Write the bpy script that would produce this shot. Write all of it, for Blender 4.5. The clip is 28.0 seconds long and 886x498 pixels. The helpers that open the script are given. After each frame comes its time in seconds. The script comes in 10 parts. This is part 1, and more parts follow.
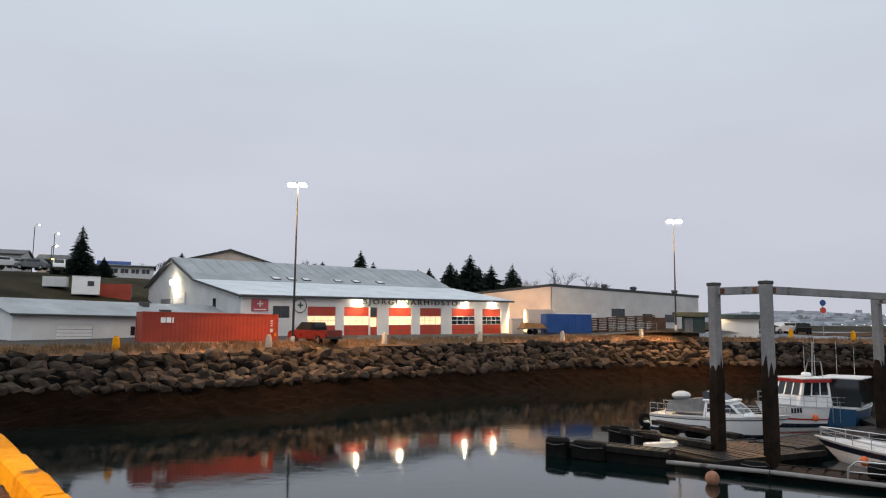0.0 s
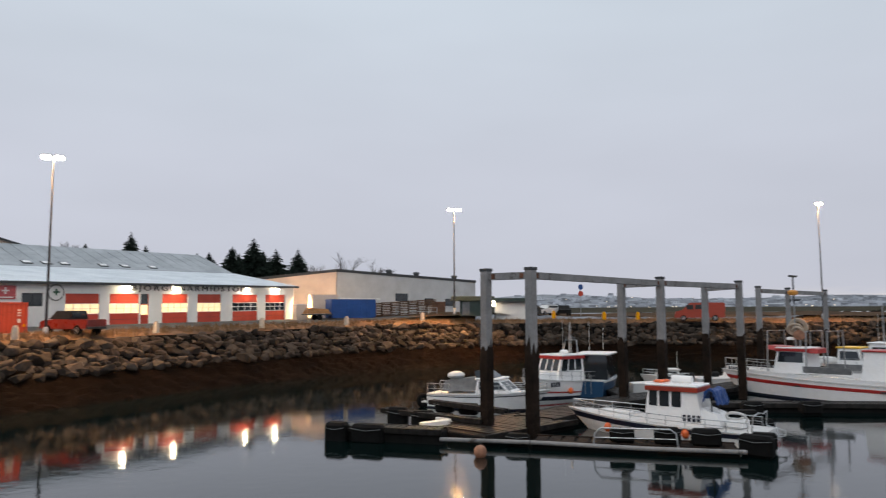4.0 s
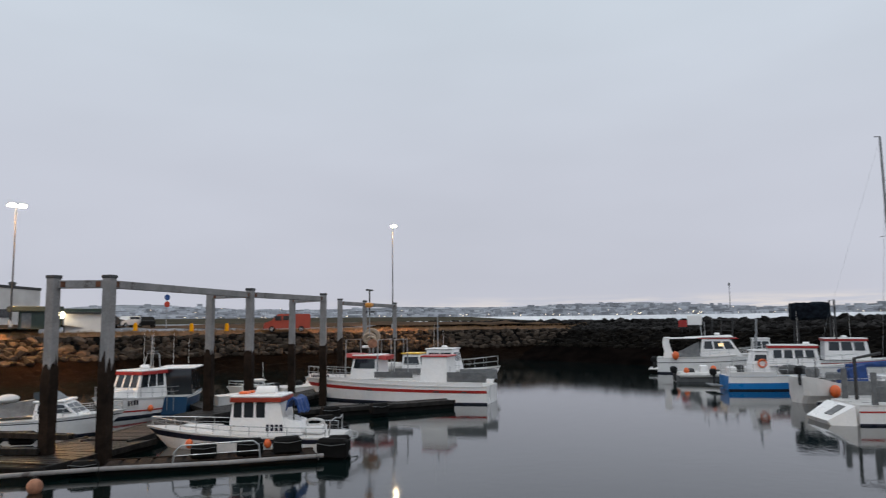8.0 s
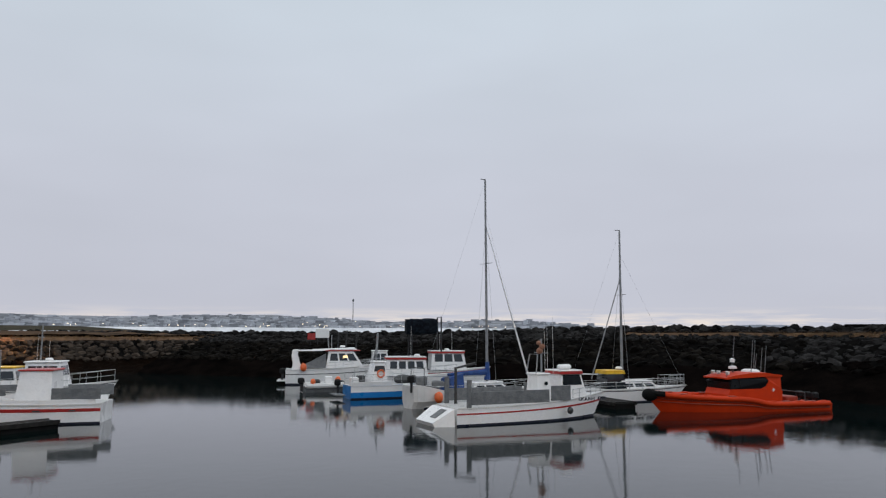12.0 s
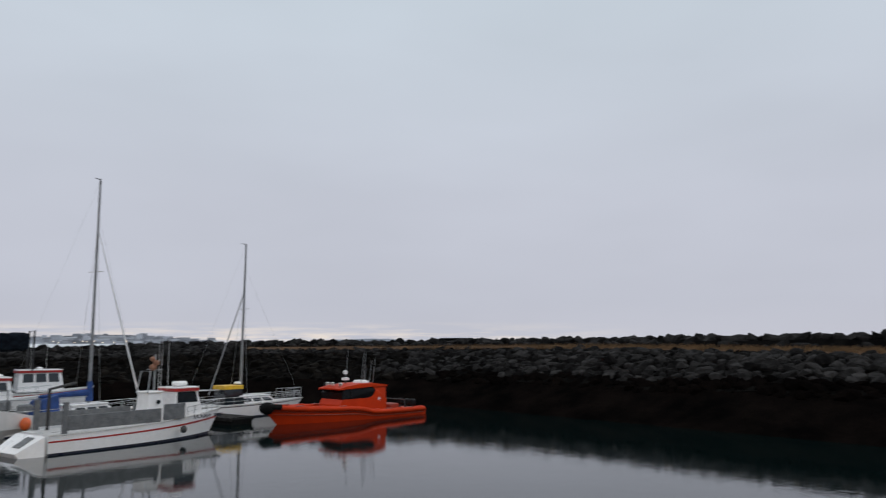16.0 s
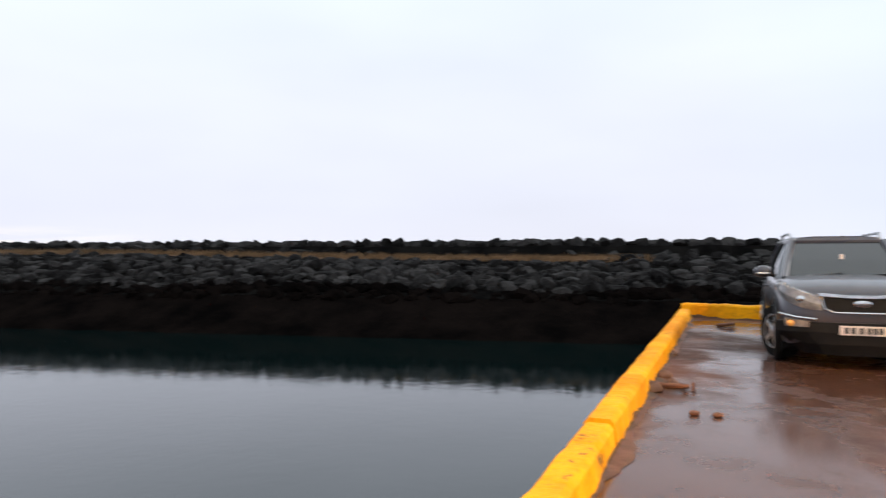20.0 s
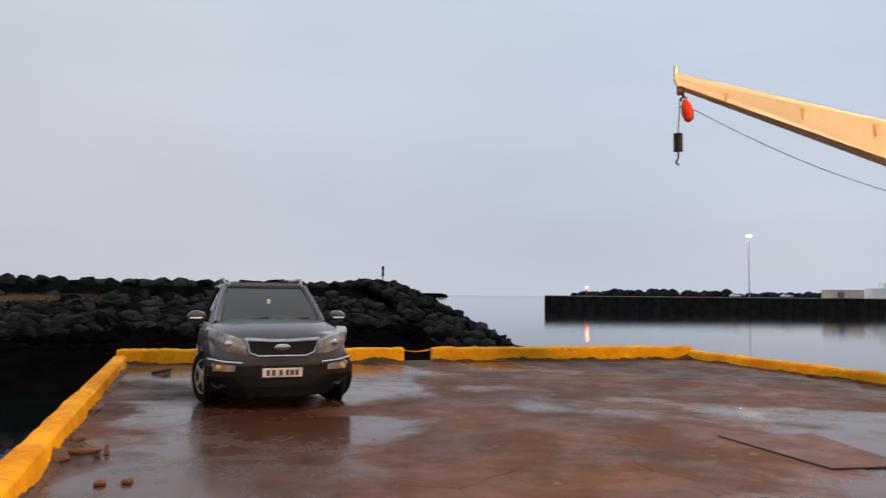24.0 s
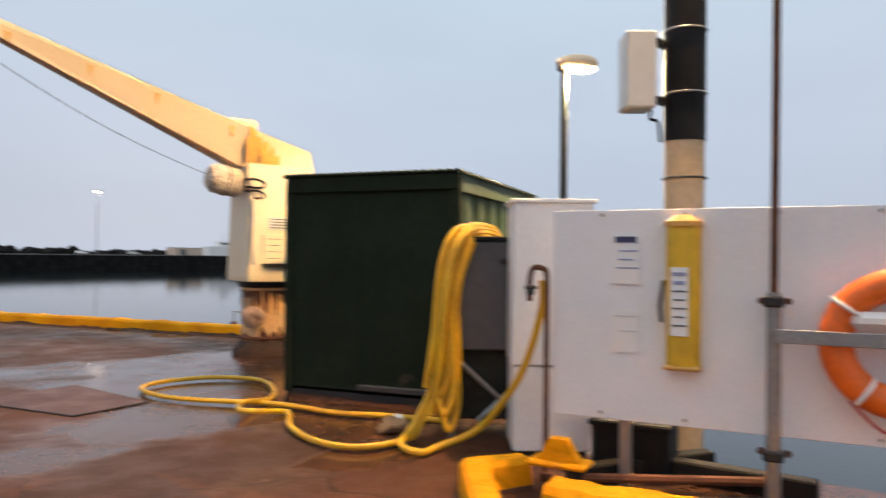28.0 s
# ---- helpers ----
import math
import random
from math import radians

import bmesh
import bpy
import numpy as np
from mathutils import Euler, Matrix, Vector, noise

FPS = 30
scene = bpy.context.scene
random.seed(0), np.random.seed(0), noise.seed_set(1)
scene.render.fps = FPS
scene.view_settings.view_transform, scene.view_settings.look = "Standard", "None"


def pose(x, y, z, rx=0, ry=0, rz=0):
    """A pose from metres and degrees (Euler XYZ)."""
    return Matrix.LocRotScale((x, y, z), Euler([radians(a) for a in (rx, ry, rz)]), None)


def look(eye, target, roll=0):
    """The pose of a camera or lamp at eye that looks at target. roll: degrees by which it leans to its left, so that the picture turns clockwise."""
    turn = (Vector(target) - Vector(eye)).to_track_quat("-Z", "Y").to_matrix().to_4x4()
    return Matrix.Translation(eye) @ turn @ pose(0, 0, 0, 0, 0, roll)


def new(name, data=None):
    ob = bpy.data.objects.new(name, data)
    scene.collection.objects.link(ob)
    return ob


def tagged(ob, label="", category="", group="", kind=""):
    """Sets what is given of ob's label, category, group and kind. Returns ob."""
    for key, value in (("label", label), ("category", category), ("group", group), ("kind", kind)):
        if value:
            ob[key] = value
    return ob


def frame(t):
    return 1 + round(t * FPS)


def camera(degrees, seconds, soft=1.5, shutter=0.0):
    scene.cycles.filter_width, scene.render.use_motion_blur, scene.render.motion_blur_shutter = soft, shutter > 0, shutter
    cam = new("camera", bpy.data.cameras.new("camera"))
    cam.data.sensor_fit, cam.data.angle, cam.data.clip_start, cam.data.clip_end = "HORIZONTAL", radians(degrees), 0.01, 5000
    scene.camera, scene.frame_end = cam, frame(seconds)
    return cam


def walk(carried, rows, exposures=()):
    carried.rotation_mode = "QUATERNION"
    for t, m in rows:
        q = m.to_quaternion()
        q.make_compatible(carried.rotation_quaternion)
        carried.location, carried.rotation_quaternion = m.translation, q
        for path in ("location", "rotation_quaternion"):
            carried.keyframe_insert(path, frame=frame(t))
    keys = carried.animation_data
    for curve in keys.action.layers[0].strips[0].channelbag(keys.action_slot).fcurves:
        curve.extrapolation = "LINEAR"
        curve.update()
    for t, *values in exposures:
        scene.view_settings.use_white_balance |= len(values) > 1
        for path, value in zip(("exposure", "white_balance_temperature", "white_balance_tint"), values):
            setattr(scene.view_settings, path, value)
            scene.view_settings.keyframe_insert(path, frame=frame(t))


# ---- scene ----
# ---- camera ----
cam = camera(63.73, 28.0, soft=1.15, shutter=0.5)
# seconds, x, y, z, heading (clockwise from north), pitch, lean
PATH = [
    (0.0, -0.000, -0.000, 5.600, -0.00, 6.35, 0.66),
    (0.5, 0.010, -0.019, 5.592, 0.27, 6.71, 0.37),
    (1.0, 0.020, -0.020, 5.585, 0.98, 6.91, 0.23),
    (1.5, 0.066, 0.007, 5.590, 2.48, 6.50, 0.36),
    (2.0, 0.126, 0.040, 5.592, 5.00, 6.14, 0.24),
    (2.5, 0.206, 0.048, 5.586, 7.40, 5.70, -0.05),
    (4.5, 0.262, 0.048, 5.621, 21.37, 5.23, -0.12),
    (5.0, 0.211, 0.101, 5.608, 26.33, 5.30, -0.03),
    (5.5, 0.188, 0.162, 5.605, 31.62, 5.39, -0.01),
    (6.0, 0.205, 0.230, 5.614, 36.58, 5.46, 0.15),
    (6.5, 0.267, 0.244, 5.631, 40.86, 5.51, 0.01),
    (7.0, 0.305, 0.237, 5.635, 43.30, 5.61, -0.27),
    (7.5, 0.330, 0.210, 5.637, 45.33, 5.66, -0.48),
    (8.0, 0.351, 0.142, 5.637, 49.07, 5.87, -0.63),
    (8.5, 0.377, 0.095, 5.641, 51.56, 5.62, -0.74),
    (9.0, 0.430, 0.088, 5.634, 55.21, 5.00, -0.86),
    (9.5, 0.433, 0.158, 5.613, 61.09, 4.91, -1.04),
    (10.0, 0.398, 0.284, 5.590, 66.91, 4.89, -0.79),
    (10.5, 0.290, 0.362, 5.588, 70.48, 5.65, -0.34),
    (11.0, 0.187, 0.382, 5.594, 74.71, 6.09, 0.24),
    (11.5, 0.124, 0.394, 5.599, 76.62, 6.46, 0.24),
    (13.5, 0.049, 0.482, 5.580, 85.87, 7.31, 0.17),
    (14.0, 0.022, 0.491, 5.574, 90.27, 7.44, -0.17),
    (14.5, -0.018, 0.507, 5.575, 95.43, 7.37, -0.47),
    (15.0, -0.064, 0.500, 5.580, 99.94, 7.29, -0.37),
    (15.5, -0.104, 0.449, 5.588, 103.13, 7.65, -0.18),
    (16.0, -0.122, 0.391, 5.602, 107.64, 7.86, -0.33),
    (16.5, -0.111, 0.339, 5.603, 111.67, 7.55, -0.89),
    (17.0, -0.087, 0.258, 5.598, 114.66, 5.75, -0.63),
    (17.5, -0.019, 0.132, 5.584, 118.05, 3.61, -0.26),
    (18.0, 0.042, 0.036, 5.568, 120.22, 1.53, -0.62),
    (18.5, 0.088, -0.005, 5.557, 124.60, 1.45, -1.26),
    (19.0, 0.140, 0.013, 5.552, 130.78, 1.02, -1.23),
    (19.5, 0.234, 0.031, 5.540, 136.87, 0.49, -0.89),
    (20.0, 0.263, -0.018, 5.548, 145.46, 0.25, -0.09),
    (20.5, 0.213, -0.109, 5.558, 151.95, 0.16, -0.02),
    (21.0, 0.115, -0.221, 5.578, 157.35, 0.51, 0.31),
    (21.5, 0.080, -0.297, 5.584, 163.13, 0.73, 0.47),
    (22.0, 0.130, -0.370, 5.597, 170.08, 1.11, 0.83),
    (22.5, 0.187, -0.422, 5.608, 175.31, 1.97, 0.95),
    (24.5, 0.083, -0.522, 5.607, 191.84, 4.08, 0.37),
    (25.0, 0.115, -0.515, 5.612, 197.26, 4.48, 0.20),
    (25.5, 0.153, -0.510, 5.612, 202.55, 4.51, 0.02),
    (26.0, 0.145, -0.483, 5.603, 207.85, 4.45, -0.15),
    (26.5, 0.036, -0.407, 5.588, 211.98, 4.64, -0.30),
    (27.0, -0.100, -0.262, 5.592, 213.89, 3.89, -0.04),
    (27.5, -0.264, -0.097, 5.587, 224.18, 2.43, -0.05),
    (28.0, -0.515, 0.003, 5.593, 236.25, 0.69, 0.57),
]


def row_pose(x, y, z, yaw, pitch, lean):
    a, b = radians(yaw), radians(pitch)
    way = Vector((math.sin(a) * math.cos(b), math.cos(a) * math.cos(b), math.sin(b)))
    eye = Vector((x, y, z))
    return look(eye, eye + way, lean)


EXPOSURES = [(0.0, -0.03), (5.0, -0.03), (7.0, -0.06), (11.5, -0.06), (14.0, -0.14), (17.0, -0.12), (18.0, 0.22), (18.7, 0.57), (19.5, 0.57), (21.5, 0.47), (22.5, 0.27), (25.0, -0.12), (27.0, -0.12), (28.0, 0.02)]
walk(cam, [(r[0], row_pose(*r[1:])) for r in PATH], EXPOSURES)

# ---- sky and large lights ----
SUN_AZ = 215.0
world = bpy.data.worlds.new("sky")
scene.world = world
world.use_nodes = True
wt = world.node_tree
wt.nodes.clear()


def wnode(kind, **values):
    n = wt.nodes.new(kind)
    for k, v in values.items():
        n.inputs[k].default_value = v
    return n


def wmath(op, a, b=None):
    n = wt.nodes.new("ShaderNodeMath")
    n.operation = op
    for i, v in enumerate((a, b)):
        if v is None:
            continue
        if isinstance(v, (int, float)):
            n.inputs[i].default_value = v
        else:
            wt.links.new(v, n.inputs[i])
    return n.outputs[0]


def wmix(fac, a, b):
    n = wt.nodes.new("ShaderNodeMix")
    n.data_type = "RGBA"
    for s, v in ((n.inputs[0], fac), (n.inputs[6], a), (n.inputs[7], b)):
        if isinstance(v, (int, float, tuple)):
            s.default_value = v
        else:
            wt.links.new(v, s)
    return n.outputs[2]


sky = wt.nodes.new("ShaderNodeTexSky")
sky.sky_type, sky.sun_disc = "NISHITA", False
sky.sun_elevation, sky.sun_rotation = radians(4), radians(SUN_AZ)
sky.air_density, sky.dust_density = 1.0, 3.0
coord = wt.nodes.new("ShaderNodeTexCoord")
split = wt.nodes.new("ShaderNodeSeparateXYZ")
wt.links.new(coord.outputs["Generated"], split.inputs[0])
# cloud deck: grey-blue, paler low down, with soft patches
ramp = wt.nodes.new("ShaderNodeValToRGB")
wt.links.new(split.outputs[2], ramp.inputs[0])
ramp.color_ramp.elements[0].position, ramp.color_ramp.elements[0].color = 0.0, (0.60, 0.61, 0.69, 1)
ramp.color_ramp.elements[1].position, ramp.color_ramp.elements[1].color = 0.45, (0.63, 0.705, 0.79, 1)
e = ramp.color_ramp.elements.new(0.06)
e.color = (0.57, 0.59, 0.675, 1)
e = ramp.color_ramp.elements.new(0.20)
e.color = (0.60, 0.63, 0.72, 1)
# the overcast is brightest overhead
e = ramp.color_ramp.elements.new(0.62)
e.color = (0.77, 0.84, 0.92, 1)
e = ramp.color_ramp.elements.new(1.0)
e.color = (0.92, 0.98, 1.0, 1)
squash = wt.nodes.new("ShaderNodeMapping")
squash.inputs["Scale"].default_value = (1.2, 1.2, 4.0)
wt.links.new(coord.outputs["Generated"], squash.inputs[0])
puffs = wnode("ShaderNodeTexNoise", Scale=1.6, Detail=3.0, Roughness=0.5)
wt.links.new(squash.outputs[0], puffs.inputs["Vector"])
shade = wmath("ADD", wmath("MULTIPLY", puffs.outputs[0], 0.22), 0.89)
deck = wt.nodes.new("ShaderNodeVectorMath")
deck.operation = "SCALE"
wt.links.new(ramp.outputs[0], deck.inputs[0])
wt.links.new(shade, deck.inputs["Scale"])
# the cloud is bluer away from the dawn
west = wmath("ADD", wmath("MULTIPLY", split.outputs[0], math.sin(radians(235))), wmath("MULTIPLY", split.outputs[1], math.cos(radians(235))))
away = wt.nodes.new("ShaderNodeMapRange")
away.inputs[1].default_value, away.inputs[2].default_value = 0.35, 1.0
wt.links.new(west, away.inputs[0])
tint = wmix(away.outputs[0], (1.0, 1.0, 1.0, 1), (0.90, 1.0, 1.06, 1))
cool = wt.nodes.new("ShaderNodeVectorMath")
cool.operation = "MULTIPLY"
wt.links.new(deck.outputs[0], cool.inputs[0])
wt.links.new(tint, cool.inputs[1])
# a pale gap under the clouds where the sun comes up
east = wmath("ADD", wmath("MULTIPLY", split.outputs[0], math.sin(radians(80))), wmath("MULTIPLY", split.outputs[1], math.cos(radians(80))))
side = wt.nodes.new("ShaderNodeMapRange")
side.inputs[1].default_value, side.inputs[2].default_value = 0.72, 0.97
wt.links.new(east, side.inputs[0])
streak_map = wt.nodes.new("ShaderNodeMapping")
streak_map.inputs["Scale"].default_value = (9, 9, 120)
wt.links.new(coord.outputs["Generated"], streak_map.inputs[0])
streaks = wnode("ShaderNodeTexNoise", Scale=1.0, Detail=4.0, Roughness=0.6)
wt.links.new(streak_map.outputs[0], streaks.inputs["Vector"])
low = wt.nodes.new("ShaderNodeMapRange")
low.inputs[1].default_value, low.inputs[2].default_value = 0.036, 0.010
wt.links.new(split.outputs[2], low.inputs[0])
patch = wt.nodes.new("ShaderNodeMapRange")
patch.inputs[1].default_value, patch.inputs[2].default_value = 0.42, 0.62
wt.links.new(streaks.outputs[0], patch.inputs[0])
gap = wmath("MULTIPLY", wmath("MULTIPLY", side.outputs[0], low.outputs[0]), patch.outputs[0])
clouds = wmix(gap, cool.outputs[0], (1.0, 0.88, 0.76, 1))
sky_scaled = wt.nodes.new("ShaderNodeVectorMath")
sky_scaled.operation = "SCALE"
sky_scaled.inputs["Scale"].default_value = 0.08
wt.links.new(sky.outputs[0], sky_scaled.inputs[0])
both = wmix(0.015, clouds, sky_scaled.outputs[0])
back = wnode("ShaderNodeBackground", Strength=1.0)
wt.links.new(both, back.inputs[0])
wout = wt.nodes.new("ShaderNodeOutputWorld")
wt.links.new(back.outputs[0], wout.inputs[0])

sun = new("sun", bpy.data.lights.new("sun", "SUN"))
sun.data.energy, sun.data.angle, sun.data.color = 0.45, radians(25), (1.0, 0.96, 0.92)
sun.matrix_world = look((0, 0, 60), (-60 * math.sin(radians(SUN_AZ)), -60 * math.cos(radians(SUN_AZ)), 4))


# plan turn of what is being placed: the quay and the pier stand at an angle to the north shore
NO_TURN, QUAY_TURN = pose(0, 0, 0), pose(0, 0, 0, 0, 0, -4.6)
plan = NO_TURN


def lamp_point(name, place, power, colour, radius=0.25):
    ob = new(name, bpy.data.lights.new(name, "POINT"))
    ob.data.energy, ob.data.color, ob.data.shadow_soft_size = power, colour, radius
    ob.location = plan @ Vector(place)
    return ob


def lamp_spot(name, place, target, power, colour, degrees=120, radius=0.15):
    ob = new(name, bpy.data.lights.new(name, "SPOT"))
    ob.data.energy, ob.data.color, ob.data.shadow_soft_size = power, colour, radius
    ob.data.spot_size, ob.data.spot_blend = radians(degrees), 0.6
    ob.matrix_world = plan @ look(place, target)
    return ob


SODIUM, WARM = (1.0, 0.50, 0.17), (1.0, 0.72, 0.42)

# ---- materials ----
MATS = {}


def material(name, colour, rough=0.6, metal=0.0, colour2=None, scale=3.0, fine=40.0, bump=0.15, mixed=0.5, stretch=(1, 1, 1), emit=None, strength=0.0, random_shade=0.0, spots=None, spot_scale=1.2, spot_at=0.56, rough_var=0.12, coords="Object", coat=0.0, depth=0.02, spec=0.5, grain=1.0):
    """A painted or natural surface: two tones at a large and a fine scale, bump, and spots of rust or dirt."""
    m = bpy.data.materials.new(name)
    m.use_nodes = True
    nt = m.node_tree
    b = nt.nodes["Principled BSDF"]
    tex = nt.nodes.new("ShaderNodeTexCoord")
    mp = nt.nodes.new("ShaderNodeMapping")
    mp.inputs["Scale"].default_value = stretch
    nt.links.new(tex.outputs[coords], mp.inputs[0])

    def noise_node(s, detail=4.0, r=0.6):
        n = nt.nodes.new("ShaderNodeTexNoise")
        n.inputs["Scale"].default_value, n.inputs["Detail"].default_value, n.inputs["Roughness"].default_value = s, detail, r
        nt.links.new(mp.outputs[0], n.inputs["Vector"])
        return n

    def mix(fac, a, c, mode="MIX"):
        n = nt.nodes.new("ShaderNodeMix")
        n.data_type, n.blend_type = "RGBA", mode
        for s, v in ((n.inputs[0], fac), (n.inputs[6], a), (n.inputs[7], c)):
            if isinstance(v, (int, float)):
                s.default_value = v
            elif isinstance(v, tuple):
                s.default_value = (*v[:3], 1)
            else:
                nt.links.new(v, s)
        return n.outputs[2]

    def ranged(src, lo, hi, a=0.0, c=1.0):
        n = nt.nodes.new("ShaderNodeMapRange")
        for i, v in enumerate((lo, hi, a, c)):
            n.inputs[i + 1].default_value = v
        nt.links.new(src, n.inputs[0])
        return n.outputs[0]

    big, small = noise_node(scale), noise_node(fine, 3.0)
    other = colour2 or tuple(c * 0.72 for c in colour)
    col = mix(ranged(big.outputs[0], 0.5 - mixed * 0.3, 0.5 + mixed * 0.3), colour, other)
    grey = nt.nodes.new("ShaderNodeCombineColor")
    v = ranged(small.outputs[0], 0.3, 0.7, 1 - 0.14 * grain, 1 + 0.1 * grain)
    for i in range(3):
        nt.links.new(v, grey.inputs[i])
    col = mix(1.0, col, grey.outputs[0], "MULTIPLY")
    if spots:
        sp = noise_node(spot_scale, 6.0, 0.7)
        col = mix(ranged(sp.outputs[0], spot_at, spot_at + 0.06), col, spots)
    if random_shade:
        info = nt.nodes.new("ShaderNodeObjectInfo")
        geo = nt.nodes.new("ShaderNodeNewGeometry")
        both = nt.nodes.new("ShaderNodeMath")
        both.operation = "ADD"
        nt.links.new(info.outputs["Random"], both.inputs[0])
        nt.links.new(geo.outputs["Random Per Island"], both.inputs[1])
        fr = nt.nodes.new("ShaderNodeMath")
        fr.operation = "FRACT"
        nt.links.new(both.outputs[0], fr.inputs[0])
        g2 = nt.nodes.new("ShaderNodeCombineColor")
        v2 = ranged(fr.outputs[0], 0, 1, 1 - random_shade, 1 + random_shade)
        for i in range(3):
            nt.links.new(v2, g2.inputs[i])
        col = mix(1.0, col, g2.outputs[0], "MULTIPLY")
    nt.links.new(col, b.inputs["Base Color"])
    nt.links.new(ranged(big.outputs[0], 0.3, 0.7, max(rough - rough_var, 0.02), min(rough + rough_var, 1.0)), b.inputs["Roughness"])
    b.inputs["Metallic"].default_value = metal
    b.inputs["Specular IOR Level"].default_value = spec
    b.inputs["Coat Weight"].default_value = coat
    if bump:
        bp = nt.nodes.new("ShaderNodeBump")
        bp.inputs["Strength"].default_value, bp.inputs["Distance"].default_value = bump, depth
        nt.links.new(small.outputs[0], bp.inputs["Height"])
        nt.links.new(bp.outputs[0], b.inputs["Normal"])
    if emit:
        b.inputs["Emission Color"].default_value = (*emit, 1)
        b.inputs["Emission Strength"].default_value = strength
    MATS[name] = m
    return m


def glass_dark(name, colour=(0.02, 0.025, 0.03), rough=0.05):
    m = material(name, colour, rough, bump=0.0, fine=6, rough_var=0.02)
    m.node_tree.nodes["Principled BSDF"].inputs["Specular IOR Level"].default_value = 0.6
    return m


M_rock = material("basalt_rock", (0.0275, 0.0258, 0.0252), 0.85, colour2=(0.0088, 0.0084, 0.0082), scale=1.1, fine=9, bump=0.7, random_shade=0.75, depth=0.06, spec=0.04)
# warmer, lighter copy of the basalt: orange lamplight put into its colour
M_rock_lamplit = material("revetment_rock_lamplit", (0.060, 0.046, 0.036), 0.85, colour2=(0.024, 0.018, 0.014), scale=1.0, fine=9, bump=0.7, random_shade=0.6, depth=0.06, spec=0.1)
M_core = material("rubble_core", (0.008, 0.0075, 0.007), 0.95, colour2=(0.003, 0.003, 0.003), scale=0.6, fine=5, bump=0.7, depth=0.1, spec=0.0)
M_weed = material("tidal_weed", (0.0075, 0.0034, 0.0015), 0.95, colour2=(0.0032, 0.0018, 0.0010), scale=0.35, fine=6, bump=0.9, depth=0.12, spec=0.03, random_shade=0.15, stretch=(1, 1, 2.5))
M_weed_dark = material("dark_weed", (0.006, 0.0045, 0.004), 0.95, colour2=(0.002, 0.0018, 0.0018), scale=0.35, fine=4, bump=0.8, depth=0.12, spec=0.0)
M_grass = material("dry_grass", (0.17, 0.095, 0.05), 0.9, colour2=(0.085, 0.05, 0.03), scale=0.3, fine=7, bump=0.7, depth=0.08, spec=0.12)
M_blade = material("grass_blades", (0.24, 0.145, 0.075), 0.85, colour2=(0.13, 0.08, 0.04), scale=0.5, fine=20, bump=0.0, random_shade=0.3, spec=0.12)
M_asphalt = material("harbour_asphalt", (0.065, 0.063, 0.063), 0.75, colour2=(0.05, 0.05, 0.05), scale=0.25, fine=30, bump=0.3, spec=0.2)
M_white = material("white_wall", (0.74, 0.73, 0.72), 0.6, colour2=(0.64, 0.63, 0.62), scale=0.5, fine=12, bump=0.1, grain=0.25)
# cream made pinker: the warmth of the yard lamps put into its colour
M_cream = material("cream_wall", (0.66, 0.53, 0.43), 0.7, colour2=(0.57, 0.45, 0.37), scale=0.4, fine=10, bump=0.1, grain=0.25)
M_greywall = material("grey_wall", (0.56, 0.555, 0.55), 0.7, colour2=(0.47, 0.465, 0.46), scale=0.4, fine=10, bump=0.1, grain=0.25)
M_roof = material("grey_sheet_roof", (0.34, 0.36, 0.385), 0.45, colour2=(0.27, 0.29, 0.31), scale=0.35, fine=6, bump=0.15, metal=0.2)
M_roof_light = material("pale_sheet_roof", (0.66, 0.70, 0.74), 0.45, colour2=(0.56, 0.60, 0.64), scale=0.35, fine=6, bump=0.15, metal=0.2)
M_trim = material("dark_trim", (0.045, 0.047, 0.05), 0.5, scale=2, fine=20, bump=0.1)
M_red = material("red_door_paint", (0.50, 0.050, 0.022), 0.45, colour2=(0.42, 0.042, 0.020), scale=0.8, fine=14, bump=0.08)
M_contred = material("container_red", (0.38, 0.042, 0.016), 0.55, colour2=(0.30, 0.036, 0.015), scale=0.5, fine=9, bump=0.15, spots=(0.16, 0.05, 0.02), spot_scale=1.0, spot_at=0.64)
M_blue = material("skip_blue", (0.006, 0.062, 0.25), 0.5, colour2=(0.005, 0.05, 0.20), scale=0.7, fine=9, bump=0.15, spots=(0.10, 0.06, 0.05), spot_at=0.66)
M_yellow = material("kerb_yellow", (0.80, 0.355, 0.002), 0.7, colour2=(0.60, 0.225, 0.002), scale=1.3, fine=16, bump=0.6, spots=(0.17, 0.085, 0.03), spot_scale=2.2, spot_at=0.60, depth=0.03, spec=0.12)
M_concrete = material("old_concrete", (0.24, 0.235, 0.23), 0.8, colour2=(0.15, 0.145, 0.14), scale=0.6, fine=14, bump=0.4)
M_pile = material("pile_grey_paint", (0.29, 0.28, 0.28), 0.8, colour2=(0.20, 0.195, 0.195), scale=0.8, fine=10, bump=0.3, spots=(0.10, 0.09, 0.085), spot_scale=1.1, spot_at=0.6, spec=0.1)
M_pilewet = material("pile_tide_growth", (0.026, 0.016, 0.011), 0.8, colour2=(0.009, 0.0065, 0.005), scale=1.2, fine=10, bump=0.8, depth=0.05, spec=0.1)
M_wood = material("weathered_deck_wood", (0.025, 0.023, 0.0215), 0.55, colour2=(0.010, 0.0095, 0.009), scale=1.2, fine=24, bump=0.4, stretch=(1, 6, 1), random_shade=0.25, spec=0.1)
M_tyre = material("black_rubber", (0.008, 0.008, 0.008), 0.85, scale=2, fine=20, bump=0.2, spec=0.1)
M_steel = material("galvanised_steel", (0.36, 0.37, 0.38), 0.4, metal=0.7, scale=3, fine=30, bump=0.1)
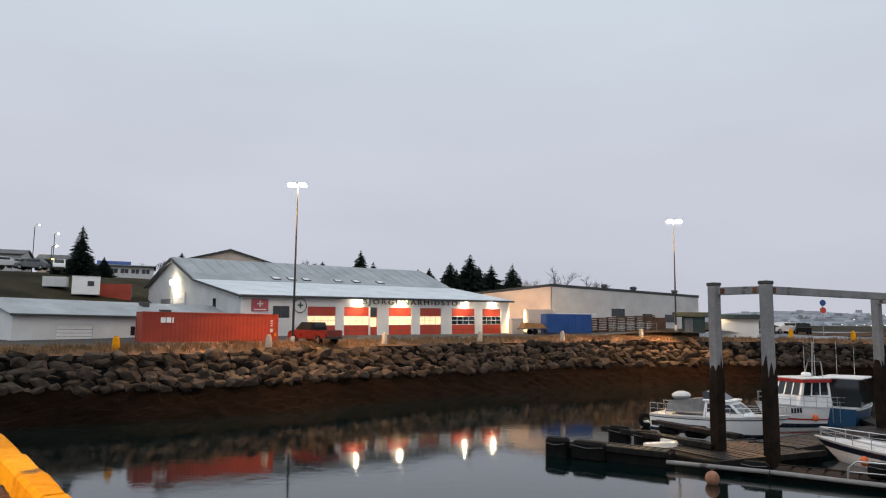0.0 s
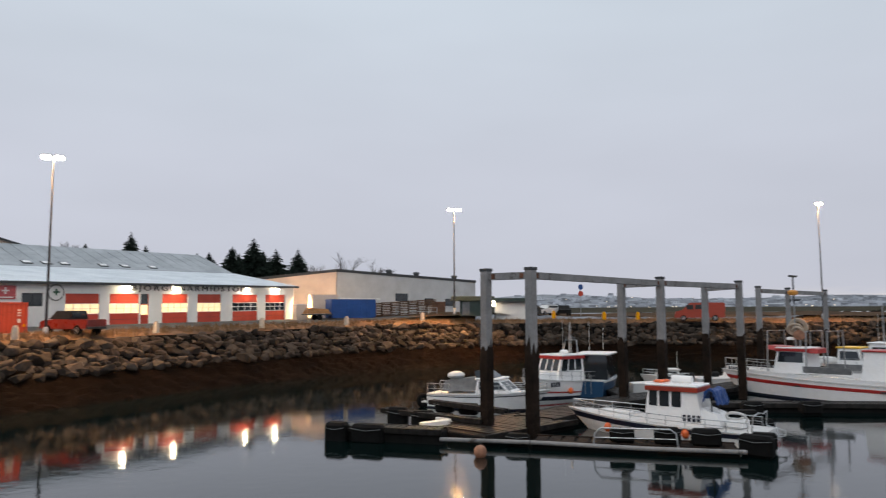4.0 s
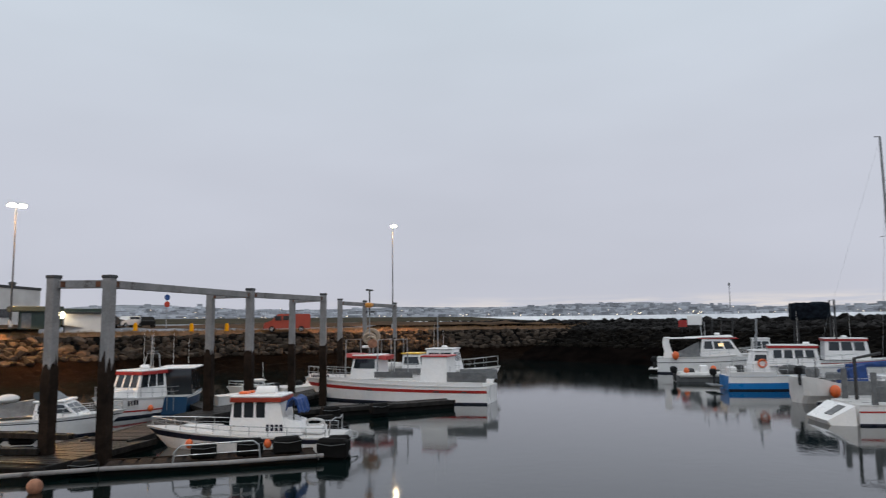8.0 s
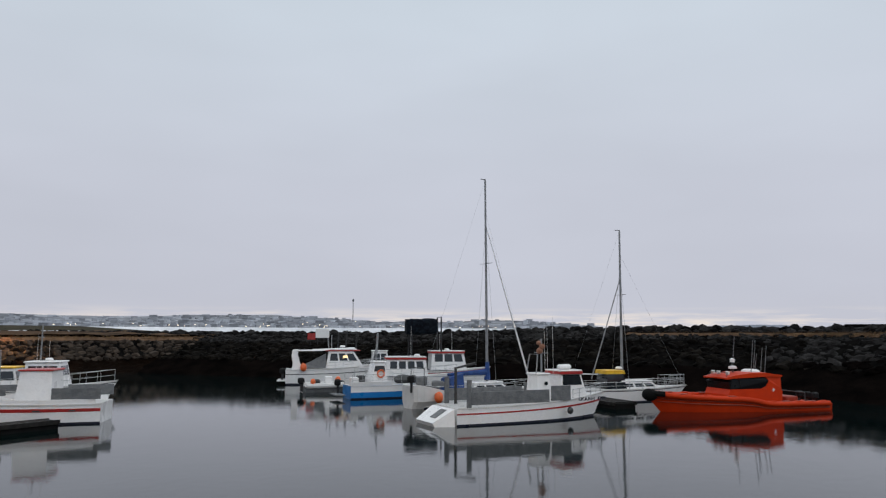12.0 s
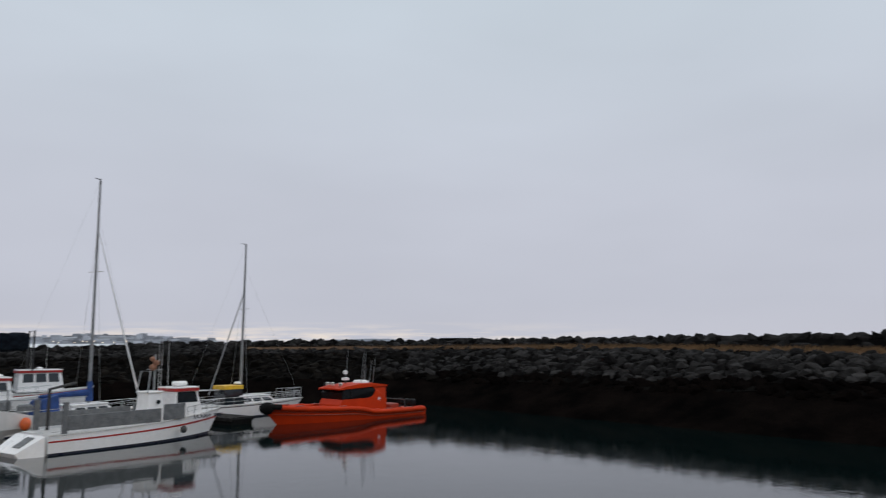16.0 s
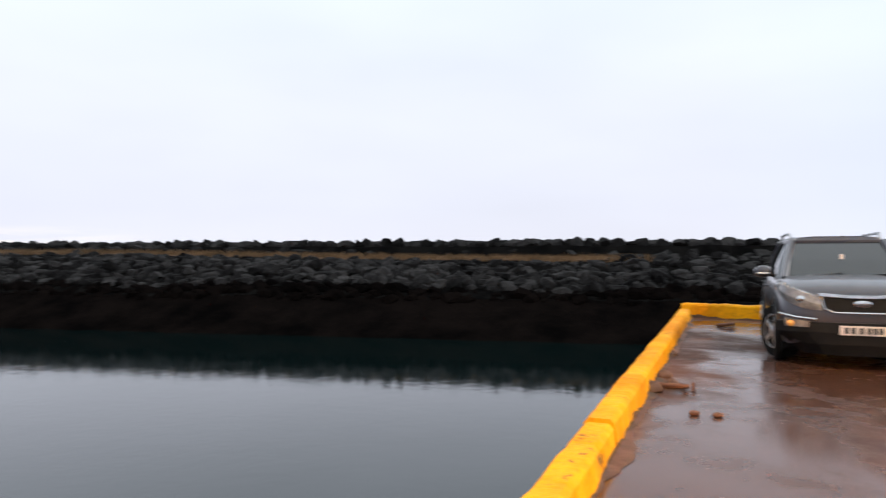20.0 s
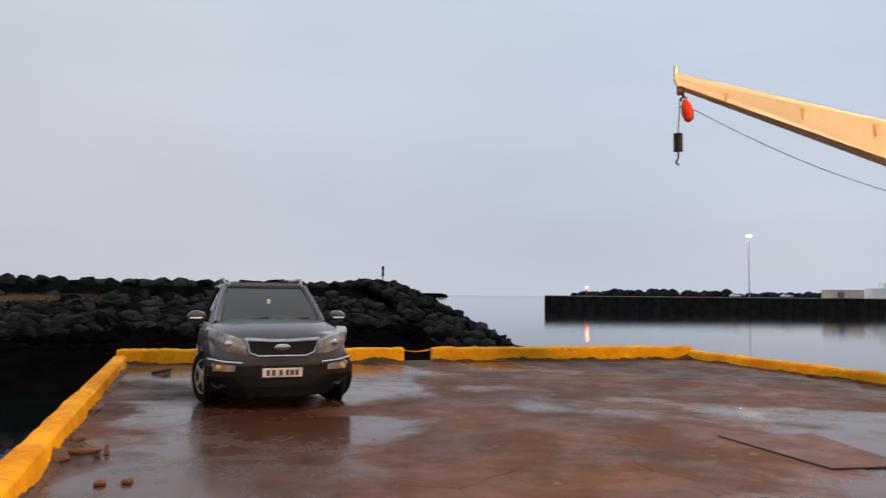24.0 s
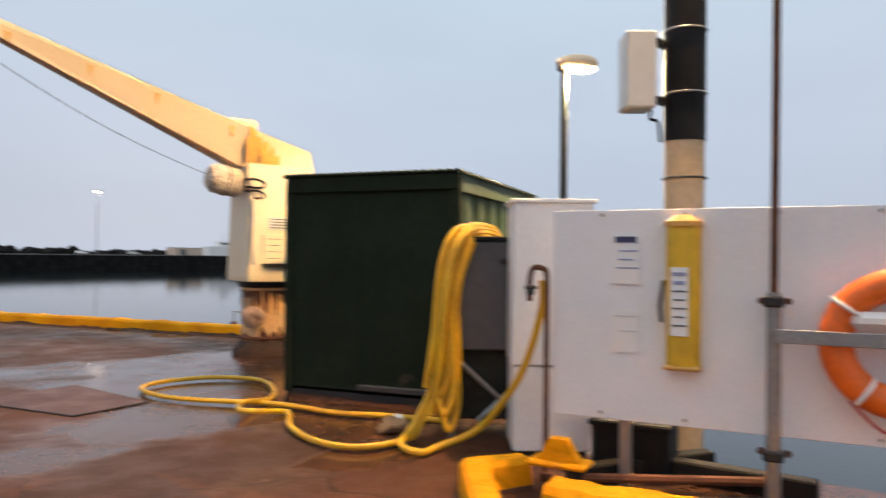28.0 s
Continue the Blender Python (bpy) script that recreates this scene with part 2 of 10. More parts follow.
M_darksteel = material("dark_steel", (0.035, 0.035, 0.037), 0.5, metal=0.3, scale=3, fine=30, bump=0.15)
M_rust = material("rusty_steel", (0.16, 0.055, 0.022), 0.8, colour2=(0.07, 0.028, 0.014), scale=2.5, fine=22, bump=0.4)
M_hull = material("white_gelcoat", (0.88, 0.87, 0.87), 0.3, colour2=(0.80, 0.79, 0.78), scale=0.8, fine=8, bump=0.04, spots=(0.50, 0.45, 0.38), spot_scale=0.5, spot_at=0.72, coat=0.3, grain=0.25)
M_hullgrey = material("off_white_gelcoat", (0.66, 0.65, 0.64), 0.35, colour2=(0.56, 0.55, 0.54), scale=0.8, fine=8, bump=0.05, spots=(0.34, 0.28, 0.22), spot_scale=0.5, spot_at=0.69, grain=0.25)
M_navy = material("navy_stripe", (0.012, 0.014, 0.03), 0.35, scale=2, fine=20, bump=0.05)
M_redstripe = material("red_stripe", (0.42, 0.025, 0.022), 0.4, scale=2, fine=20, bump=0.05)
M_orange = material("rescue_orange", (0.56, 0.040, 0.005), 0.5, colour2=(0.47, 0.034, 0.005), scale=0.8, fine=10, bump=0.05, spec=0.15, grain=0.25)
M_orangecab = material("orange_cabin_trim", (0.34, 0.035, 0.012), 0.45, scale=2, fine=20, bump=0.05)
M_bluehull = material("bright_blue_hull", (0.010, 0.20, 0.55), 0.35, colour2=(0.01, 0.17, 0.48), scale=1, fine=10, bump=0.05, grain=0.25)
M_tealhull = material("dark_blue_hull", (0.006, 0.055, 0.13), 0.35, colour2=(0.005, 0.045, 0.11), scale=1, fine=10, bump=0.05, grain=0.25)
M_tarp = material("blue_tarpaulin", (0.008, 0.055, 0.24), 0.6, colour2=(0.006, 0.035, 0.14), scale=2.5, fine=8, bump=0.6, depth=0.08)
M_greytarp = material("grey_tarpaulin", (0.16, 0.165, 0.17), 0.6, colour2=(0.11, 0.115, 0.12), scale=2.5, fine=8, bump=0.5, depth=0.06)
M_buoy = material("orange_buoy", (0.85, 0.16, 0.04), 0.45, scale=3, fine=14, bump=0.1)
M_buoypale = material("pale_buoy", (0.36, 0.17, 0.10), 0.7, colour2=(0.22, 0.10, 0.06), scale=3, fine=14, bump=0.2)
M_glass = glass_dark("dark_glass")
M_black = material("matt_black", (0.008, 0.008, 0.009), 0.6, spec=0.2, scale=3, fine=20, bump=0.05)
M_alu = material("aluminium", (0.48, 0.49, 0.50), 0.35, metal=0.8, scale=3, fine=30, bump=0.05)
M_yellowcab = material("yellow_canopy", (0.84, 0.50, 0.025), 0.5, scale=2, fine=12, bump=0.1)
M_spruce = material("spruce_needles", (0.014, 0.022, 0.016), 0.8, colour2=(0.007, 0.012, 0.009), scale=1.5, fine=9, bump=0.0, random_shade=0.4, spec=0.1)
M_bark = material("bark", (0.045, 0.036, 0.03), 0.9, scale=3, fine=20, bump=0.4)
M_twig = material("bare_twigs", (0.075, 0.062, 0.058), 0.9, scale=2, fine=20, bump=0.0)
M_hill = material("hillside_grass", (0.060, 0.048, 0.028), 0.95, colour2=(0.024, 0.023, 0.014), scale=0.15, fine=3, bump=0.5, spec=0.05, depth=0.1)

# ---- mesh helpers ----
class Shape:
    """Points and faces gathered for one mesh."""

    def __init__(self):
        self.v, self.f, self.flat = [], [], True

    def add(self, verts, faces, m=None):
        n = len(self.v)
        self.v += [tuple(m @ Vector(p)) if m else tuple(p) for p in verts]
        self.f += [tuple(i + n for i in face) for face in faces]
        return self

    def box(self, cx, cy, cz, sx, sy, sz, c=0.0, m=None):
        """A box with its middle at cx, cy, cz and chamfered edges."""
        hx, hy, hz = sx / 2, sy / 2, sz / 2
        if not c:
            vs = [(cx + a * hx, cy + b * hy, cz + d * hz) for a in (-1, 1) for b in (-1, 1) for d in (-1, 1)]
            return self.add(vs, [(0, 1, 3, 2), (4, 6, 7, 5), (0, 4, 5, 1), (2, 3, 7, 6), (0, 2, 6, 4), (1, 5, 7, 3)], m)
        c = min(c, hx * 0.9, hy * 0.9, hz * 0.9)
        vs, idx = [], {}
        for a in (-1, 1):
            for b in (-1, 1):
                for d in (-1, 1):
                    for k in range(3):
                        p = [hx - c, hy - c, hz - c]
                        p[k] += c
                        idx[a, b, d, k] = len(vs)
                        vs.append((cx + a * p[0], cy + b * p[1], cz + d * p[2]))
        fs = []
        for k in range(3):
            i, j = (k + 1) % 3, (k + 2) % 3
            for s in (-1, 1):
                face = []
                for u, w in ((-1, -1), (1, -1), (1, 1), (-1, 1)):
                    q = [0, 0, 0]
                    q[k], q[i], q[j] = s, u, w
                    face.append(idx[(*q, k)])
                fs.append(tuple(face if s > 0 else face[::-1]))
            for u in (-1, 1):
                for w in (-1, 1):
                    q0, q1 = [0, 0, 0], [0, 0, 0]
                    q0[k], q1[k] = -1, 1
                    q0[i] = q1[i] = u
                    q0[j] = q1[j] = w
                    face = (idx[(*q0, i)], idx[(*q1, i)], idx[(*q1, j)], idx[(*q0, j)])
                    fs.append(face if u * w > 0 else face[::-1])
        for a in (-1, 1):
            for b in (-1, 1):
                for d in (-1, 1):
                    face = tuple(idx[a, b, d, k] for k in range(3))
                    fs.append(face if a * b * d > 0 else face[::-1])
        return self.add(vs, fs, m)

    def loft(self, rings, close=True, cap=True, m=None):
        """Skin over rings of points that all have one count."""
        n = len(rings[0])
        vs = [p for r in rings for p in r]
        fs = []
        for k in range(len(rings) - 1):
            for i in range(n if close else n - 1):
                j = (i + 1) % n
                fs.append((k * n + i, k * n + j, (k + 1) * n + j, (k + 1) * n + i))
        if cap and close:
            fs.append(tuple(range(n))[::-1])
            fs.append(tuple((len(rings) - 1) * n + i for i in range(n)))
        return self.add(vs, fs, m)

    def prism(self, outline, z0, z1, m=None):
        """An outline in the plane, raised from z0 to z1."""
        return self.loft([[(x, y, z0) for x, y in outline], [(x, y, z1) for x, y in outline]], m=m)

    def tube(self, path, r, n=8, r2=None, m=None, cap=True):
        """A round bar along a path, tapering from r to r2."""
        pts = [Vector(p) for p in path]
        r2 = r if r2 is None else r2
        rings, side = [], None
        for i, p in enumerate(pts):
            d = (pts[min(i + 1, len(pts) - 1)] - pts[max(i - 1, 0)]).normalized()
            if side is None:
                side = d.cross(Vector((0, 0, 1)) if abs(d.z) < 0.9 else Vector((1, 0, 0))).normalized()
            side = (side - d * side.dot(d)).normalized()
            up = d.cross(side)
            q = r + (r2 - r) * i / max(len(pts) - 1, 1)
            rings.append([tuple(p + (side * math.cos(2 * math.pi * k / n) + up * math.sin(2 * math.pi * k / n)) * q) for k in range(n)])
        self.flat = False
        return self.loft(rings, cap=cap, m=m)

    def lathe(self, profile, n=16, m=None):
        """A turned form round z from (radius, height) pairs."""
        self.flat = False
        return self.loft([[(r * math.cos(2 * math.pi * k / n), r * math.sin(2 * math.pi * k / n), z) for k in range(n)] for r, z in profile], m=m)

    def ball(self, c, rx, ry=None, rz=None, n=12, k=8, m=None):
        ry, rz = ry or rx, rz or rx
        rings = []
        for i in range(k + 1):
            a = -math.pi / 2 + math.pi * i / k
            q = max(math.cos(a), 0.02)
            rings.append([(c[0] + rx * q * math.cos(2 * math.pi * j / n), c[1] + ry * q * math.sin(2 * math.pi * j / n), c[2] + rz * math.sin(a)) for j in range(n)])
        self.flat = False
        return self.loft(rings, m=m)

    def torus(self, R, r, n=28, k=10, m=None):
        vs = [((R + r * math.cos(b)) * math.cos(a), (R + r * math.cos(b)) * math.sin(a), r * math.sin(b)) for a in (2 * math.pi * i / n for i in range(n)) for b in (2 * math.pi * j / k for j in range(k))]
        fs = [(i * k + j, ((i + 1) % n) * k + j, ((i + 1) % n) * k + (j + 1) % k, i * k + (j + 1) % k) for i in range(n) for j in range(k)]
        self.flat = False
        return self.add(vs, fs, m)

    def mesh(self, name, mat):
        me = bpy.data.meshes.new(name)
        me.from_pydata(self.v, [], self.f)
        me.materials.append(mat)
        bm = bmesh.new()
        bm.from_mesh(me)
        bmesh.ops.recalc_face_normals(bm, faces=bm.faces)
        bm.to_mesh(me)
        bm.free()
        if not self.flat:
            me.polygons.foreach_set("use_smooth", [True] * len(me.polygons))
            me.set_sharp_from_angle(angle=radians(40))
        return me


def thing(name, label, category, place=(0, 0, 0), turn=0.0, group="", kind=""):
    """An Empty at the base of a thing. turn: degrees anticlockwise."""
    ob = new(name)
    ob.empty_display_size = 0.3
    ob.matrix_world = plan @ pose(*place, 0, 0, turn)
    return tagged(ob, label, category, group, kind)


def part(name, shape, mat, parent, label=""):
    """One mesh under a thing or under a part, in its parent's own space."""
    ob = new(name, shape.mesh(name, mat) if isinstance(shape, Shape) else shape)
    ob.parent = parent
    if label:
        ob["label"] = label
    return ob


def solo(name, shape, mat, label, category, kind="", group="", place=(0, 0, 0), turn=0.0):
    """A thing of one mesh."""
    ob = new(name, shape.mesh(name, mat))
    ob.matrix_world = plan @ pose(*place, 0, 0, turn)
    return tagged(ob, label, category, group, kind)


def letters(name, text, size, mat, parent, m, depth=0.02, spacing=1.0, label="", width=None):
    """Raised letters in the built-in font as one mesh. Text runs along local x, faces local z."""
    cu = bpy.data.curves.new(name, "FONT")
    cu.body, cu.size, cu.extrude, cu.space_character, cu.align_x, cu.resolution_u = text, size, depth, spacing, "CENTER", 3
    tmp = bpy.data.objects.new(name, cu)
    scene.collection.objects.link(tmp)
    me = bpy.data.meshes.new_from_object(tmp.evaluated_get(bpy.context.evaluated_depsgraph_get()))
    bpy.data.objects.remove(tmp)
    bpy.data.curves.remove(cu)
    if width:
        xs = [v.co.x for v in me.vertices]
        me.transform(Matrix.Diagonal((width / max(max(xs) - min(xs), 1e-3), 1, 1, 1)))
    me.transform(m)
    me.materials.clear()
    me.materials.append(mat)
    ob = new(name, me)
    ob.parent = parent
    if label:
        ob["label"] = label
    return ob


def spline(points, n=6, closed=False):
    """A smooth path through control points."""
    P = [Vector(p) for p in points]
    out = []
    for i in range(len(P) - 1):
        p0, p1, p2, p3 = P[max(i - 1, 0)], P[i], P[i + 1], P[min(i + 2, len(P) - 1)]
        for k in range(n):
            t = k / n
            out.append(0.5 * ((2 * p1) + (p2 - p0) * t + (2 * p0 - 5 * p1 + 4 * p2 - p3) * t * t + (3 * p1 - p0 - 3 * p2 + p3) * t ** 3))
    return out + [P[-1]]

# ---- water ----
def water_material():
    m = bpy.data.materials.new("harbour_water")
    m.use_nodes = True
    nt = m.node_tree
    b = nt.nodes["Principled BSDF"]
    b.inputs["Base Color"].default_value = (0.0015, 0.0062, 0.0062, 1)
    b.inputs["Roughness"].default_value = 0.05
    b.inputs["IOR"].default_value = 1.52
    tex = nt.nodes.new("ShaderNodeTexCoord")
    hs = []
    for s, k in ((0.4, 0.10), (1.8, 0.26), (5.0, 0.30), (13.0, 0.22)):
        n = nt.nodes.new("ShaderNodeTexNoise")
        n.inputs["Scale"].default_value, n.inputs["Detail"].default_value = s, 2.0
        nt.links.new(tex.outputs["Object"], n.inputs["Vector"])
        q = nt.nodes.new("ShaderNodeMath")
        q.operation = "MULTIPLY"
        q.inputs[1].default_value = k / s
        nt.links.new(n.outputs[0], q.inputs[0])
        hs.append(q.outputs[0])
    total = hs[0]
    for h in hs[1:]:
        c = nt.nodes.new("ShaderNodeMath")
        nt.links.new(total, c.inputs[0]), nt.links.new(h, c.inputs[1])
        total = c.outputs[0]
    bp = nt.nodes.new("ShaderNodeBump")
    bp.inputs["Strength"].default_value, bp.inputs["Distance"].default_value = 0.06, 0.35
    nt.links.new(total, bp.inputs["Height"])
    nt.links.new(bp.outputs[0], b.inputs["Normal"])
    return m


M_water = water_material()
R = 4500.0
solo("water", Shape().add([(-R, -R, 0), (R, -R, 0), (R, R, 0), (-R, R, 0)], [(0, 1, 2, 3)]), M_water, "calm dark grey harbour water with faint ripples", "water", "structure")
solo("seabed", Shape().add([(-R, -R, -6), (R, -R, -6), (R, R, -6), (-R, R, -6)], [(0, 1, 2, 3)]), M_weed_dark, "dark muddy sea bed under the harbour water", "seabed", "structure")


# ---- quay ----
DECK = 4.17


def deck_material():
    """Worn red-brown concrete: matt dry patches, smooth puddles, pale scuffs and dark cracks."""
    m = material("wet_quay_deck", (0.100, 0.041, 0.023), 0.5, colour2=(0.052, 0.025, 0.0165), scale=0.42, fine=22, bump=0.0, mixed=0.35)
    nt = m.node_tree
    b = nt.nodes["Principled BSDF"]
    tex = nt.nodes.new("ShaderNodeTexCoord")

    def noise_at(s, detail, rough=0.6, warp=0.0):
        n = nt.nodes.new("ShaderNodeTexNoise")
        n.inputs["Scale"].default_value, n.inputs["Detail"].default_value, n.inputs["Roughness"].default_value = s, detail, rough
        n.inputs["Distortion"].default_value = warp
        nt.links.new(tex.outputs["Object"], n.inputs["Vector"])
        return n.outputs[0]

    def ranged(src, lo, hi, a, c):
        n = nt.nodes.new("ShaderNodeMapRange")
        n.interpolation_type = "SMOOTHSTEP"
        for i, v in enumerate((lo, hi, a, c)):
            n.inputs[i + 1].default_value = v
        nt.links.new(src, n.inputs[0])
        return n.outputs[0]

    def blend(fac, a, c):
        n = nt.nodes.new("ShaderNodeMix")
        n.data_type = "RGBA"
        nt.links.new(fac, n.inputs[0])
        nt.links.new(a, n.inputs[6])
        n.inputs[7].default_value = (*c, 1)
        return n.outputs[2]

    def between(fac, a, c):
        n = nt.nodes.new("ShaderNodeMix")
        nt.links.new(fac, n.inputs[0])
        for k, v in ((2, a), (3, c)):
            if isinstance(v, float):
                n.inputs[k].default_value = v
            else:
                nt.links.new(v, n.inputs[k])
        return n.outputs[0]

    pools, grit, film = noise_at(0.27, 7.0, 0.50, 0.5), noise_at(60.0, 3.0), noise_at(1.3, 8.0, 0.70)
    scuff, chips, stain = noise_at(2.6, 10.0, 0.74), noise_at(7.0, 6.0, 0.6), noise_at(0.75, 6.0, 0.6, 0.8)
    wet = ranged(pools, 0.485, 0.56, 0.0, 1.0)
    # thin cracks
    warp = nt.nodes.new("ShaderNodeTexNoise")
    warp.inputs["Scale"].default_value, warp.inputs["Detail"].default_value = 1.6, 5.0
    nt.links.new(tex.outputs["Object"], warp.inputs["Vector"])
    bent = nt.nodes.new("ShaderNodeMix")
    bent.data_type = "RGBA"
    bent.inputs[0].default_value = 0.45
    nt.links.new(tex.outputs["Object"], bent.inputs[6])
    nt.links.new(warp.outputs[1], bent.inputs[7])
    cells = nt.nodes.new("ShaderNodeTexVoronoi")
    cells.feature = "DISTANCE_TO_EDGE"
    cells.inputs["Scale"].default_value = 0.62
    nt.links.new(bent.outputs[2], cells.inputs["Vector"])
    crack = ranged(cells.outputs[0], 0.0025, 0.007, 0.8, 0.0)
    col = b.inputs["Base Color"].links[0].from_socket
    col = blend(ranged(stain, 0.54, 0.64, 0.0, 0.75), col, (0.120, 0.048, 0.024))
    col = blend(ranged(scuff, 0.625, 0.665, 0.0, 0.7), col, (0.20, 0.150, 0.12))
    col = blend(wet, col, (0.060, 0.027, 0.0175))
    col = blend(ranged(chips, 0.72, 0.75, 0.0, 0.7), col, (0.26, 0.215, 0.18))
    col = blend(crack, col, (0.020, 0.012, 0.009))
    nt.links.new(col, b.inputs["Base Color"])
    for link in list(b.inputs["Roughness"].links):
        nt.links.remove(link)
    nt.links.new(between(wet, ranged(film, 0.36, 0.66, 0.40, 0.72), ranged(film, 0.40, 0.62, 0.12, 0.30)), b.inputs["Roughness"])
    nt.links.new(between(wet, 0.12, 0.32), b.inputs["Specular IOR Level"])
    bp = nt.nodes.new("ShaderNodeBump")
    bp.inputs["Distance"].default_value = 0.012
    nt.links.new(between(wet, 0.5, 0.02), bp.inputs["Strength"])
    nt.links.new(grit, bp.inputs["Height"])
    nt.links.new(bp.outputs[0], b.inputs["Normal"])
    return m


M_deck = deck_material()
QUAY = [(1.11, 0.55), (-27.0, 36.2), (-44.0, 30.0), (-14.0, 6.0), (-5.68, 1.06), (-5.72, -1.85), (-6.46, -3.04), (-10.64, -3.16), (-9.24, -9.49), (-7.8, -16.48), (4.72, -15.48)]
solo("quay_deck", Shape().prism(QUAY, DECK - 0.5, DECK), M_deck, "wet reddish-brown concrete quay deck with puddles", "quay", "structure")
inner = [(x * 0.985 - 0.03, y * 0.985 - 0.05) for x, y in QUAY]
solo("quay_wall", Shape().prism(inner, -5.0, DECK - 0.5), M_concrete, "dark concrete quay wall standing in the water", "quay wall", "structure")

M_patch = material("deck_repair", (0.15, 0.12, 0.105), 0.45, colour2=(0.10, 0.08, 0.07), scale=2, fine=30, bump=0.3)


M_grit = material("kerb_grit", (0.115, 0.046, 0.021), 0.7, colour2=(0.035, 0.022, 0.013), scale=3, fine=40, bump=0.5)


def kerb_run(pieces, w, h, label, inside):
    """Yellow kerb blocks end to end, with chamfered, slightly uneven tops."""
    for i, (a, b, hh) in enumerate(pieces):
        a, b = Vector(a), Vector(b)
        d = (b - a)
        n = max(2, int(d.length / 0.09))
        side = Vector((-d.y, d.x)).normalized() * inside
        rings = []
        for k in range(n + 1):
            p = a + d * (k / n)
            j = 0.024 * noise.noise((p.x * 2.3, p.y * 2.3, i)) + 0.020 * noise.noise((p.x * 8, p.y * 8, i))
            t = hh + j
            q = p + side * (w + 0.9 * j)
            c = 0.035
            rings.append([(*p, DECK + 0.003), (*p, DECK + t - c), (*(p + side * c), DECK + t), (*(q - side * c), DECK + t), (*q, DECK + t - c), (*(q + side * 0.02), DECK + 0.003)])
        kb = solo("kerb", Shape().loft(rings), M_yellow, label, "kerb", group="yellow quay kerbs")
        # rusty, mossy foot where the paint has gone
        foot = []
        for r in rings:
            lo, hi = Vector(r[5]), Vector(r[4])
            h = 0.10 + 0.42 * max(0.0, noise.noise((lo.x * 1.7, lo.y * 1.7, 3.0)) + 0.15) + 0.22 * noise.noise((lo.x * 7, lo.y * 7, 5.0))
            up = lo + (hi - lo) * min(max(h, 0.03), 0.8)
            out = Vector((side.x, side.y, 0)) * 0.004
            foot.append([tuple(lo - out), tuple(lo + out), tuple(up + out * 0.8), tuple(up - out)])
        part("worn_foot", Shape().loft(foot), M_grit, kb, "rust-brown bare foot of the kerb")


YK = "yellow-painted concrete kerb block along the quay edge, scuffed"
plan = QUAY_TURN
e0, e1 = Vector((1.06, 0.64)), Vector((5.95, -15.05))
east_at = lambda s: tuple(e0 + (e1 - e0).normalized() * s)
kerb_run([(east_at(0.0), east_at(5.35), 0.20), (east_at(5.40), east_at(10.2), 0.22), (east_at(10.26), east_at(15.6), 0.21)], 0.22, 0.2, YK, -1)
# rusty grit washed up against the inside of the kerb
def grit_strip(p0, p1, offset, seed):
    rings = []
    way = (p1 - p0).normalized()
    inward = Vector((way.y, -way.x))
    for k in range(int((p1 - p0).length / 0.1) - 4):
        p = p0 + way * (0.3 + k * 0.1) + inward * offset
        w = 0.06 + 0.13 * max(0.0, noise.noise((k * 0.11, 4.0, seed)) + 0.25) + 0.05 * noise.noise((k * 0.6, 9.0, seed))
        q = p + inward * max(w, 0.05)
        rings.append([(*p, DECK + 0.002), (*p, DECK + 0.03), (*q, DECK + 0.006), (*q, DECK + 0.002)])
    solo("kerb_grit", Shape().loft(rings), M_grit, "rust-brown grit along the yellow kerb, doubling as shade at its foot", "dirt", "structure")


grit_strip(e0, e1, 0.2, 0)
# along the far kerbs the strip also paints the dark shadow line at the foot
grit_strip(Vector((5.9, -15.1)), Vector((-6.3, -17.02)), 0.28, 1)
grit_strip(Vector((-6.45, -17.0)), Vector((-8.42, -10.25)), 0.24, 2)
# joints between the deck slabs
for k, (p, q) in enumerate((((-7.1, -13.3), (-0.9, -12.75)), ((0.85, -7.9), (0.55, -5.0)))):
    p, q = Vector(p), Vector(q)
    n = Vector((-(q - p).y, (q - p).x)).normalized() * (0.004 if k else 0.012)
    rings = []
    for i in range(41):
        c = p + (q - p) * (i / 40) + n * 4.0 * noise.noise((i * 0.37, k, 0))
        rings.append([(*(c - n), DECK + 0.001), (*(c - n * 0.6), DECK + 0.004), (*(c + n * 0.6), DECK + 0.004), (*(c + n), DECK + 0.001)])
    if k:
        solo("deck_crack", Shape().loft(rings), M_grit, "dirt-filled crack in the quay deck", "crack", "structure")
    else:
        solo("slab_joint", Shape().loft(rings), M_patch, "worn pale joint between quay slabs", "joint", "structure")
plan = NO_TURN
n0, n1 = Vector((1.11, 0.55)), Vector((-27.0, 36.2))
north_at = lambda s: tuple(n0 + (n1 - n0).normalized() * s)
kerb_run([(north_at(0.25 + 6.0 * k), north_at(6.2 + 6.0 * k), 0.21) for k in range(7)], 0.22, 0.2, YK, 1)
plan = QUAY_TURN
kerb_run([((5.9, -15.1), (0.30, -16.0), 0.29), ((-0.32, -16.1), (-6.30, -17.02), 0.29)], 0.30, 0.29, YK, -1)
kerb_run([((-6.45, -17.0), (-8.42, -10.25), 0.20)], 0.26, 0.20, YK, -1)
kerb_run([((-4.03, -2.68), (-3.42, -2.14), 0.2), ((-4.40, -2.50), (-4.05, -2.67), 0.194)], 0.18, 0.2, YK, 1)
kerb_run([((-3.84, -1.98), (-4.25, 0.2), 0.2), ((-4.26, 0.26), (-5.0, 3.2), 0.2)], 0.26, 0.2, YK, 1)

plan = NO_TURN

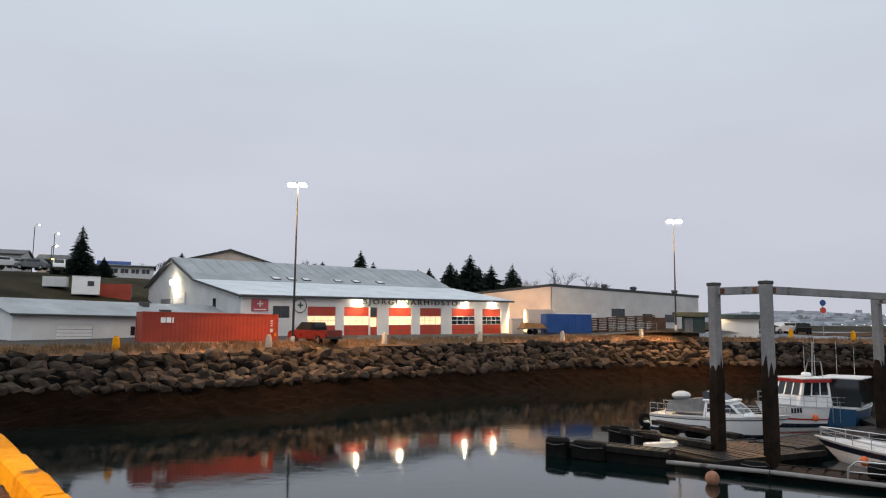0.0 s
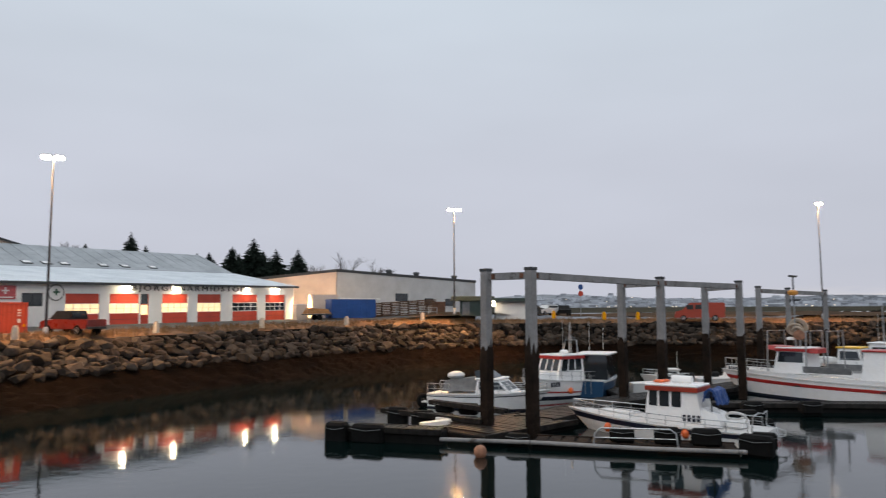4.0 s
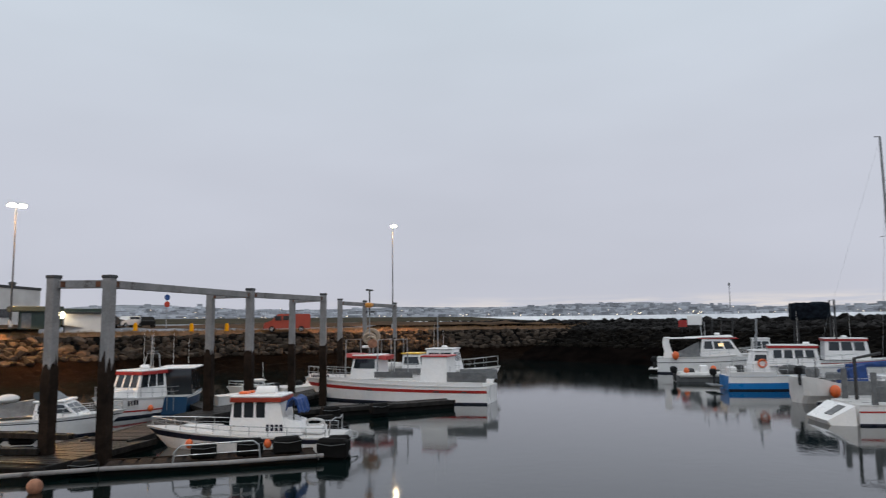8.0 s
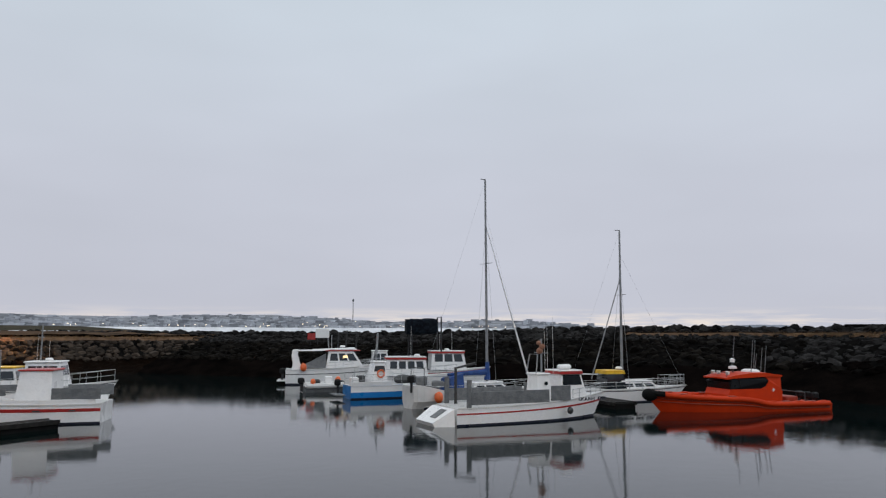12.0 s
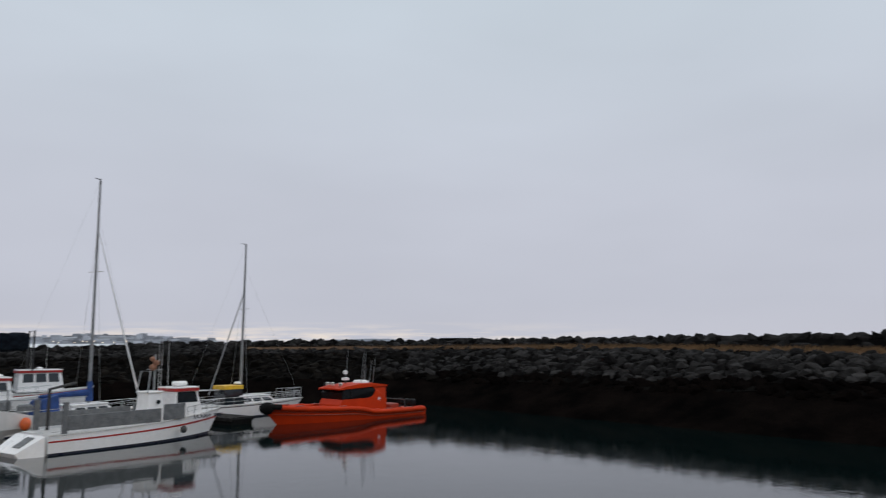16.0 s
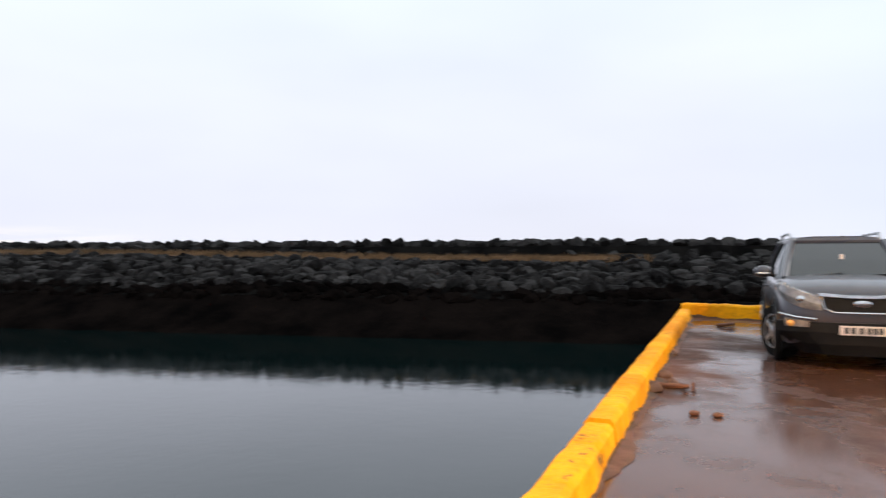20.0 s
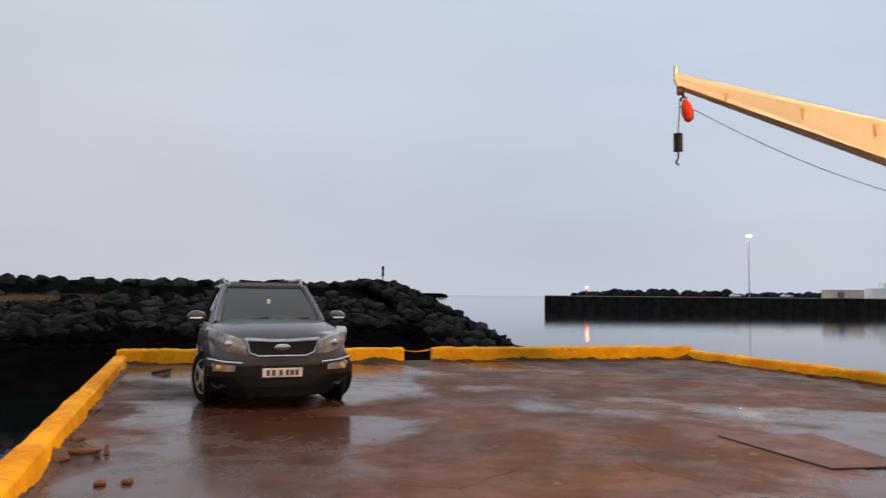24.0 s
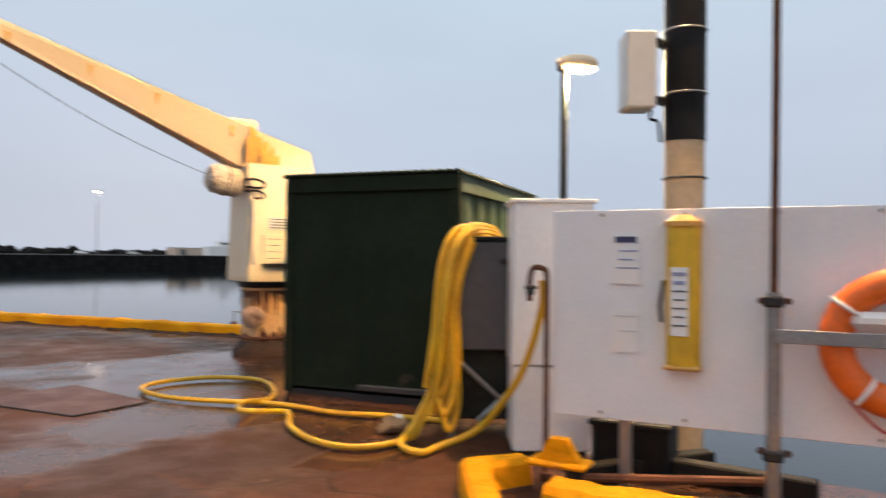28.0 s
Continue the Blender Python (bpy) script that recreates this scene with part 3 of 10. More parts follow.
# ---- the shore to the north ----
SHORE = [(-60, 8), (-40, 24), (-22.3, 38.9), (-15.8, 42.4), (-7.1, 50.7), (0.9, 59.5), (11.6, 68.0), (24.6, 75.3), (34, 77.3), (44, 76), (54, 72.5), (64, 69), (76, 67), (88, 62), (99, 52)]


def resample(line, step):
    pts = [Vector(p) for p in line]
    out = [pts[0]]
    for a, b in zip(pts, pts[1:]):
        n = max(1, round((b - a).length / step))
        out += [a + (b - a) * (k / n) for k in range(1, n + 1)]
    return out


def smooth(pts, rounds=3):
    for _ in range(rounds):
        pts = [pts[0]] + [(a + b * 2 + c) / 4 for a, b, c in zip(pts, pts[1:], pts[2:])] + [pts[-1]]
    return pts


def normals(pts, side):
    out = []
    for i in range(len(pts)):
        d = (pts[min(i + 1, len(pts) - 1)] - pts[max(i - 1, 0)]).normalized()
        out.append(Vector((-d.y, d.x)) * side)
    return out


def rise(x, y):
    """Height of the land behind the shore."""
    z = 4.1 + 0.016 * max(-30.0, y - 55) + 0.008 * max(0.0, x + 20)
    z += 0.8 * math.exp(-(((x - 31) / 11) ** 2 + ((y - 91) / 9) ** 2))
    z += 9.0 / (1 + math.exp(-(y * 0.7 - x * 0.9 - 98) / 9.0))
    return z


LINE = smooth(resample(SHORE, 2.0), 4)
LNORM = normals(LINE, 1)
PROFILE = [(-5.0, -2.0), (0.0, -0.05), (2.2, 0.75), (4.2, 1.7), (6.0, 2.6), (7.4, 3.35)]


def strip(cols, mat, name, label, category, kind="structure", jitter=0.0):
    rings = []
    for k, col in enumerate(cols):
        rings.append([(p[0], p[1], p[2] + jitter * noise.noise((p[0] * 0.7, p[1] * 0.7, p[2]))) for p in col])
    return solo(name, Shape().loft(rings, close=False, cap=False), mat, label, category, kind)


def slope_cols(line, norms, prof, top=None):
    cols = []
    for p, n in zip(line, norms):
        col = []
        for d, z in prof:
            q = p + n * d
            zz = z
            if top and z > 0:
                zz = z * min(top(q.x, q.y), 4.9) / 3.75
            col.append((q.x, q.y, zz))
        cols.append(col)
    return cols


fine_line = smooth(resample([tuple(p) for p in LINE], 0.5), 2)
fine_prof = [(d, float(np.interp(d, [q[0] for q in PROFILE], [q[1] for q in PROFILE]))) for d in (-5.0, -2.0, -0.6, -0.2, 0.2, 0.6, 0.9, 1.3, 1.6, 2.0, 2.3, 2.7, 3.0, 3.4, 3.7, 4.1, 4.4, 4.8)]
cols = slope_cols(fine_line, normals(fine_line, 1), fine_prof, rise)
cols = [[(x, y, z + (0.16 * noise.noise((x * 0.9, y * 0.9, 1.0)) + 0.22 * abs(noise.noise((x * 2.1, y * 2.1, 5.0))) + 0.10 * noise.noise((x * 4.5, y * 4.5, 9.0)) - 0.05 if z > -0.5 else 0.0)) for x, y, z in col] for col in cols]
strip(cols, M_weed, "tidal_slope", "brown seaweed-covered lower slope of the shore", "shore")
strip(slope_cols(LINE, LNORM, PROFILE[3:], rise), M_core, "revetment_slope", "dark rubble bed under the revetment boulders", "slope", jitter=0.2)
strip([[(p.x + n.x * d, p.y + n.y * d, min(rise(p.x + n.x * d, p.y + n.y * d), 4.9) * {7.4: 0.89, 8.2: 0.93, 9.2: 0.96}.get(d, 1.0)) for d in (7.4, 8.2, 9.2, 11.0)] for p, n in zip(LINE, LNORM)], M_grass, "grass_verge", "strip of withered yellow-brown grass above the boulders", "grass", jitter=0.12)
# land behind, one wide sheet
cols = []
for p, n in zip(LINE, LNORM):
    col = []
    for d in (11.0, 13, 16, 20, 26, 34, 45, 60, 90, 140):
        q = p + n * d
        z = rise(q.x, q.y)
        col.append((q.x, q.y, z))
    cols.append(col)
east = next(i for i, p in enumerate(LINE) if p.x > 26)
M_dirt = material("rough_ground", (0.105, 0.062, 0.036), 0.95, colour2=(0.050, 0.033, 0.022), scale=0.25, fine=5, bump=0.7, depth=0.1, spec=0.03)
strip([c[:7] for c in cols[: east + 1]], M_asphalt, "ground", "worn grey asphalt yard behind the shore", "ground")
strip([c[:7] for c in cols[east:]], M_dirt, "rough_ground", "rough brown earth and grass beyond the yard", "ground", jitter=0.35)
strip([c[6:] for c in cols], M_hill, "hillside", "dark rough grass on the slope behind the yard", "ground")

# ---- breakwater ----
CREST = [(118, 120), (110, 80), (106, 50), (101, 15), (91.1, -27.39), (75.18, -38.15), (56.52, -45.68), (39.93, -52.37), (26.45, -57.81), (9.9, -64.0), (-0.78, -68.31)]
BLINE = smooth(resample(CREST, 2.0), 3)
BNORM = normals(BLINE, -1)
# inward distance from the crest, height
BPROF = [(-16, -2.0), (-4.0, 5.2), (-1.2, 6.15), (1.1, 6.0), (2.2, 5.75), (6.4, 5.0), (8.2, 4.4), (14.0, 2.2), (19.5, -0.1), (25.0, -3.0)]


def sink(y, z):
    """The breakwater is lower in the north."""
    k = min(max((y + 5) / 35, 0.0), 1.0)
    # the ledge lies deeper below the crest towards the head
    z -= 0.6 * min(max((-38 - y) / 14, 0.0), 1.0) * min(max((6.0 - z) / 0.2, 0.0), 1.0) * min(max((z - 2.2) / 2.2, 0.0), 1.0)
    return z - 0.80 * k * k * (3 - 2 * k) * min(max((z - 1.0) / 4.0, 0.0), 1.0)


BN = [Vector((n.x, n.y)) for n in BNORM]


def bcols(a, b):
    out = []
    for p, n in zip(BLINE, BN):
        out.append([((p + n * d).x, (p + n * d).y, sink(p.y, z)) for d, z in BPROF[a:b]])
    return out


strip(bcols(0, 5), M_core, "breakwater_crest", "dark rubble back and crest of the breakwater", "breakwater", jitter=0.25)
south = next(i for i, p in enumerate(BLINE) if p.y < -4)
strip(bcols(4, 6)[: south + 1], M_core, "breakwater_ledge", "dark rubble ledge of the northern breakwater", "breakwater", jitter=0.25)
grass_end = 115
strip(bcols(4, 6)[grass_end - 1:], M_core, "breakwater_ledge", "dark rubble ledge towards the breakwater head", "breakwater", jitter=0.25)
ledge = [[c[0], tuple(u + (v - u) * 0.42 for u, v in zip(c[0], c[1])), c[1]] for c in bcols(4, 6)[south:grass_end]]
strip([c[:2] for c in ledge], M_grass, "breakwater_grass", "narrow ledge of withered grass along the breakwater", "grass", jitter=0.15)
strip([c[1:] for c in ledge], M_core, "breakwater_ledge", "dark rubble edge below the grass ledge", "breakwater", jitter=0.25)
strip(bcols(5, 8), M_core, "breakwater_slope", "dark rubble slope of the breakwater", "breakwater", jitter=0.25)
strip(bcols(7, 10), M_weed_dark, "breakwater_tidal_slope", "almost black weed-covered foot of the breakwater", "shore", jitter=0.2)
# rounded head
HEAD = BLINE[-1]
hd = (BLINE[-1] - BLINE[-2]).normalized()
hs = Vector((hd.y, -hd.x))
rings = []
for rr, z in ((0.3, 6.3), (3.0, 6.1), (6.5, 4.6), (10.0, 2.6), (14.5, 0.2), (20, -3)):
    ring = []
    for k in range(17):
        a = -math.pi / 2 + math.pi * k / 16
        q = HEAD + hd * (rr * math.cos(a)) + hs * (rr * math.sin(a) * 1.15)
        ring.append((q.x, q.y, z + 0.3 * noise.noise((q.x * 0.4, q.y * 0.4, 3))))
    rings.append(ring)
solo("breakwater_head", Shape().loft(rings, close=False, cap=False), M_core, "rounded dark rubble head of the breakwater", "breakwater", "structure")


# ---- boulders ----
def rock_forms(count, seed, squash):
    """Angular broken blocks: hulls of points scattered over a rounded box."""
    forms = []
    rnd = random.Random(seed)
    for k in range(count):
        bm = bmesh.new()
        for _ in range(26):
            d = Vector((rnd.uniform(-1, 1), rnd.uniform(-1, 1), rnd.uniform(-1, 1))).normalized()
            q = (d.x ** 4 + d.y ** 4 + d.z ** 4) ** 0.25
            p = d / q * 0.5 * rnd.uniform(0.9, 1.03)
            bm.verts.new((p.x, p.y, p.z * squash))
        bmesh.ops.convex_hull(bm, input=bm.verts)
        for v in [v for v in bm.verts if not v.link_faces]:
            bm.verts.remove(v)
        bmesh.ops.recalc_face_normals(bm, faces=bm.faces)
        bm.verts.index_update()
        vs = np.array([v.co for v in bm.verts])
        fs = np.array([[v.index for v in f.verts] for f in bm.faces])
        bm.free()
        forms.append((vs, fs))
    return forms


FORMS = rock_forms(14, 5, 0.8)


def turn_matrix(rnd):
    return np.array(Euler((rnd.uniform(-0.5, 0.5), rnd.uniform(-0.5, 0.5), rnd.uniform(0, 6.28))).to_matrix())


def boulders(spots, mat, owner, near, seed, stuff_label):
    """spots: (x, y, z, size). Those inside the near test become boulders of their own under owner, the rest one mesh."""
    rnd = random.Random(seed)
    shared = []
    for vs, fs in FORMS:
        me = bpy.data.meshes.new("boulder")
        me.from_pydata(vs.tolist(), [], fs.tolist())
        me.materials.append(mat)
        shared.append(me)
    V, F, count, single = [], [], 0, 0
    for x, y, z, s in spots:
        k = rnd.randrange(len(FORMS))
        rot = turn_matrix(rnd)
        sc = np.array([s * rnd.uniform(0.9, 1.4), s * rnd.uniform(0.75, 1.05), s * rnd.uniform(0.7, 0.95)])
        if single < 300 and near(x, y):
            ob = new("boulder", shared[k])
            ob.parent = owner
            ob.matrix_world = Matrix.LocRotScale((x, y, z), Matrix(rot.tolist()).to_quaternion(), Vector(sc.tolist()))
            single += 1
            continue
        vs, fs = FORMS[k]
        V.append((vs * sc) @ rot.T + np.array([x, y, z]))
        F.append(fs + count)
        count += len(vs)
    if V:
        me = bpy.data.meshes.new("boulders")
        me.from_pydata(np.vstack(V).tolist(), [], np.vstack(F).tolist())
        me.materials.append(mat)
        ob = new("boulders", me)
        ob.parent = owner
        tagged(ob, stuff_label, kind="stuff")


def spread(line, norms, d0, d1, height, size, seed, gap=0.72, first=0, last=None, vary=0.3):
    """Boulder places in rows along a line between two distances from it."""
    rnd = random.Random(seed)
    out = []
    d = d0
    while d <= d1 + 1e-6:
        s = 0.0
        for i in range(first, (last or len(line)) - 1):
            a, b = line[i], line[i + 1]
            L = (b - a).length
            while s < L:
                p = a + (b - a) * (s / L)
                n = norms[i]
                q = p + n * (d + rnd.uniform(-0.3, 0.3))
                r = size * rnd.uniform(1 - vary, 1 + vary)
                out.append((q.x, q.y, height(d, q) + vary * rnd.uniform(-0.4, 0.6), r))
                s += r * gap * rnd.uniform(0.9, 1.35)
            s -= L
        d += size * 0.62
    rnd.shuffle(out)
    return out


def nslope(d, q):
    k = min(rise(q.x, q.y), 4.9) / 3.75
    for (a, za), (b, zb) in zip(PROFILE, PROFILE[1:]):
        if a <= d <= b:
            return (za + (zb - za) * (d - a) / (b - a)) * k
    return PROFILE[-1][1] * k


def bslope(d, q):
    for (a, za), (b, zb) in zip(BPROF, BPROF[1:]):
        if a <= d <= b:
            return za + (zb - za) * (d - a) / (b - a)
    return 0.0


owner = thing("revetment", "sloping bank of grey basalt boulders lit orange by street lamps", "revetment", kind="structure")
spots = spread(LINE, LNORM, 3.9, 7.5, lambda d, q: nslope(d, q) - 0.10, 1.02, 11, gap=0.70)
boulders(spots, M_rock_lamplit, owner, lambda x, y: -16 < x < 8, 12, "grey basalt boulders of the shore bank")
owner = thing("breakwater", "long breakwater of dark basalt boulders with a row of big blocks on top", "breakwater", kind="structure")
spots = spread(BLINE, BN, -0.3, 0.3, lambda d, q: sink(q.y, 6.1), 1.5, 21, gap=0.52, vary=0.12)
spots += spread(BLINE, BN, 1.3, 1.6, lambda d, q: sink(q.y, 5.75), 1.15, 22)
spots += spread(BLINE, BN, 2.4, 6.6, lambda d, q: sink(q.y, bslope(d, q) - 0.2), 1.1, 25, last=south)
middle = next(i for i, p in enumerate(BLINE) if p.y < -33)
spots += spread(BLINE, BN, 4.0, 6.6, lambda d, q: sink(q.y, bslope(d, q) - 0.25), 0.9, 26, first=south, last=middle, gap=0.8)
spots += spread(BLINE, BN, 4.6, 6.6, lambda d, q: sink(q.y, bslope(d, q) - 0.25), 0.95, 29, first=middle, last=grass_end, gap=0.8)
spots += spread(BLINE, BN, 2.6, 6.6, lambda d, q: sink(q.y, bslope(d, q) - 0.2), 1.15, 30, first=grass_end - 2, gap=0.75)
face = spread(BLINE, BN, 7.1, 14.2, lambda d, q: sink(q.y, bslope(d, q) - 0.3), 1.2, 23, gap=0.74)
# the northern face takes a near-black rock copy: shade and weed put into its colour
north_shaded = [q for q in face if q[1] + 5 * noise.noise((q[0] * 0.3, q[1] * 0.3, 0)) > -20]
dry = [q for q in face if q not in set(north_shaded)]
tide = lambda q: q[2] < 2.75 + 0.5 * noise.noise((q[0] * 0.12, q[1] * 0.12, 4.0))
spots += [q for q in dry if not tide(q)]
rnd = random.Random(31)
for _ in range(420):
    a = rnd.uniform(-math.pi / 2, math.pi / 2)
    rr = rnd.uniform(0.5, 15)
    q = HEAD + hd * (rr * math.cos(a)) + hs * (rr * math.sin(a) * 1.15)
    z = np.interp(rr, [0.3, 3.0, 6.5, 10.0, 14.5], [6.4, 6.2, 4.7, 2.7, 0.3])
    spots.append((q.x, q.y, float(z), rnd.uniform(0.9, 1.7)))
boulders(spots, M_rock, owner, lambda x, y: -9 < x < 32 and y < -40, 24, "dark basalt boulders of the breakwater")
M_rock_shaded = material("north_rock_shaded", (0.009, 0.0075, 0.006), 0.9, colour2=(0.0028, 0.0025, 0.0022), scale=0.8, fine=7, bump=0.7, random_shade=0.5, depth=0.06, spec=0.03)
boulders(north_shaded, M_rock_shaded, owner, lambda x, y: False, 27, "boulders of the northern breakwater, shade and weed put into their dark colour")
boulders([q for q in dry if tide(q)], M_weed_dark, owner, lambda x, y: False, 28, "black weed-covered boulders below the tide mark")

# ---- north shore: rescue station and its neighbours ----
M_lit = material("lit_window", (0.8, 0.7, 0.5), 0.4, bump=0.0, emit=(1.0, 0.72, 0.34), strength=1.15)
M_lamp = material("lamp_glow", (1, 0.95, 0.85), 0.4, bump=0.0, emit=(1.0, 0.80, 0.50), strength=260.0)
M_flood = material("floodlight_glow", (1, 0.95, 0.85), 0.4, bump=0.0, emit=(1.0, 0.86, 0.6), strength=160.0)
M_lamp_soft = material("lamp_glow_soft", (1, 0.9, 0.8), 0.4, bump=0.0, emit=(1.0, 0.80, 0.5), strength=12.0)
M_text = material("dark_lettering", (0.06, 0.05, 0.055), 0.6, bump=0.0)
M_signred = material("sign_red", (0.48, 0.09, 0.10), 0.5, bump=0.0)
M_green = material("emblem_green", (0.03, 0.10, 0.06), 0.5, bump=0.0)


def wall_with_openings(x0, x1, z0, z1, y, thick, holes):
    """A wall along x with rectangular holes through it: (xa, xb, za, zb)."""
    s = Shape()
    xs = sorted({x0, x1, *[h[0] for h in holes], *[h[1] for h in holes]})
    for a, b in zip(xs, xs[1:]):
        hole = [h for h in holes if h[0] <= a and b <= h[1]]
        zs = [z0] + [v for h in sorted(hole, key=lambda q: q[2]) for v in (h[2], h[3])] + [z1]
        for k in range(0, len(zs), 2):
            if zs[k + 1] - zs[k] > 0.01:
                s.box((a + b) / 2, y + thick / 2, (zs[k] + zs[k + 1]) / 2, b - a, thick, zs[k + 1] - zs[k])
    return s


def station():
    st = new("rescue_station")
    st.matrix_world = pose(-19.0, 69.9, 4.3, 0, -0.95, 40.5)
    tagged(st, "long white rescue station with red folding doors and grey sheet roof", "building")
    doors = [(6.68, 10.07), (11.14, 14.40), (17.10, 20.34), (21.62, 24.89), (26.56, 30.46), (31.71, 35.06)]
    zb, zt = 0.12, 3.28
    holes = [(a, b, zb, zt) for a, b in doors] + [(14.56, 15.54, zb, zt), (2.72, 4.60, 2.1, 3.3)]
    part("wall", wall_with_openings(-0.6, 36.5, -0.9, 4.3, 0, 0.3, holes), M_white, st)
    part("wall", Shape().box(36.36, 6.0, 1.9, 0.28, 11.4, 5.6), M_white, st)
    # gable end, in local y-z
    prof = [(0.35, -0.9), (27, -0.9), (27, 5.9), (18.6, 9.0), (11.6, 6.2), (0.35, 4.35)]
    part("gable_wall", Shape().loft([[(x, y, z) for y, z in prof] for x in (-0.6, -0.3)]), M_greywall, st, "pale grey gable wall lit by a floodlight")
    part("gable_wall", Shape().loft([[(x, y, z) for y, z in prof if y > 11] + [(x, 11.7, -0.9)] for x in (36.0, 36.2)]), M_greywall, st)
    low = [(-0.5, 4.22), (11.6, 6.28), (11.6, 6.42), (-0.5, 4.36)]
    part("roof", Shape().loft([[(x, y, z) for y, z in low] for x in (-1.0, 37.0)]), M_roof_light, st, "pale grey sheet roof over the doors")
    up = [(11.6, 6.30), (18.6, 9.1), (27.5, 5.95), (27.5, 6.1), (18.6, 9.28), (11.6, 6.46)]
    roof = part("roof", Shape().loft([[(x, y, z) for y, z in up] for x in (-0.9, 36.6)]), M_roof, st, "darker grey sheet roof")
    for k in range(24):
        part("seam", Shape().loft([[(-0.6 + k * 1.6 + dx, y, z) for y, z in ((11.7, 6.50), (18.5, 9.30), (18.5, 9.27), (11.7, 6.46))] for dx in (0, 0.06)]), M_roof, roof)
    for x in (9.5, 11.6, 13.6, 18.2, 21.0, 24.8):
        sk = part("skylight", Shape().box(0, 0, 0, 1.0, 0.9, 0.18, 0.02, m=pose(x, 12.6, 6.86, 21.8)), M_trim, st)
        part("pane", Shape().box(0, 0, 0.10, 0.8, 0.6, 0.03, m=pose(x, 12.6, 6.86, 21.8)), M_hull, sk)
    part("fascia", Shape().box(18.0, -0.52, 4.24, 38.0, 0.05, 0.24), M_trim, st, "dark gutter line")
    part("verge", Shape().loft([[(x, y, z) for y, z in ((-0.5, 4.30), (11.6, 6.40), (18.6, 9.2), (27.5, 6.05), (27.5, 5.85), (18.6, 8.98), (11.6, 6.2), (-0.5, 4.12))] for x in (-1.1, -0.95)]), M_trim, st)
    for i, (a, b) in enumerate(doors):
        lit = i not in (4, 5)
        w = b - a
        dr = part("folding_door", Shape().box((a + b) / 2, 0.16, (zb + 1.32) / 2 + 0.0, w, 0.08, 1.32 - zb, 0.01), M_red, st, "red sectional door with a glazed band")
        part("upper_panel", Shape().box((a + b) / 2, 0.16, (2.32 + zt) / 2, w, 0.08, zt - 2.32, 0.01), M_red, dr)
        part("seam", Shape().box((a + b) / 2, 0.115, 0.72, w, 0.012, 0.03), M_trim, dr)
        part("pane", Shape().box((a + b) / 2, 0.17, 1.82, w, 0.03, 1.0), M_lit if lit else M_glass, dr, "lit window band" if lit else "dark window band")
        for z in (1.34, 1.84, 2.30):
            part("glazing_bar", Shape().box((a + b) / 2, 0.13, z, w, 0.06, 0.07, 0.01), M_white, dr)
        for k in range(1, 4):
            part("glazing_bar", Shape().box(a + w * k / 4, 0.13, 1.82, 0.06, 0.06, 1.0, 0.01), M_white, dr)
    d = part("entry_door", Shape().box(15.05, 0.15, 0.62, 0.94, 0.06, 1.0, 0.01), M_red, st, "red entrance door with lit glass")
    part("pane", Shape().box(15.05, 0.15, 1.65, 0.8, 0.04, 1.0), M_lit, d)
    part("pane", Shape().box(15.05, 0.15, 2.75, 0.9, 0.04, 1.0), M_glass, d)
    part("frame", Shape().box(15.05, 0.12, 2.2, 0.95, 0.05, 0.1).box(14.6, 0.12, 1.7, 0.07, 0.05, 3.1).box(15.5, 0.12, 1.7, 0.07, 0.05, 3.1), M_red, d)
    w = part("window", Shape().box(3.66, 0.12, 2.7, 1.88, 0.06, 1.2, 0.01), M_trim, st)
    for k in (3.2, 4.12):
        part("pane", Shape().box(k, 0.08, 2.7, 0.82, 0.03, 1.05), M_glass, w)
    sg = part("sign_board", Shape().box(1.29, -0.05, 3.35, 1.8, 0.06, 1.2, 0.01), M_signred, st, "red board with a white emblem")
    part("emblem", Shape().box(1.29, -0.1, 3.5, 0.14, 0.03, 0.6).box(1.29, -0.1, 3.5, 0.6, 0.03, 0.14).box(1.29, -0.1, 2.92, 1.3, 0.03, 0.1), M_white, sg)
    em = part("round_sign", Shape().lathe([(0.78, 0), (0.80, 0.03), (0.78, 0.06), (0.02, 0.06)], 28, m=pose(5.75, -0.02, 3.36, 90)), M_white, st, "round white emblem sign")
    part("ring", Shape().torus(0.72, 0.045, 28, 6, m=pose(5.75, -0.09, 3.36, 90)), M_trim, em)
    part("cross", Shape().box(5.75, -0.11, 3.4, 0.16, 0.04, 0.62).box(5.75, -0.11, 3.4, 0.62, 0.04, 0.16), M_green, em)
    letters("lettering", "BJ\u00d6RGUNARMI\u00d0ST\u00d6\u00d0", 0.80, M_text, st, pose(21.0, -0.06, 3.62, 90, 0, 0), 0.04, 1.35, "dark raised capital letters", width=15.0)
    for x in (12.9, 18.7, 28.5, 33.3):
        lp = part("wall_lamp", Shape().box(x, -0.42, 4.02, 0.5, 0.22, 0.12, 0.02), M_trim, st)
        part("bulb", Shape().box(x, -0.42, 3.90, 0.42, 0.18, 0.14), M_flood, lp)
    # gable end: two doors and a floodlight
    d = part("garage_door", Shape().box(-0.63, 16.3, 3.9, 0.06, 3.2, 2.2, 0.01), M_white, st, "white garage door under the floodlight")
    for z in (3.2, 3.75, 4.3):
        part("seam", Shape().box(-0.665, 16.3, z, 0.012, 3.1, 0.04), M_greytarp, d)
    part("door_post", Shape().box(-0.68, 14.65, 3.9, 0.1, 0.15, 2.3), M_white, d)
    part("door_post", Shape().box(-0.68, 17.95, 3.9, 0.1, 0.15, 2.3), M_white, d)
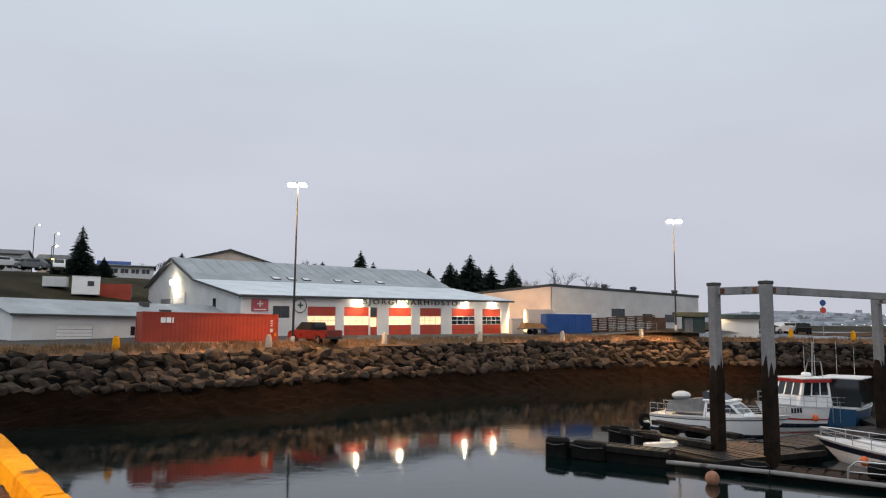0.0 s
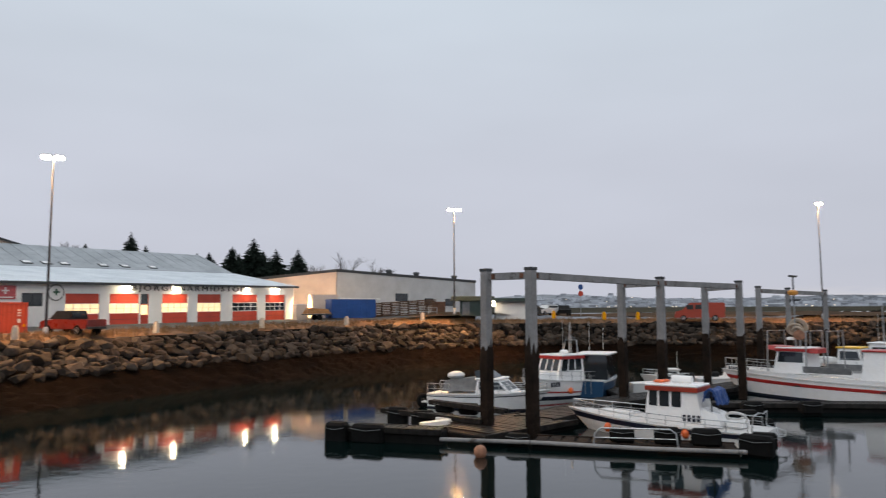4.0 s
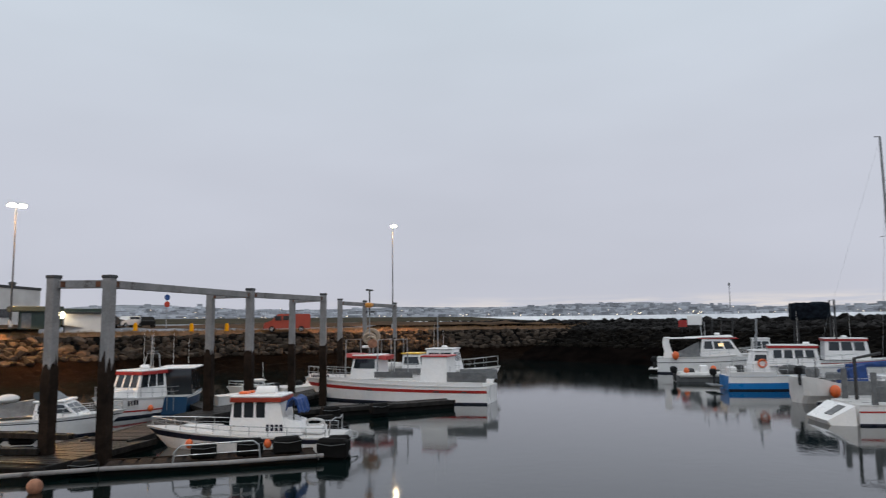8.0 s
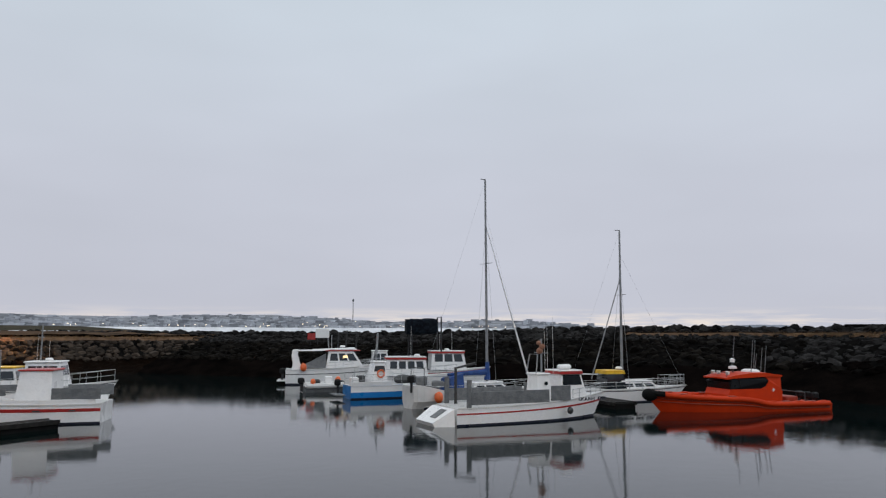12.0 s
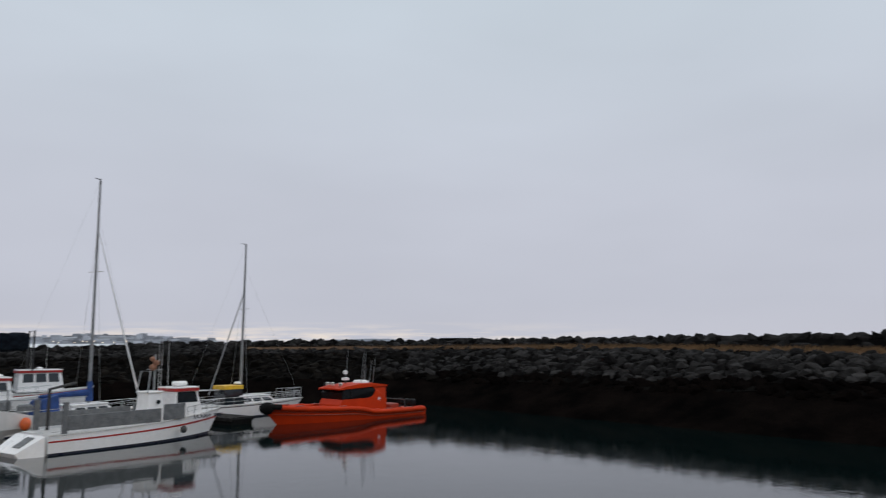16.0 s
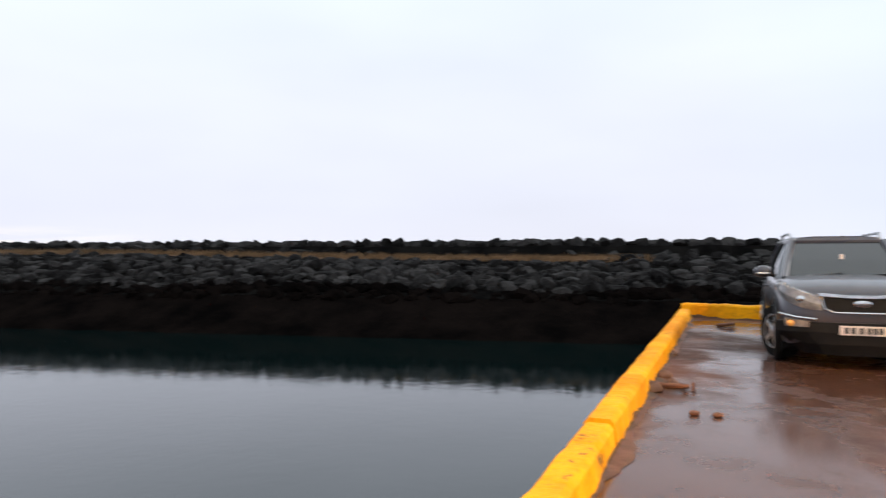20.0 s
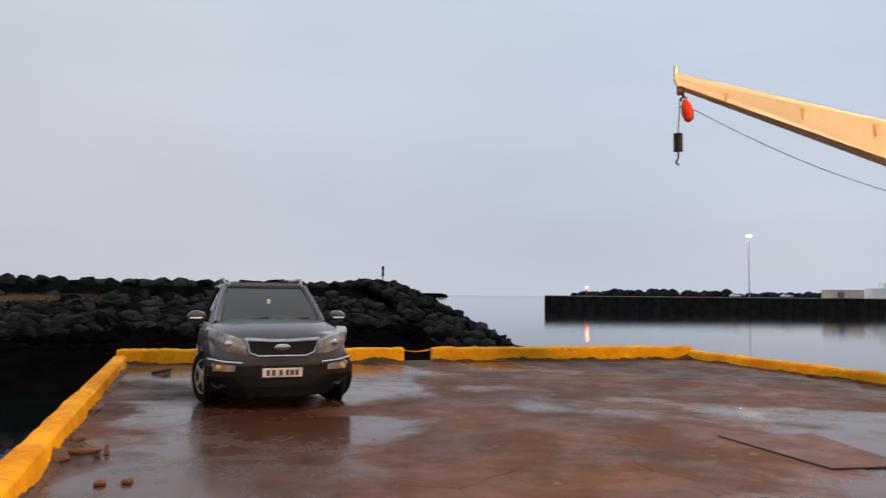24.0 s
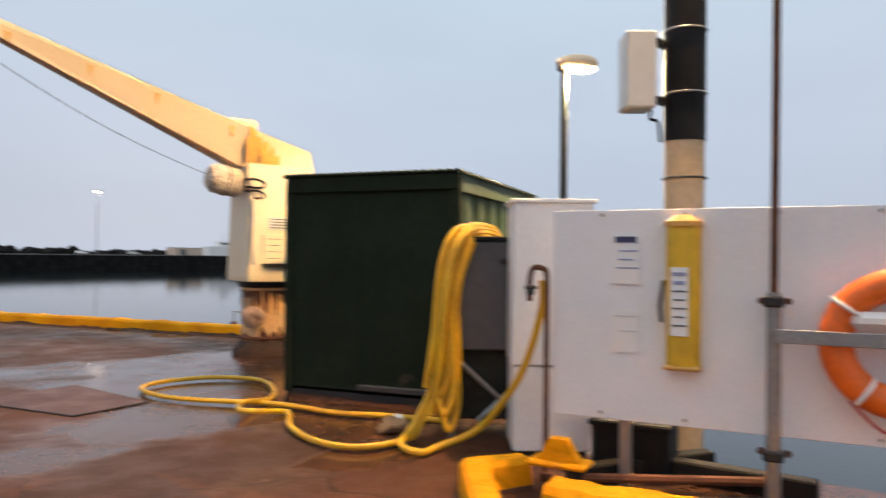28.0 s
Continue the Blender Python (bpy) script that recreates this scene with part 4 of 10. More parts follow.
    part("garage_door", Shape().box(-0.63, 20.8, 3.5, 0.06, 3.2, 1.8, 0.01), M_greytarp, st, "grey garage door")
    part("window", Shape().box(-0.63, 6.5, 3.6, 0.06, 0.7, 1.1, 0.01), M_glass, st)
    fl = part("floodlight", Shape().box(-0.9, 17.6, 6.3, 0.3, 0.7, 0.3, 0.03), M_trim, st)
    part("bulb", Shape().box(-1.08, 17.6, 6.25, 0.08, 0.9, 0.42), M_flood, fl)
    return st


st = station()
SM = st.matrix_world.copy()
for x in (12.9, 18.7, 28.5, 33.3):
    p, q = SM @ Vector((x, -0.55, 3.88)), SM @ Vector((x, -0.1, 0.5))
    lamp_spot("wall_lamp_light", p, q, 400, (1.0, 0.80, 0.52), 150)
p, q = SM @ Vector((-1.3, 17.6, 6.2)), SM @ Vector((-1.2, 16.5, 1.0))
lamp_spot("floodlight_light", p, q, 700, (1.0, 0.86, 0.6), 150)
p, q = SM @ Vector((37.2, -0.8, 3.2)), SM @ Vector((39.5, 2, 0))
lamp_spot("yard_light", p, q, 4200, (1.0, 0.60, 0.28), 160)


def gable_house(name, label, place, turn, w, d, eave, ridge, wall, roof, windows=(), door=None, over=0.4, ridge_along="x"):
    """A house with a pitched roof; windows: (x, z, width, height) on the front."""
    h = thing(name, label, "building", place, turn)
    holes = [(x - a / 2, x + a / 2, z - b / 2, z + b / 2) for x, z, a, b in windows]
    if door:
        holes.append((door[0] - door[1] / 2, door[0] + door[1] / 2, 0.0, door[2]))
    part("wall", wall_with_openings(0, w, -1.0, eave, 0, 0.25, holes), wall, h)
    part("wall", Shape().box(w / 2, d - 0.125, eave / 2 - 0.5, w, 0.25, eave + 1), wall, h)
    prof = [(0.26, -1), (d - 0.26, -1), (d - 0.26, eave), (d / 2, ridge), (0.26, eave)]
    for x in (0, w - 0.25):
        part("gable_wall", Shape().loft([[(x + k, y, z) for y, z in prof] for k in (0, 0.25)]), wall, h)
    for s in (0, 1):
        a = (-over, eave - over * (ridge - eave) / (d / 2)) if s == 0 else (d + over, eave - over * (ridge - eave) / (d / 2))
        pr = [a, (d / 2, ridge), (d / 2, ridge + 0.14), (a[0], a[1] + 0.14)]
        r = part("roof", Shape().loft([[(x, y, z) for y, z in pr] for x in (-over, w + over)]), roof, h)
        if s == 0:
            part("gutter", Shape().box(w / 2, a[0] - 0.03, a[1] + 0.04, w + 2 * over, 0.1, 0.18), M_trim, r)
    for x, z, a, b in windows:
        f = part("window", Shape().box(x, 0.1, z, a, 0.06, b), M_glass, h)
        part("frame", Shape().box(x, 0.04, z + b / 2, a + 0.1, 0.08, 0.07).box(x, 0.04, z - b / 2, a + 0.1, 0.08, 0.07).box(x, 0.05, z, 0.06, 0.06, b), M_hull, f)
        for k in range(1, max(2, int(a / 0.5))):
            part("bar", Shape().box(x - a / 2 + a * k / max(2, int(a / 0.5)), 0.05, z, 0.04, 0.05, b), M_hull, f)
    if door:
        dd = part("door", Shape().box(door[0], 0.12, door[2] / 2, door[1], 0.06, door[2]), M_hull, h, "white up-and-over door")
        for k in range(1, 5):
            part("groove", Shape().box(door[0], 0.085, door[2] * k / 5, door[1], 0.01, 0.03), M_concrete, dd)
    return h


# long white shed beside the container
A, B = Vector((-31.9, 53.2)), Vector((-19.5, 73.3))
ang = math.degrees(math.atan2((B - A).y, (B - A).x))
h = gable_house("white_shed", "low white boat shed with a wet grey metal roof", (A.x, A.y, 4.02), ang, (B - A).length, 9.0, 2.3, 3.5, M_white, M_roof,
                windows=[(10.6, 1.05, 1.5, 0.85)], door=(4.9, 3.0, 1.45))
part("roof_vent", Shape().box(13.4, 3.3, 3.3, 0.7, 0.7, 0.8, 0.04), M_trim, h)
part("roof_vent", Shape().box(14.2, 1.3, 2.75, 0.9, 0.7, 0.5, 0.04), M_trim, h)
gable_house("hall", "large pale hall with a shallow dark-edged roof behind the station", (-46.5, 119.5, 9.5), 14, 17.0, 16, 6.6, 7.2, M_cream, M_trim, windows=[(5, 6.0, 3.0, 0.5), (11, 6.0, 3.0, 0.5)])
hf = thing("village_hall", "large pale hall with a dark-edged shallow gable", "building", (-45.6, 119.0, 9.5), 14)
part("gable_wall", Shape().loft([[(x, y, z) for x, z in ((0, 0), (16.4, 0), (16.4, 6.9), (9.6, 9.0), (0, 6.6))] for y in (0, 0.3)]), M_cream, hf)
part("verge", Shape().loft([[(x, y, z) for x, z in ((-1.2, 6.35), (9.6, 9.15), (17.4, 6.8), (17.4, 6.5), (9.6, 8.85), (-1.2, 6.05))] for y in (-0.4, 0.4)]), M_trim, hf)
part("window", Shape().box(5.5, -0.02, 6.4, 2.6, 0.05, 0.5), M_lit, hf)
part("window", Shape().box(11.0, -0.02, 6.4, 4.0, 0.05, 0.5), M_lit, hf)

# warehouse
def flat_hall(name, label, pts, z0, z1s, wall, trim):
    h = thing(name, label, "building")
    s = Shape()
    s.loft([[(x, y, z0) for x, y in pts], [(x, y, z) for (x, y), z in zip(pts, z1s)]])
    part("wall", s, wall, h)
    cx, cy = sum(p[0] for p in pts) / len(pts), sum(p[1] for p in pts) / len(pts)
    out = [(cx + (x - cx) * 1.01, cy + (y - cy) * 1.01) for x, y in pts]
    part("roof_edge", Shape().loft([[(x, y, z - 0.15) for (x, y), z in zip(out, z1s)], [(x, y, z + 0.25) for (x, y), z in zip(out, z1s)]]), trim, h)
    return h


flat_hall("warehouse", "cream concrete warehouse gable, yard-lamp warmth put into its colour", [(3.0, 107.8), (15.8, 103.9), (20, 118), (7, 122)], 4.5, [10.6, 12.0, 12.2, 10.8], M_cream, M_trim)
wh = flat_hall("warehouse", "long pale grey warehouse with a flat dark-edged roof", [(15.9, 103.9), (42.3, 118.0), (36, 130), (20, 118.1)], 4.5, [12.0, 11.25, 11.25, 12.0], M_greywall, M_trim)
for k, (s, w, z) in enumerate(((0.42, 2.6, 8.3), (0.62, 2.0, 7.6), (0.78, 2.0, 7.6))):
    p = Vector((15.9, 103.9)) + (Vector((42.3, 118.0)) - Vector((15.9, 103.9))) * s
    part("window" if k else "loading_door", Shape().box(0, -0.05, 0, w, 0.08, 1.2, 0.01, m=pose(p.x, p.y, z, 0, 0, 28.1)), M_glass, wh)
for s in (0.35, 0.55, 0.85):
    p = Vector((15.9, 103.9)) + (Vector((42.3, 118.0)) - Vector((15.9, 103.9))) * s
    part("roof_vent", Shape().lathe([(0.45, 0), (0.45, 0.6), (0.6, 0.65), (0.5, 0.9), (0.02, 1.0)], 10, m=pose(p.x, p.y + 2, 12.0 - s * 0.75)), M_trim, wh)

# container
def corrugated(L, H, depth, pitch):
    """Outline of a corrugated sheet along x."""
    pts, x, k = [], 0.0, 0
    while x < L:
        pts += [(x, 0 if k % 2 else depth), (min(x + pitch * 0.7, L), 0 if k % 2 else depth)]
        x += pitch
        k += 1
    return pts


def container(place, turn, L, H, W, mat, label):
    c = thing("shipping_container", label, "container", place, turn)
    o = corrugated(L - 0.3, H, 0.012, 0.16)
    for y, sgn in ((0.03, 1), (W - 0.03, -1)):
        part("side_panel", Shape().loft([[(x + 0.15, y + sgn * dz, 0.16) for x, dz in o], [(x + 0.15, y + sgn * dz, H - 0.12) for x, dz in o]], close=False, cap=False), mat, c)
    for y in (0.06, W - 0.06):
        part("bottom_rail", Shape().box(L / 2, y, 0.09, L, 0.12, 0.16, 0.01), mat, c)
        part("top_rail", Shape().box(L / 2, y, H - 0.07, L, 0.12, 0.12, 0.01), mat, c)
        for x in (0.08, L - 0.08):
            part("corner_post", Shape().box(x, y, H / 2, 0.17, 0.17, H, 0.015), mat, c)
    part("roof", Shape().box(L / 2, W / 2, H - 0.03, L - 0.1, W - 0.1, 0.04), mat, c)
    part("end_wall", Shape().box(0.06, W / 2, H / 2, 0.06, W - 0.2, H - 0.2), mat, c)
    dr = part("end_door", Shape().box(L - 0.05, W / 2, H / 2, 0.06, W - 0.2, H - 0.2, 0.01), mat, c)
    for y in (0.5, 0.9, 1.5, 1.9):
        part("lock_bar", Shape().tube([(L, y, 0.2), (L, y, H - 0.2)], 0.02, 6), M_steel, dr)
    return c


A, B = Vector((-23.25, 55.53)), Vector((-14.05, 61.62))
cc = container((A.x, A.y, 4.15), math.degrees(math.atan2((B - A).y, (B - A).x)), 11.0, 2.5, 2.4, M_contred, "long brick-red shipping container standing beside the white shed")
for x, w in ((1.55, 0.36), (1.98, 0.36), (2.30, 0.12)):
    part("logo_block", Shape().box(x, -0.02, 1.85, w, 0.02, 0.42), M_hull, cc, "plain white block of a painted mark")
for z, h in ((1.9, 0.1), (1.7, 0.1), (1.5, 0.1), (1.1, 0.3)):
    part("marking_bar", Shape().box(10.4, -0.02, z, 0.22, 0.02, h), M_hullgrey, cc)
part("warning_label", Shape().box(10.75, -0.02, 0.75, 0.16, 0.02, 0.22), M_yellow, cc)
container((-43.0, 86.0, rise(-40, 87) - 0.3), 20, 5.0, 2.0, 2.2, M_contred, "red shipping container on the slope beyond the shed")


# lamp masts
def lamp_mast(place, height, heads, power, label, aim):
    x, y, z = place
    m = thing("street_lamp", label, "lamp", place, 0, group="harbour lamp masts")
    part("pole", Shape().tube([(0, 0, 0), (0, 0, height)], 0.11, 10, 0.05), M_darksteel, m)
    part("base", Shape().lathe([(0.2, 0), (0.2, 0.6), (0.14, 0.7), (0.02, 0.7)], 10), M_steel, m)
    for dx in heads:
        a = part("arm", Shape().tube([(0, 0, height - 0.15), (dx, 0, height)], 0.04, 6), M_steel, m)
        hd_ = part("lamp_head", Shape().box(dx, -0.1, height + 0.06, 0.6, 0.45, 0.16, 0.03), M_alu, m)
        part("bulb", Shape().box(dx, -0.25, height - 0.12, 0.58, 0.55, 0.26, 0.05), M_lamp, hd_)
        lamp_spot("street_lamp_light", (x + dx, y - 0.35, z + height - 0.3), (x + dx + aim[0], y + aim[1], z - 3), power / len(heads), SODIUM, 115, 0.3)
    return m


lamp_mast((-12.4, 59.7, 4.1), 13.55, (-0.45, 0.45), 28000, "tall steel harbour lamp mast with two glowing heads", (5.0, -7.0))
lamp_mast((26.7, 81.8, 5.6), 12.7, (-0.5, 0.5), 48000, "tall steel harbour lamp mast beside the road", (-4.0, -8.0))
lamp_mast((74.3, 74.1, 4.8), 15.1, (0.0,), 30000, "tall steel lamp mast at the root of the breakwater", (-9.0, 0.0))


# bollards along the road
def bollard(place, mat, h, label):
    b = thing("bollard", label, "bollard", place, random.uniform(0, 40), group="road bollards")
    part("post", Shape().lathe([(0.26, 0), (0.24, h * 0.7), (0.2, h * 0.92), (0.1, h), (0.01, h)], 10), mat, b)
    part("cap", Shape().lathe([(0.14, h - 0.03), (0.14, h + 0.03), (0.01, h + 0.05)], 10), mat, b)


M_bollpale = material("pale_concrete_post", (0.55, 0.46, 0.36), 0.8, scale=2, fine=14)
for x, y, z, m in ((-22.3, 49.2, 3.7, M_yellow), (-13.6, 56.4, 4.0, M_bollpale), (-5.1, 63.8, 4.1, M_bollpale), (3.8, 71.9, 4.3, M_bollpale), (12.8, 76.3, 4.3, M_bollpale), (23.0, 82.8, 4.6, M_bollpale),
                   (41.0, 84.3, 4.74, M_yellow), (47.0, 82.0, 4.7, M_yellow), (51.0, 80.5, 4.7, M_yellow)):
    bollard((x, y, rise(x, y) - 0.25), m, 0.95, "yellow concrete bollard on the grass verge" if m is M_yellow else "pale concrete bollard on the grass verge")


# blue skip
def skip_box(place, turn, L, W, H):
    c = thing("skip_container", "blue hook-lift skip on the yard", "container", place, turn)
    part("floor", Shape().box(L / 2, W / 2, 0.3, L, W, 0.12), M_blue, c)
    for y in (0.04, W - 0.04):
        side = part("side_panel", Shape().box(L / 2, y, H / 2 + 0.15, L, 0.06, H - 0.3, 0.01), M_blue, c)
        for k in range(7):
            part("rib", Shape().box(0.3 + k * (L - 0.6) / 6, y - 0.045 if y < 1 else y + 0.045, H / 2 + 0.15, 0.12, 0.035, H - 0.35, 0.01), M_blue, side)
    part("end_wall", Shape().box(0.04, W / 2, H / 2 + 0.15, 0.06, W, H - 0.3, 0.01), M_blue, c)
    part("end_wall", Shape().box(L - 0.04, W / 2, H / 2 + 0.15, 0.06, W, H - 0.3, 0.01), M_blue, c)
    part("hook_frame", Shape().tube([(-0.05, W * 0.3, 0.2), (-0.05, W * 0.3, 1.3), (-0.05, W * 0.7, 1.3), (-0.05, W * 0.7, 0.2)], 0.06, 6), M_trim, c)
    part("lid", Shape().box(L / 2, W / 2, H + 0.02, L, W, 0.05), M_blue, c)


skip_box((13.0, 89.1, 4.95), 10, 5.9, 2.4, 2.55)


# clutter on the yard
def plain_box_thing(name, label, cat, place, turn, size, mat, lid=None):
    b = thing(name, label, cat, place, turn)
    part("body", Shape().box(0, 0, size[2] / 2, *size, 0.03), mat, b)
    if lid:
        part("lid", Shape().box(0, 0, size[2] + 0.04, size[0] + 0.1, size[1] + 0.1, 0.08, 0.02), lid, b)
    for sx in (-1, 1):
        part("foot", Shape().box(sx * size[0] * 0.35, 0, -0.06, 0.2, size[1], 0.14), M_trim, b)
    return b


M_pal = material("pallet_wood", (0.12, 0.062, 0.032), 0.85, colour2=(0.065, 0.034, 0.02), scale=1.5, fine=12, bump=0.3, random_shade=0.4)
plain_box_thing("kiosk", "small cream hut glowing in the yard light", "hut", (9.3, 90.6, 4.85), 20, (1.5, 1.2, 2.0), M_cream, M_white)
plain_box_thing("storage_tank", "cream plastic tank behind the blue skip", "tank", (12.6, 93.6, 5.2), 10, (3.4, 2.0, 3.0), M_cream)
tr = thing("trailer", "flat trailer with an ochre tarpaulin", "trailer", (11.2, 88.9, 4.95), 15)
part("bed", Shape().box(0, 0, 0.7, 3.4, 1.8, 0.15, 0.02), M_trim, tr)
part("tarpaulin", Shape().loft([[(-1.6, -0.8, 0.8), (-1.2, -0.5, 1.5), (-1.2, 0.5, 1.5), (-1.6, 0.8, 0.8)], [(1.6, -0.8, 0.8), (1.2, -0.5, 1.35), (1.2, 0.5, 1.35), (1.6, 0.8, 0.8)]]), material("ochre_tarpaulin", (0.30, 0.13, 0.035), 0.7, scale=2, fine=12, bump=0.3), tr)
for y in (-0.85, 0.85):
    part("wheel", Shape().lathe([(0.05, -0.1), (0.34, -0.1), (0.38, 0), (0.34, 0.1), (0.05, 0.1)], 14, m=pose(0, y, 0.36, 90)), M_tyre, tr)


def pallet_stack(place, turn, n):
    s = thing("pallet_stack", "stack of rusty-brown wooden pallets by the warehouse", "pallets", place, turn, group="pallet stacks")
    for k in range(n):
        z = k * 0.22
        pl = part("pallet", Shape().box(0, 0, z + 0.06, 1.2, 0.1, 0.1), M_pal, s)
        for y in (-0.5, 0.5):
            part("runner", Shape().box(0, y, z + 0.06, 1.2, 0.1, 0.1), M_pal, pl)
        for x in (-0.5, -0.25, 0, 0.25, 0.5):
            part("board", Shape().box(x, 0, z + 0.137, 0.14, 1.1, 0.05), M_pal, pl)


for k in range(7):
    x = 19.6 + k * 1.15
    pallet_stack((x, 92.9 - 0.25 * k, rise(x, 92.9) - 0.1), random.uniform(-6, 6), 9 + (k * 5) % 5)
M_crate = material("rusty_crate", (0.13, 0.055, 0.03), 0.8, colour2=(0.06, 0.03, 0.02), scale=1.5, fine=12, bump=0.4)
for x, y, tn_, size in ((18.2, 92.2, 12, (1.8, 1.4, 1.5)), (17.6, 95.4, 30, (2.4, 1.6, 2.0)), (27.8, 92.0, -8, (1.6, 1.2, 1.3))):
    plain_box_thing("steel_crate", "rust-brown steel crate standing beside the pallets", "crate", (x, y, rise(x, y) + 0.08), tn_, size, M_crate, M_rust)
plain_box_thing("shelter_roof", "open white-roofed lean-to against the warehouse", "shelter", (17.5, 98.0, 7.6), 28, (7.0, 2.5, 0.25), M_white)
kz = rise(28.5, 84.0)
k = thing("kiosk", "dark green steel kiosk with a flat overhanging roof", "kiosk", (28.9, 84.2, kz), -14)
M_dgreen = material("dark_green_paint", (0.030, 0.050, 0.042), 0.55, colour2=(0.022, 0.038, 0.032), scale=1, fine=12, bump=0.1)
part("body", Shape().box(0.6, 0, 0.95, 2.4, 2.0, 1.9, 0.02), M_dgreen, k)
part("panel", Shape().box(0.0, -1.02, 0.95, 0.9, 0.04, 1.6, 0.01), M_greytarp, k)
part("roof", Shape().box(0.9, 0, 2.15, 5.2, 2.6, 0.55, 0.03), M_dgreen, k)
part("post", Shape().box(-1.5, -1.0, 1.0, 0.12, 0.12, 2.0), M_dgreen, k)
part("post", Shape().box(3.2, -1.0, 1.0, 0.12, 0.12, 2.0), M_dgreen, k)
o = gable_house("harbour_office", "white harbour hut with a dark green roof band", (34.6, 88.6, rise(36, 88)), -18, 4.2, 3, 1.6, 1.9, M_white, M_dgreen)
part("roof_band", Shape().box(2.1, -0.15, 1.75, 4.6, 0.2, 0.6, 0.02), M_dgreen, o)
lp = part("wall_lamp", Shape().lathe([(0.12, 0), (0.3, 0.1), (0.3, 0.7), (0.12, 0.85), (0.01, 0.85)], 10, m=pose(-0.4, -0.5, 0.9)), M_lamp_soft, o)
lamp_point("hut_lamp_light", (34.0, 87.0, rise(36, 88) + 1.3), 25, WARM, 0.2)


def fence(p, q, z, n, label):
    f = thing("fence", label, "fence", (p[0], p[1], z), 0)
    d = Vector((q[0] - p[0], q[1] - p[1]))
    for k in range(n + 1):
        part("post", Shape().box(d.x * k / n, d.y * k / n, 0.5, 0.08, 0.08, 1.0), M_steel, f)
    for h in (0.4, 0.9):
        part("rail", Shape().tube([(0, 0, h), (d.x, d.y, h)], 0.03, 6), M_steel, f)


fence((21.5, 90.0), (26.5, 88.5), rise(24, 90), 5, "low steel rail fence beside the pallets")
# road sign
s = thing("road_sign", "round blue and red road signs on a thin grey post", "sign", (47.0, 88.3, rise(47, 88.3)))
part("post", Shape().tube([(0, 0, 0), (0, 0, 4.2)], 0.05, 8), M_steel, s)
for z, m in ((4.0, M_blue), (3.1, M_red)):
    part("disc", Shape().lathe([(0.02, -0.02), (0.38, -0.02), (0.38, 0.02), (0.02, 0.02)], 20, m=pose(0, -0.08, z, 90)), m, s)


# vehicles
def wheel(parent, x, y, r, w, rim=M_alu, spokes=5):
    t = part("wheel", Shape().lathe([(r * 0.62, -w / 2), (r * 0.95, -w / 2), (r, -w / 3), (r, w / 3), (r * 0.95, w / 2), (r * 0.62, w / 2)], 24, m=pose(x, y, r, 90)), M_tyre, parent)
    sh = Shape()
    sgn = -1 if y < 0 else 1
    for k in range(spokes):
        sh.box(r * 0.34, 0, 0, r * 0.6, 0.07, 0.05, 0.01, m=pose(x, y + sgn * w * 0.42, r, 90) @ pose(0, 0, 0, 0, 0, 360 * k / spokes))
    sh.lathe([(0.02, -0.04), (0.07, -0.04), (0.07, 0.04), (0.02, 0.05)], 10, m=pose(x, y + sgn * w * 0.42, r, 90))
    part("rim", sh, rim, t)
    part("disc", Shape().lathe([(0.02, -0.02), (r * 0.62, -0.02), (r * 0.62, 0.02), (0.02, 0.02)], 20, m=pose(x, y + sgn * w * 0.15, r, 90)), M_black, t)
    part("rim_ring", Shape().torus(r * 0.62, 0.018, 24, 6, m=pose(x, y + sgn * w * 0.45, r, 90)), rim, t)
    return t


M_darkred = material("dark_red_car_paint", (0.22, 0.022, 0.014), 0.35, scale=2, fine=40, bump=0.0, coat=0.5)


def pickup(place, turn, mat):
    """x forward."""
    c = thing("pickup_truck", "dark red double-cab pickup truck parked on the road", "vehicle", place, turn)
    def ring(pts, y0, y1, tuck=0.0):
        return [[(x, y, z) for x, z in pts] for y in (y0, y1)]
    body = [(-2.6, 0.55), (-2.6, 1.15), (-0.6, 1.15), (-0.6, 1.2), (1.0, 1.2), (2.3, 1.1), (2.55, 0.95), (2.6, 0.5), (1.9, 0.45), (-1.9, 0.45)]
    part("body", Shape().loft(ring(body, -0.9, 0.9)), mat, c)
    cab = [(-0.65, 1.2), (-0.55, 1.85), (0.9, 1.85), (1.55, 1.2)]
    part("cab", Shape().loft([[(x, y, z) for (x, z), y in zip(cab, (0.88, 0.72, 0.72, 0.88))], [(x, -y, z) for (x, z), y in zip(cab, (0.88, 0.72, 0.72, 0.88))]]), M_black, c)
    part("rear_window", Shape().box(-0.66, 0, 1.52, 0.03, 1.2, 0.45, 0.01), M_glass, c)
    part("tailgate", Shape().box(-2.62, 0, 0.95, 0.05, 1.6, 0.5, 0.02), mat, c)
    part("bumper", Shape().box(-2.66, 0, 0.55, 0.12, 1.7, 0.18, 0.03), M_darksteel, c)
    for y in (-0.82, 0.82):
        part("tail_lamp", Shape().box(-2.63, y, 0.95, 0.05, 0.14, 0.35, 0.02), M_redstripe, c)
        for x in (-1.65, 1.65):
            wheel(c, x, y, 0.38, 0.26)
    return c


pickup((-10.9, 61.3, 4.15), 138, M_darkred)


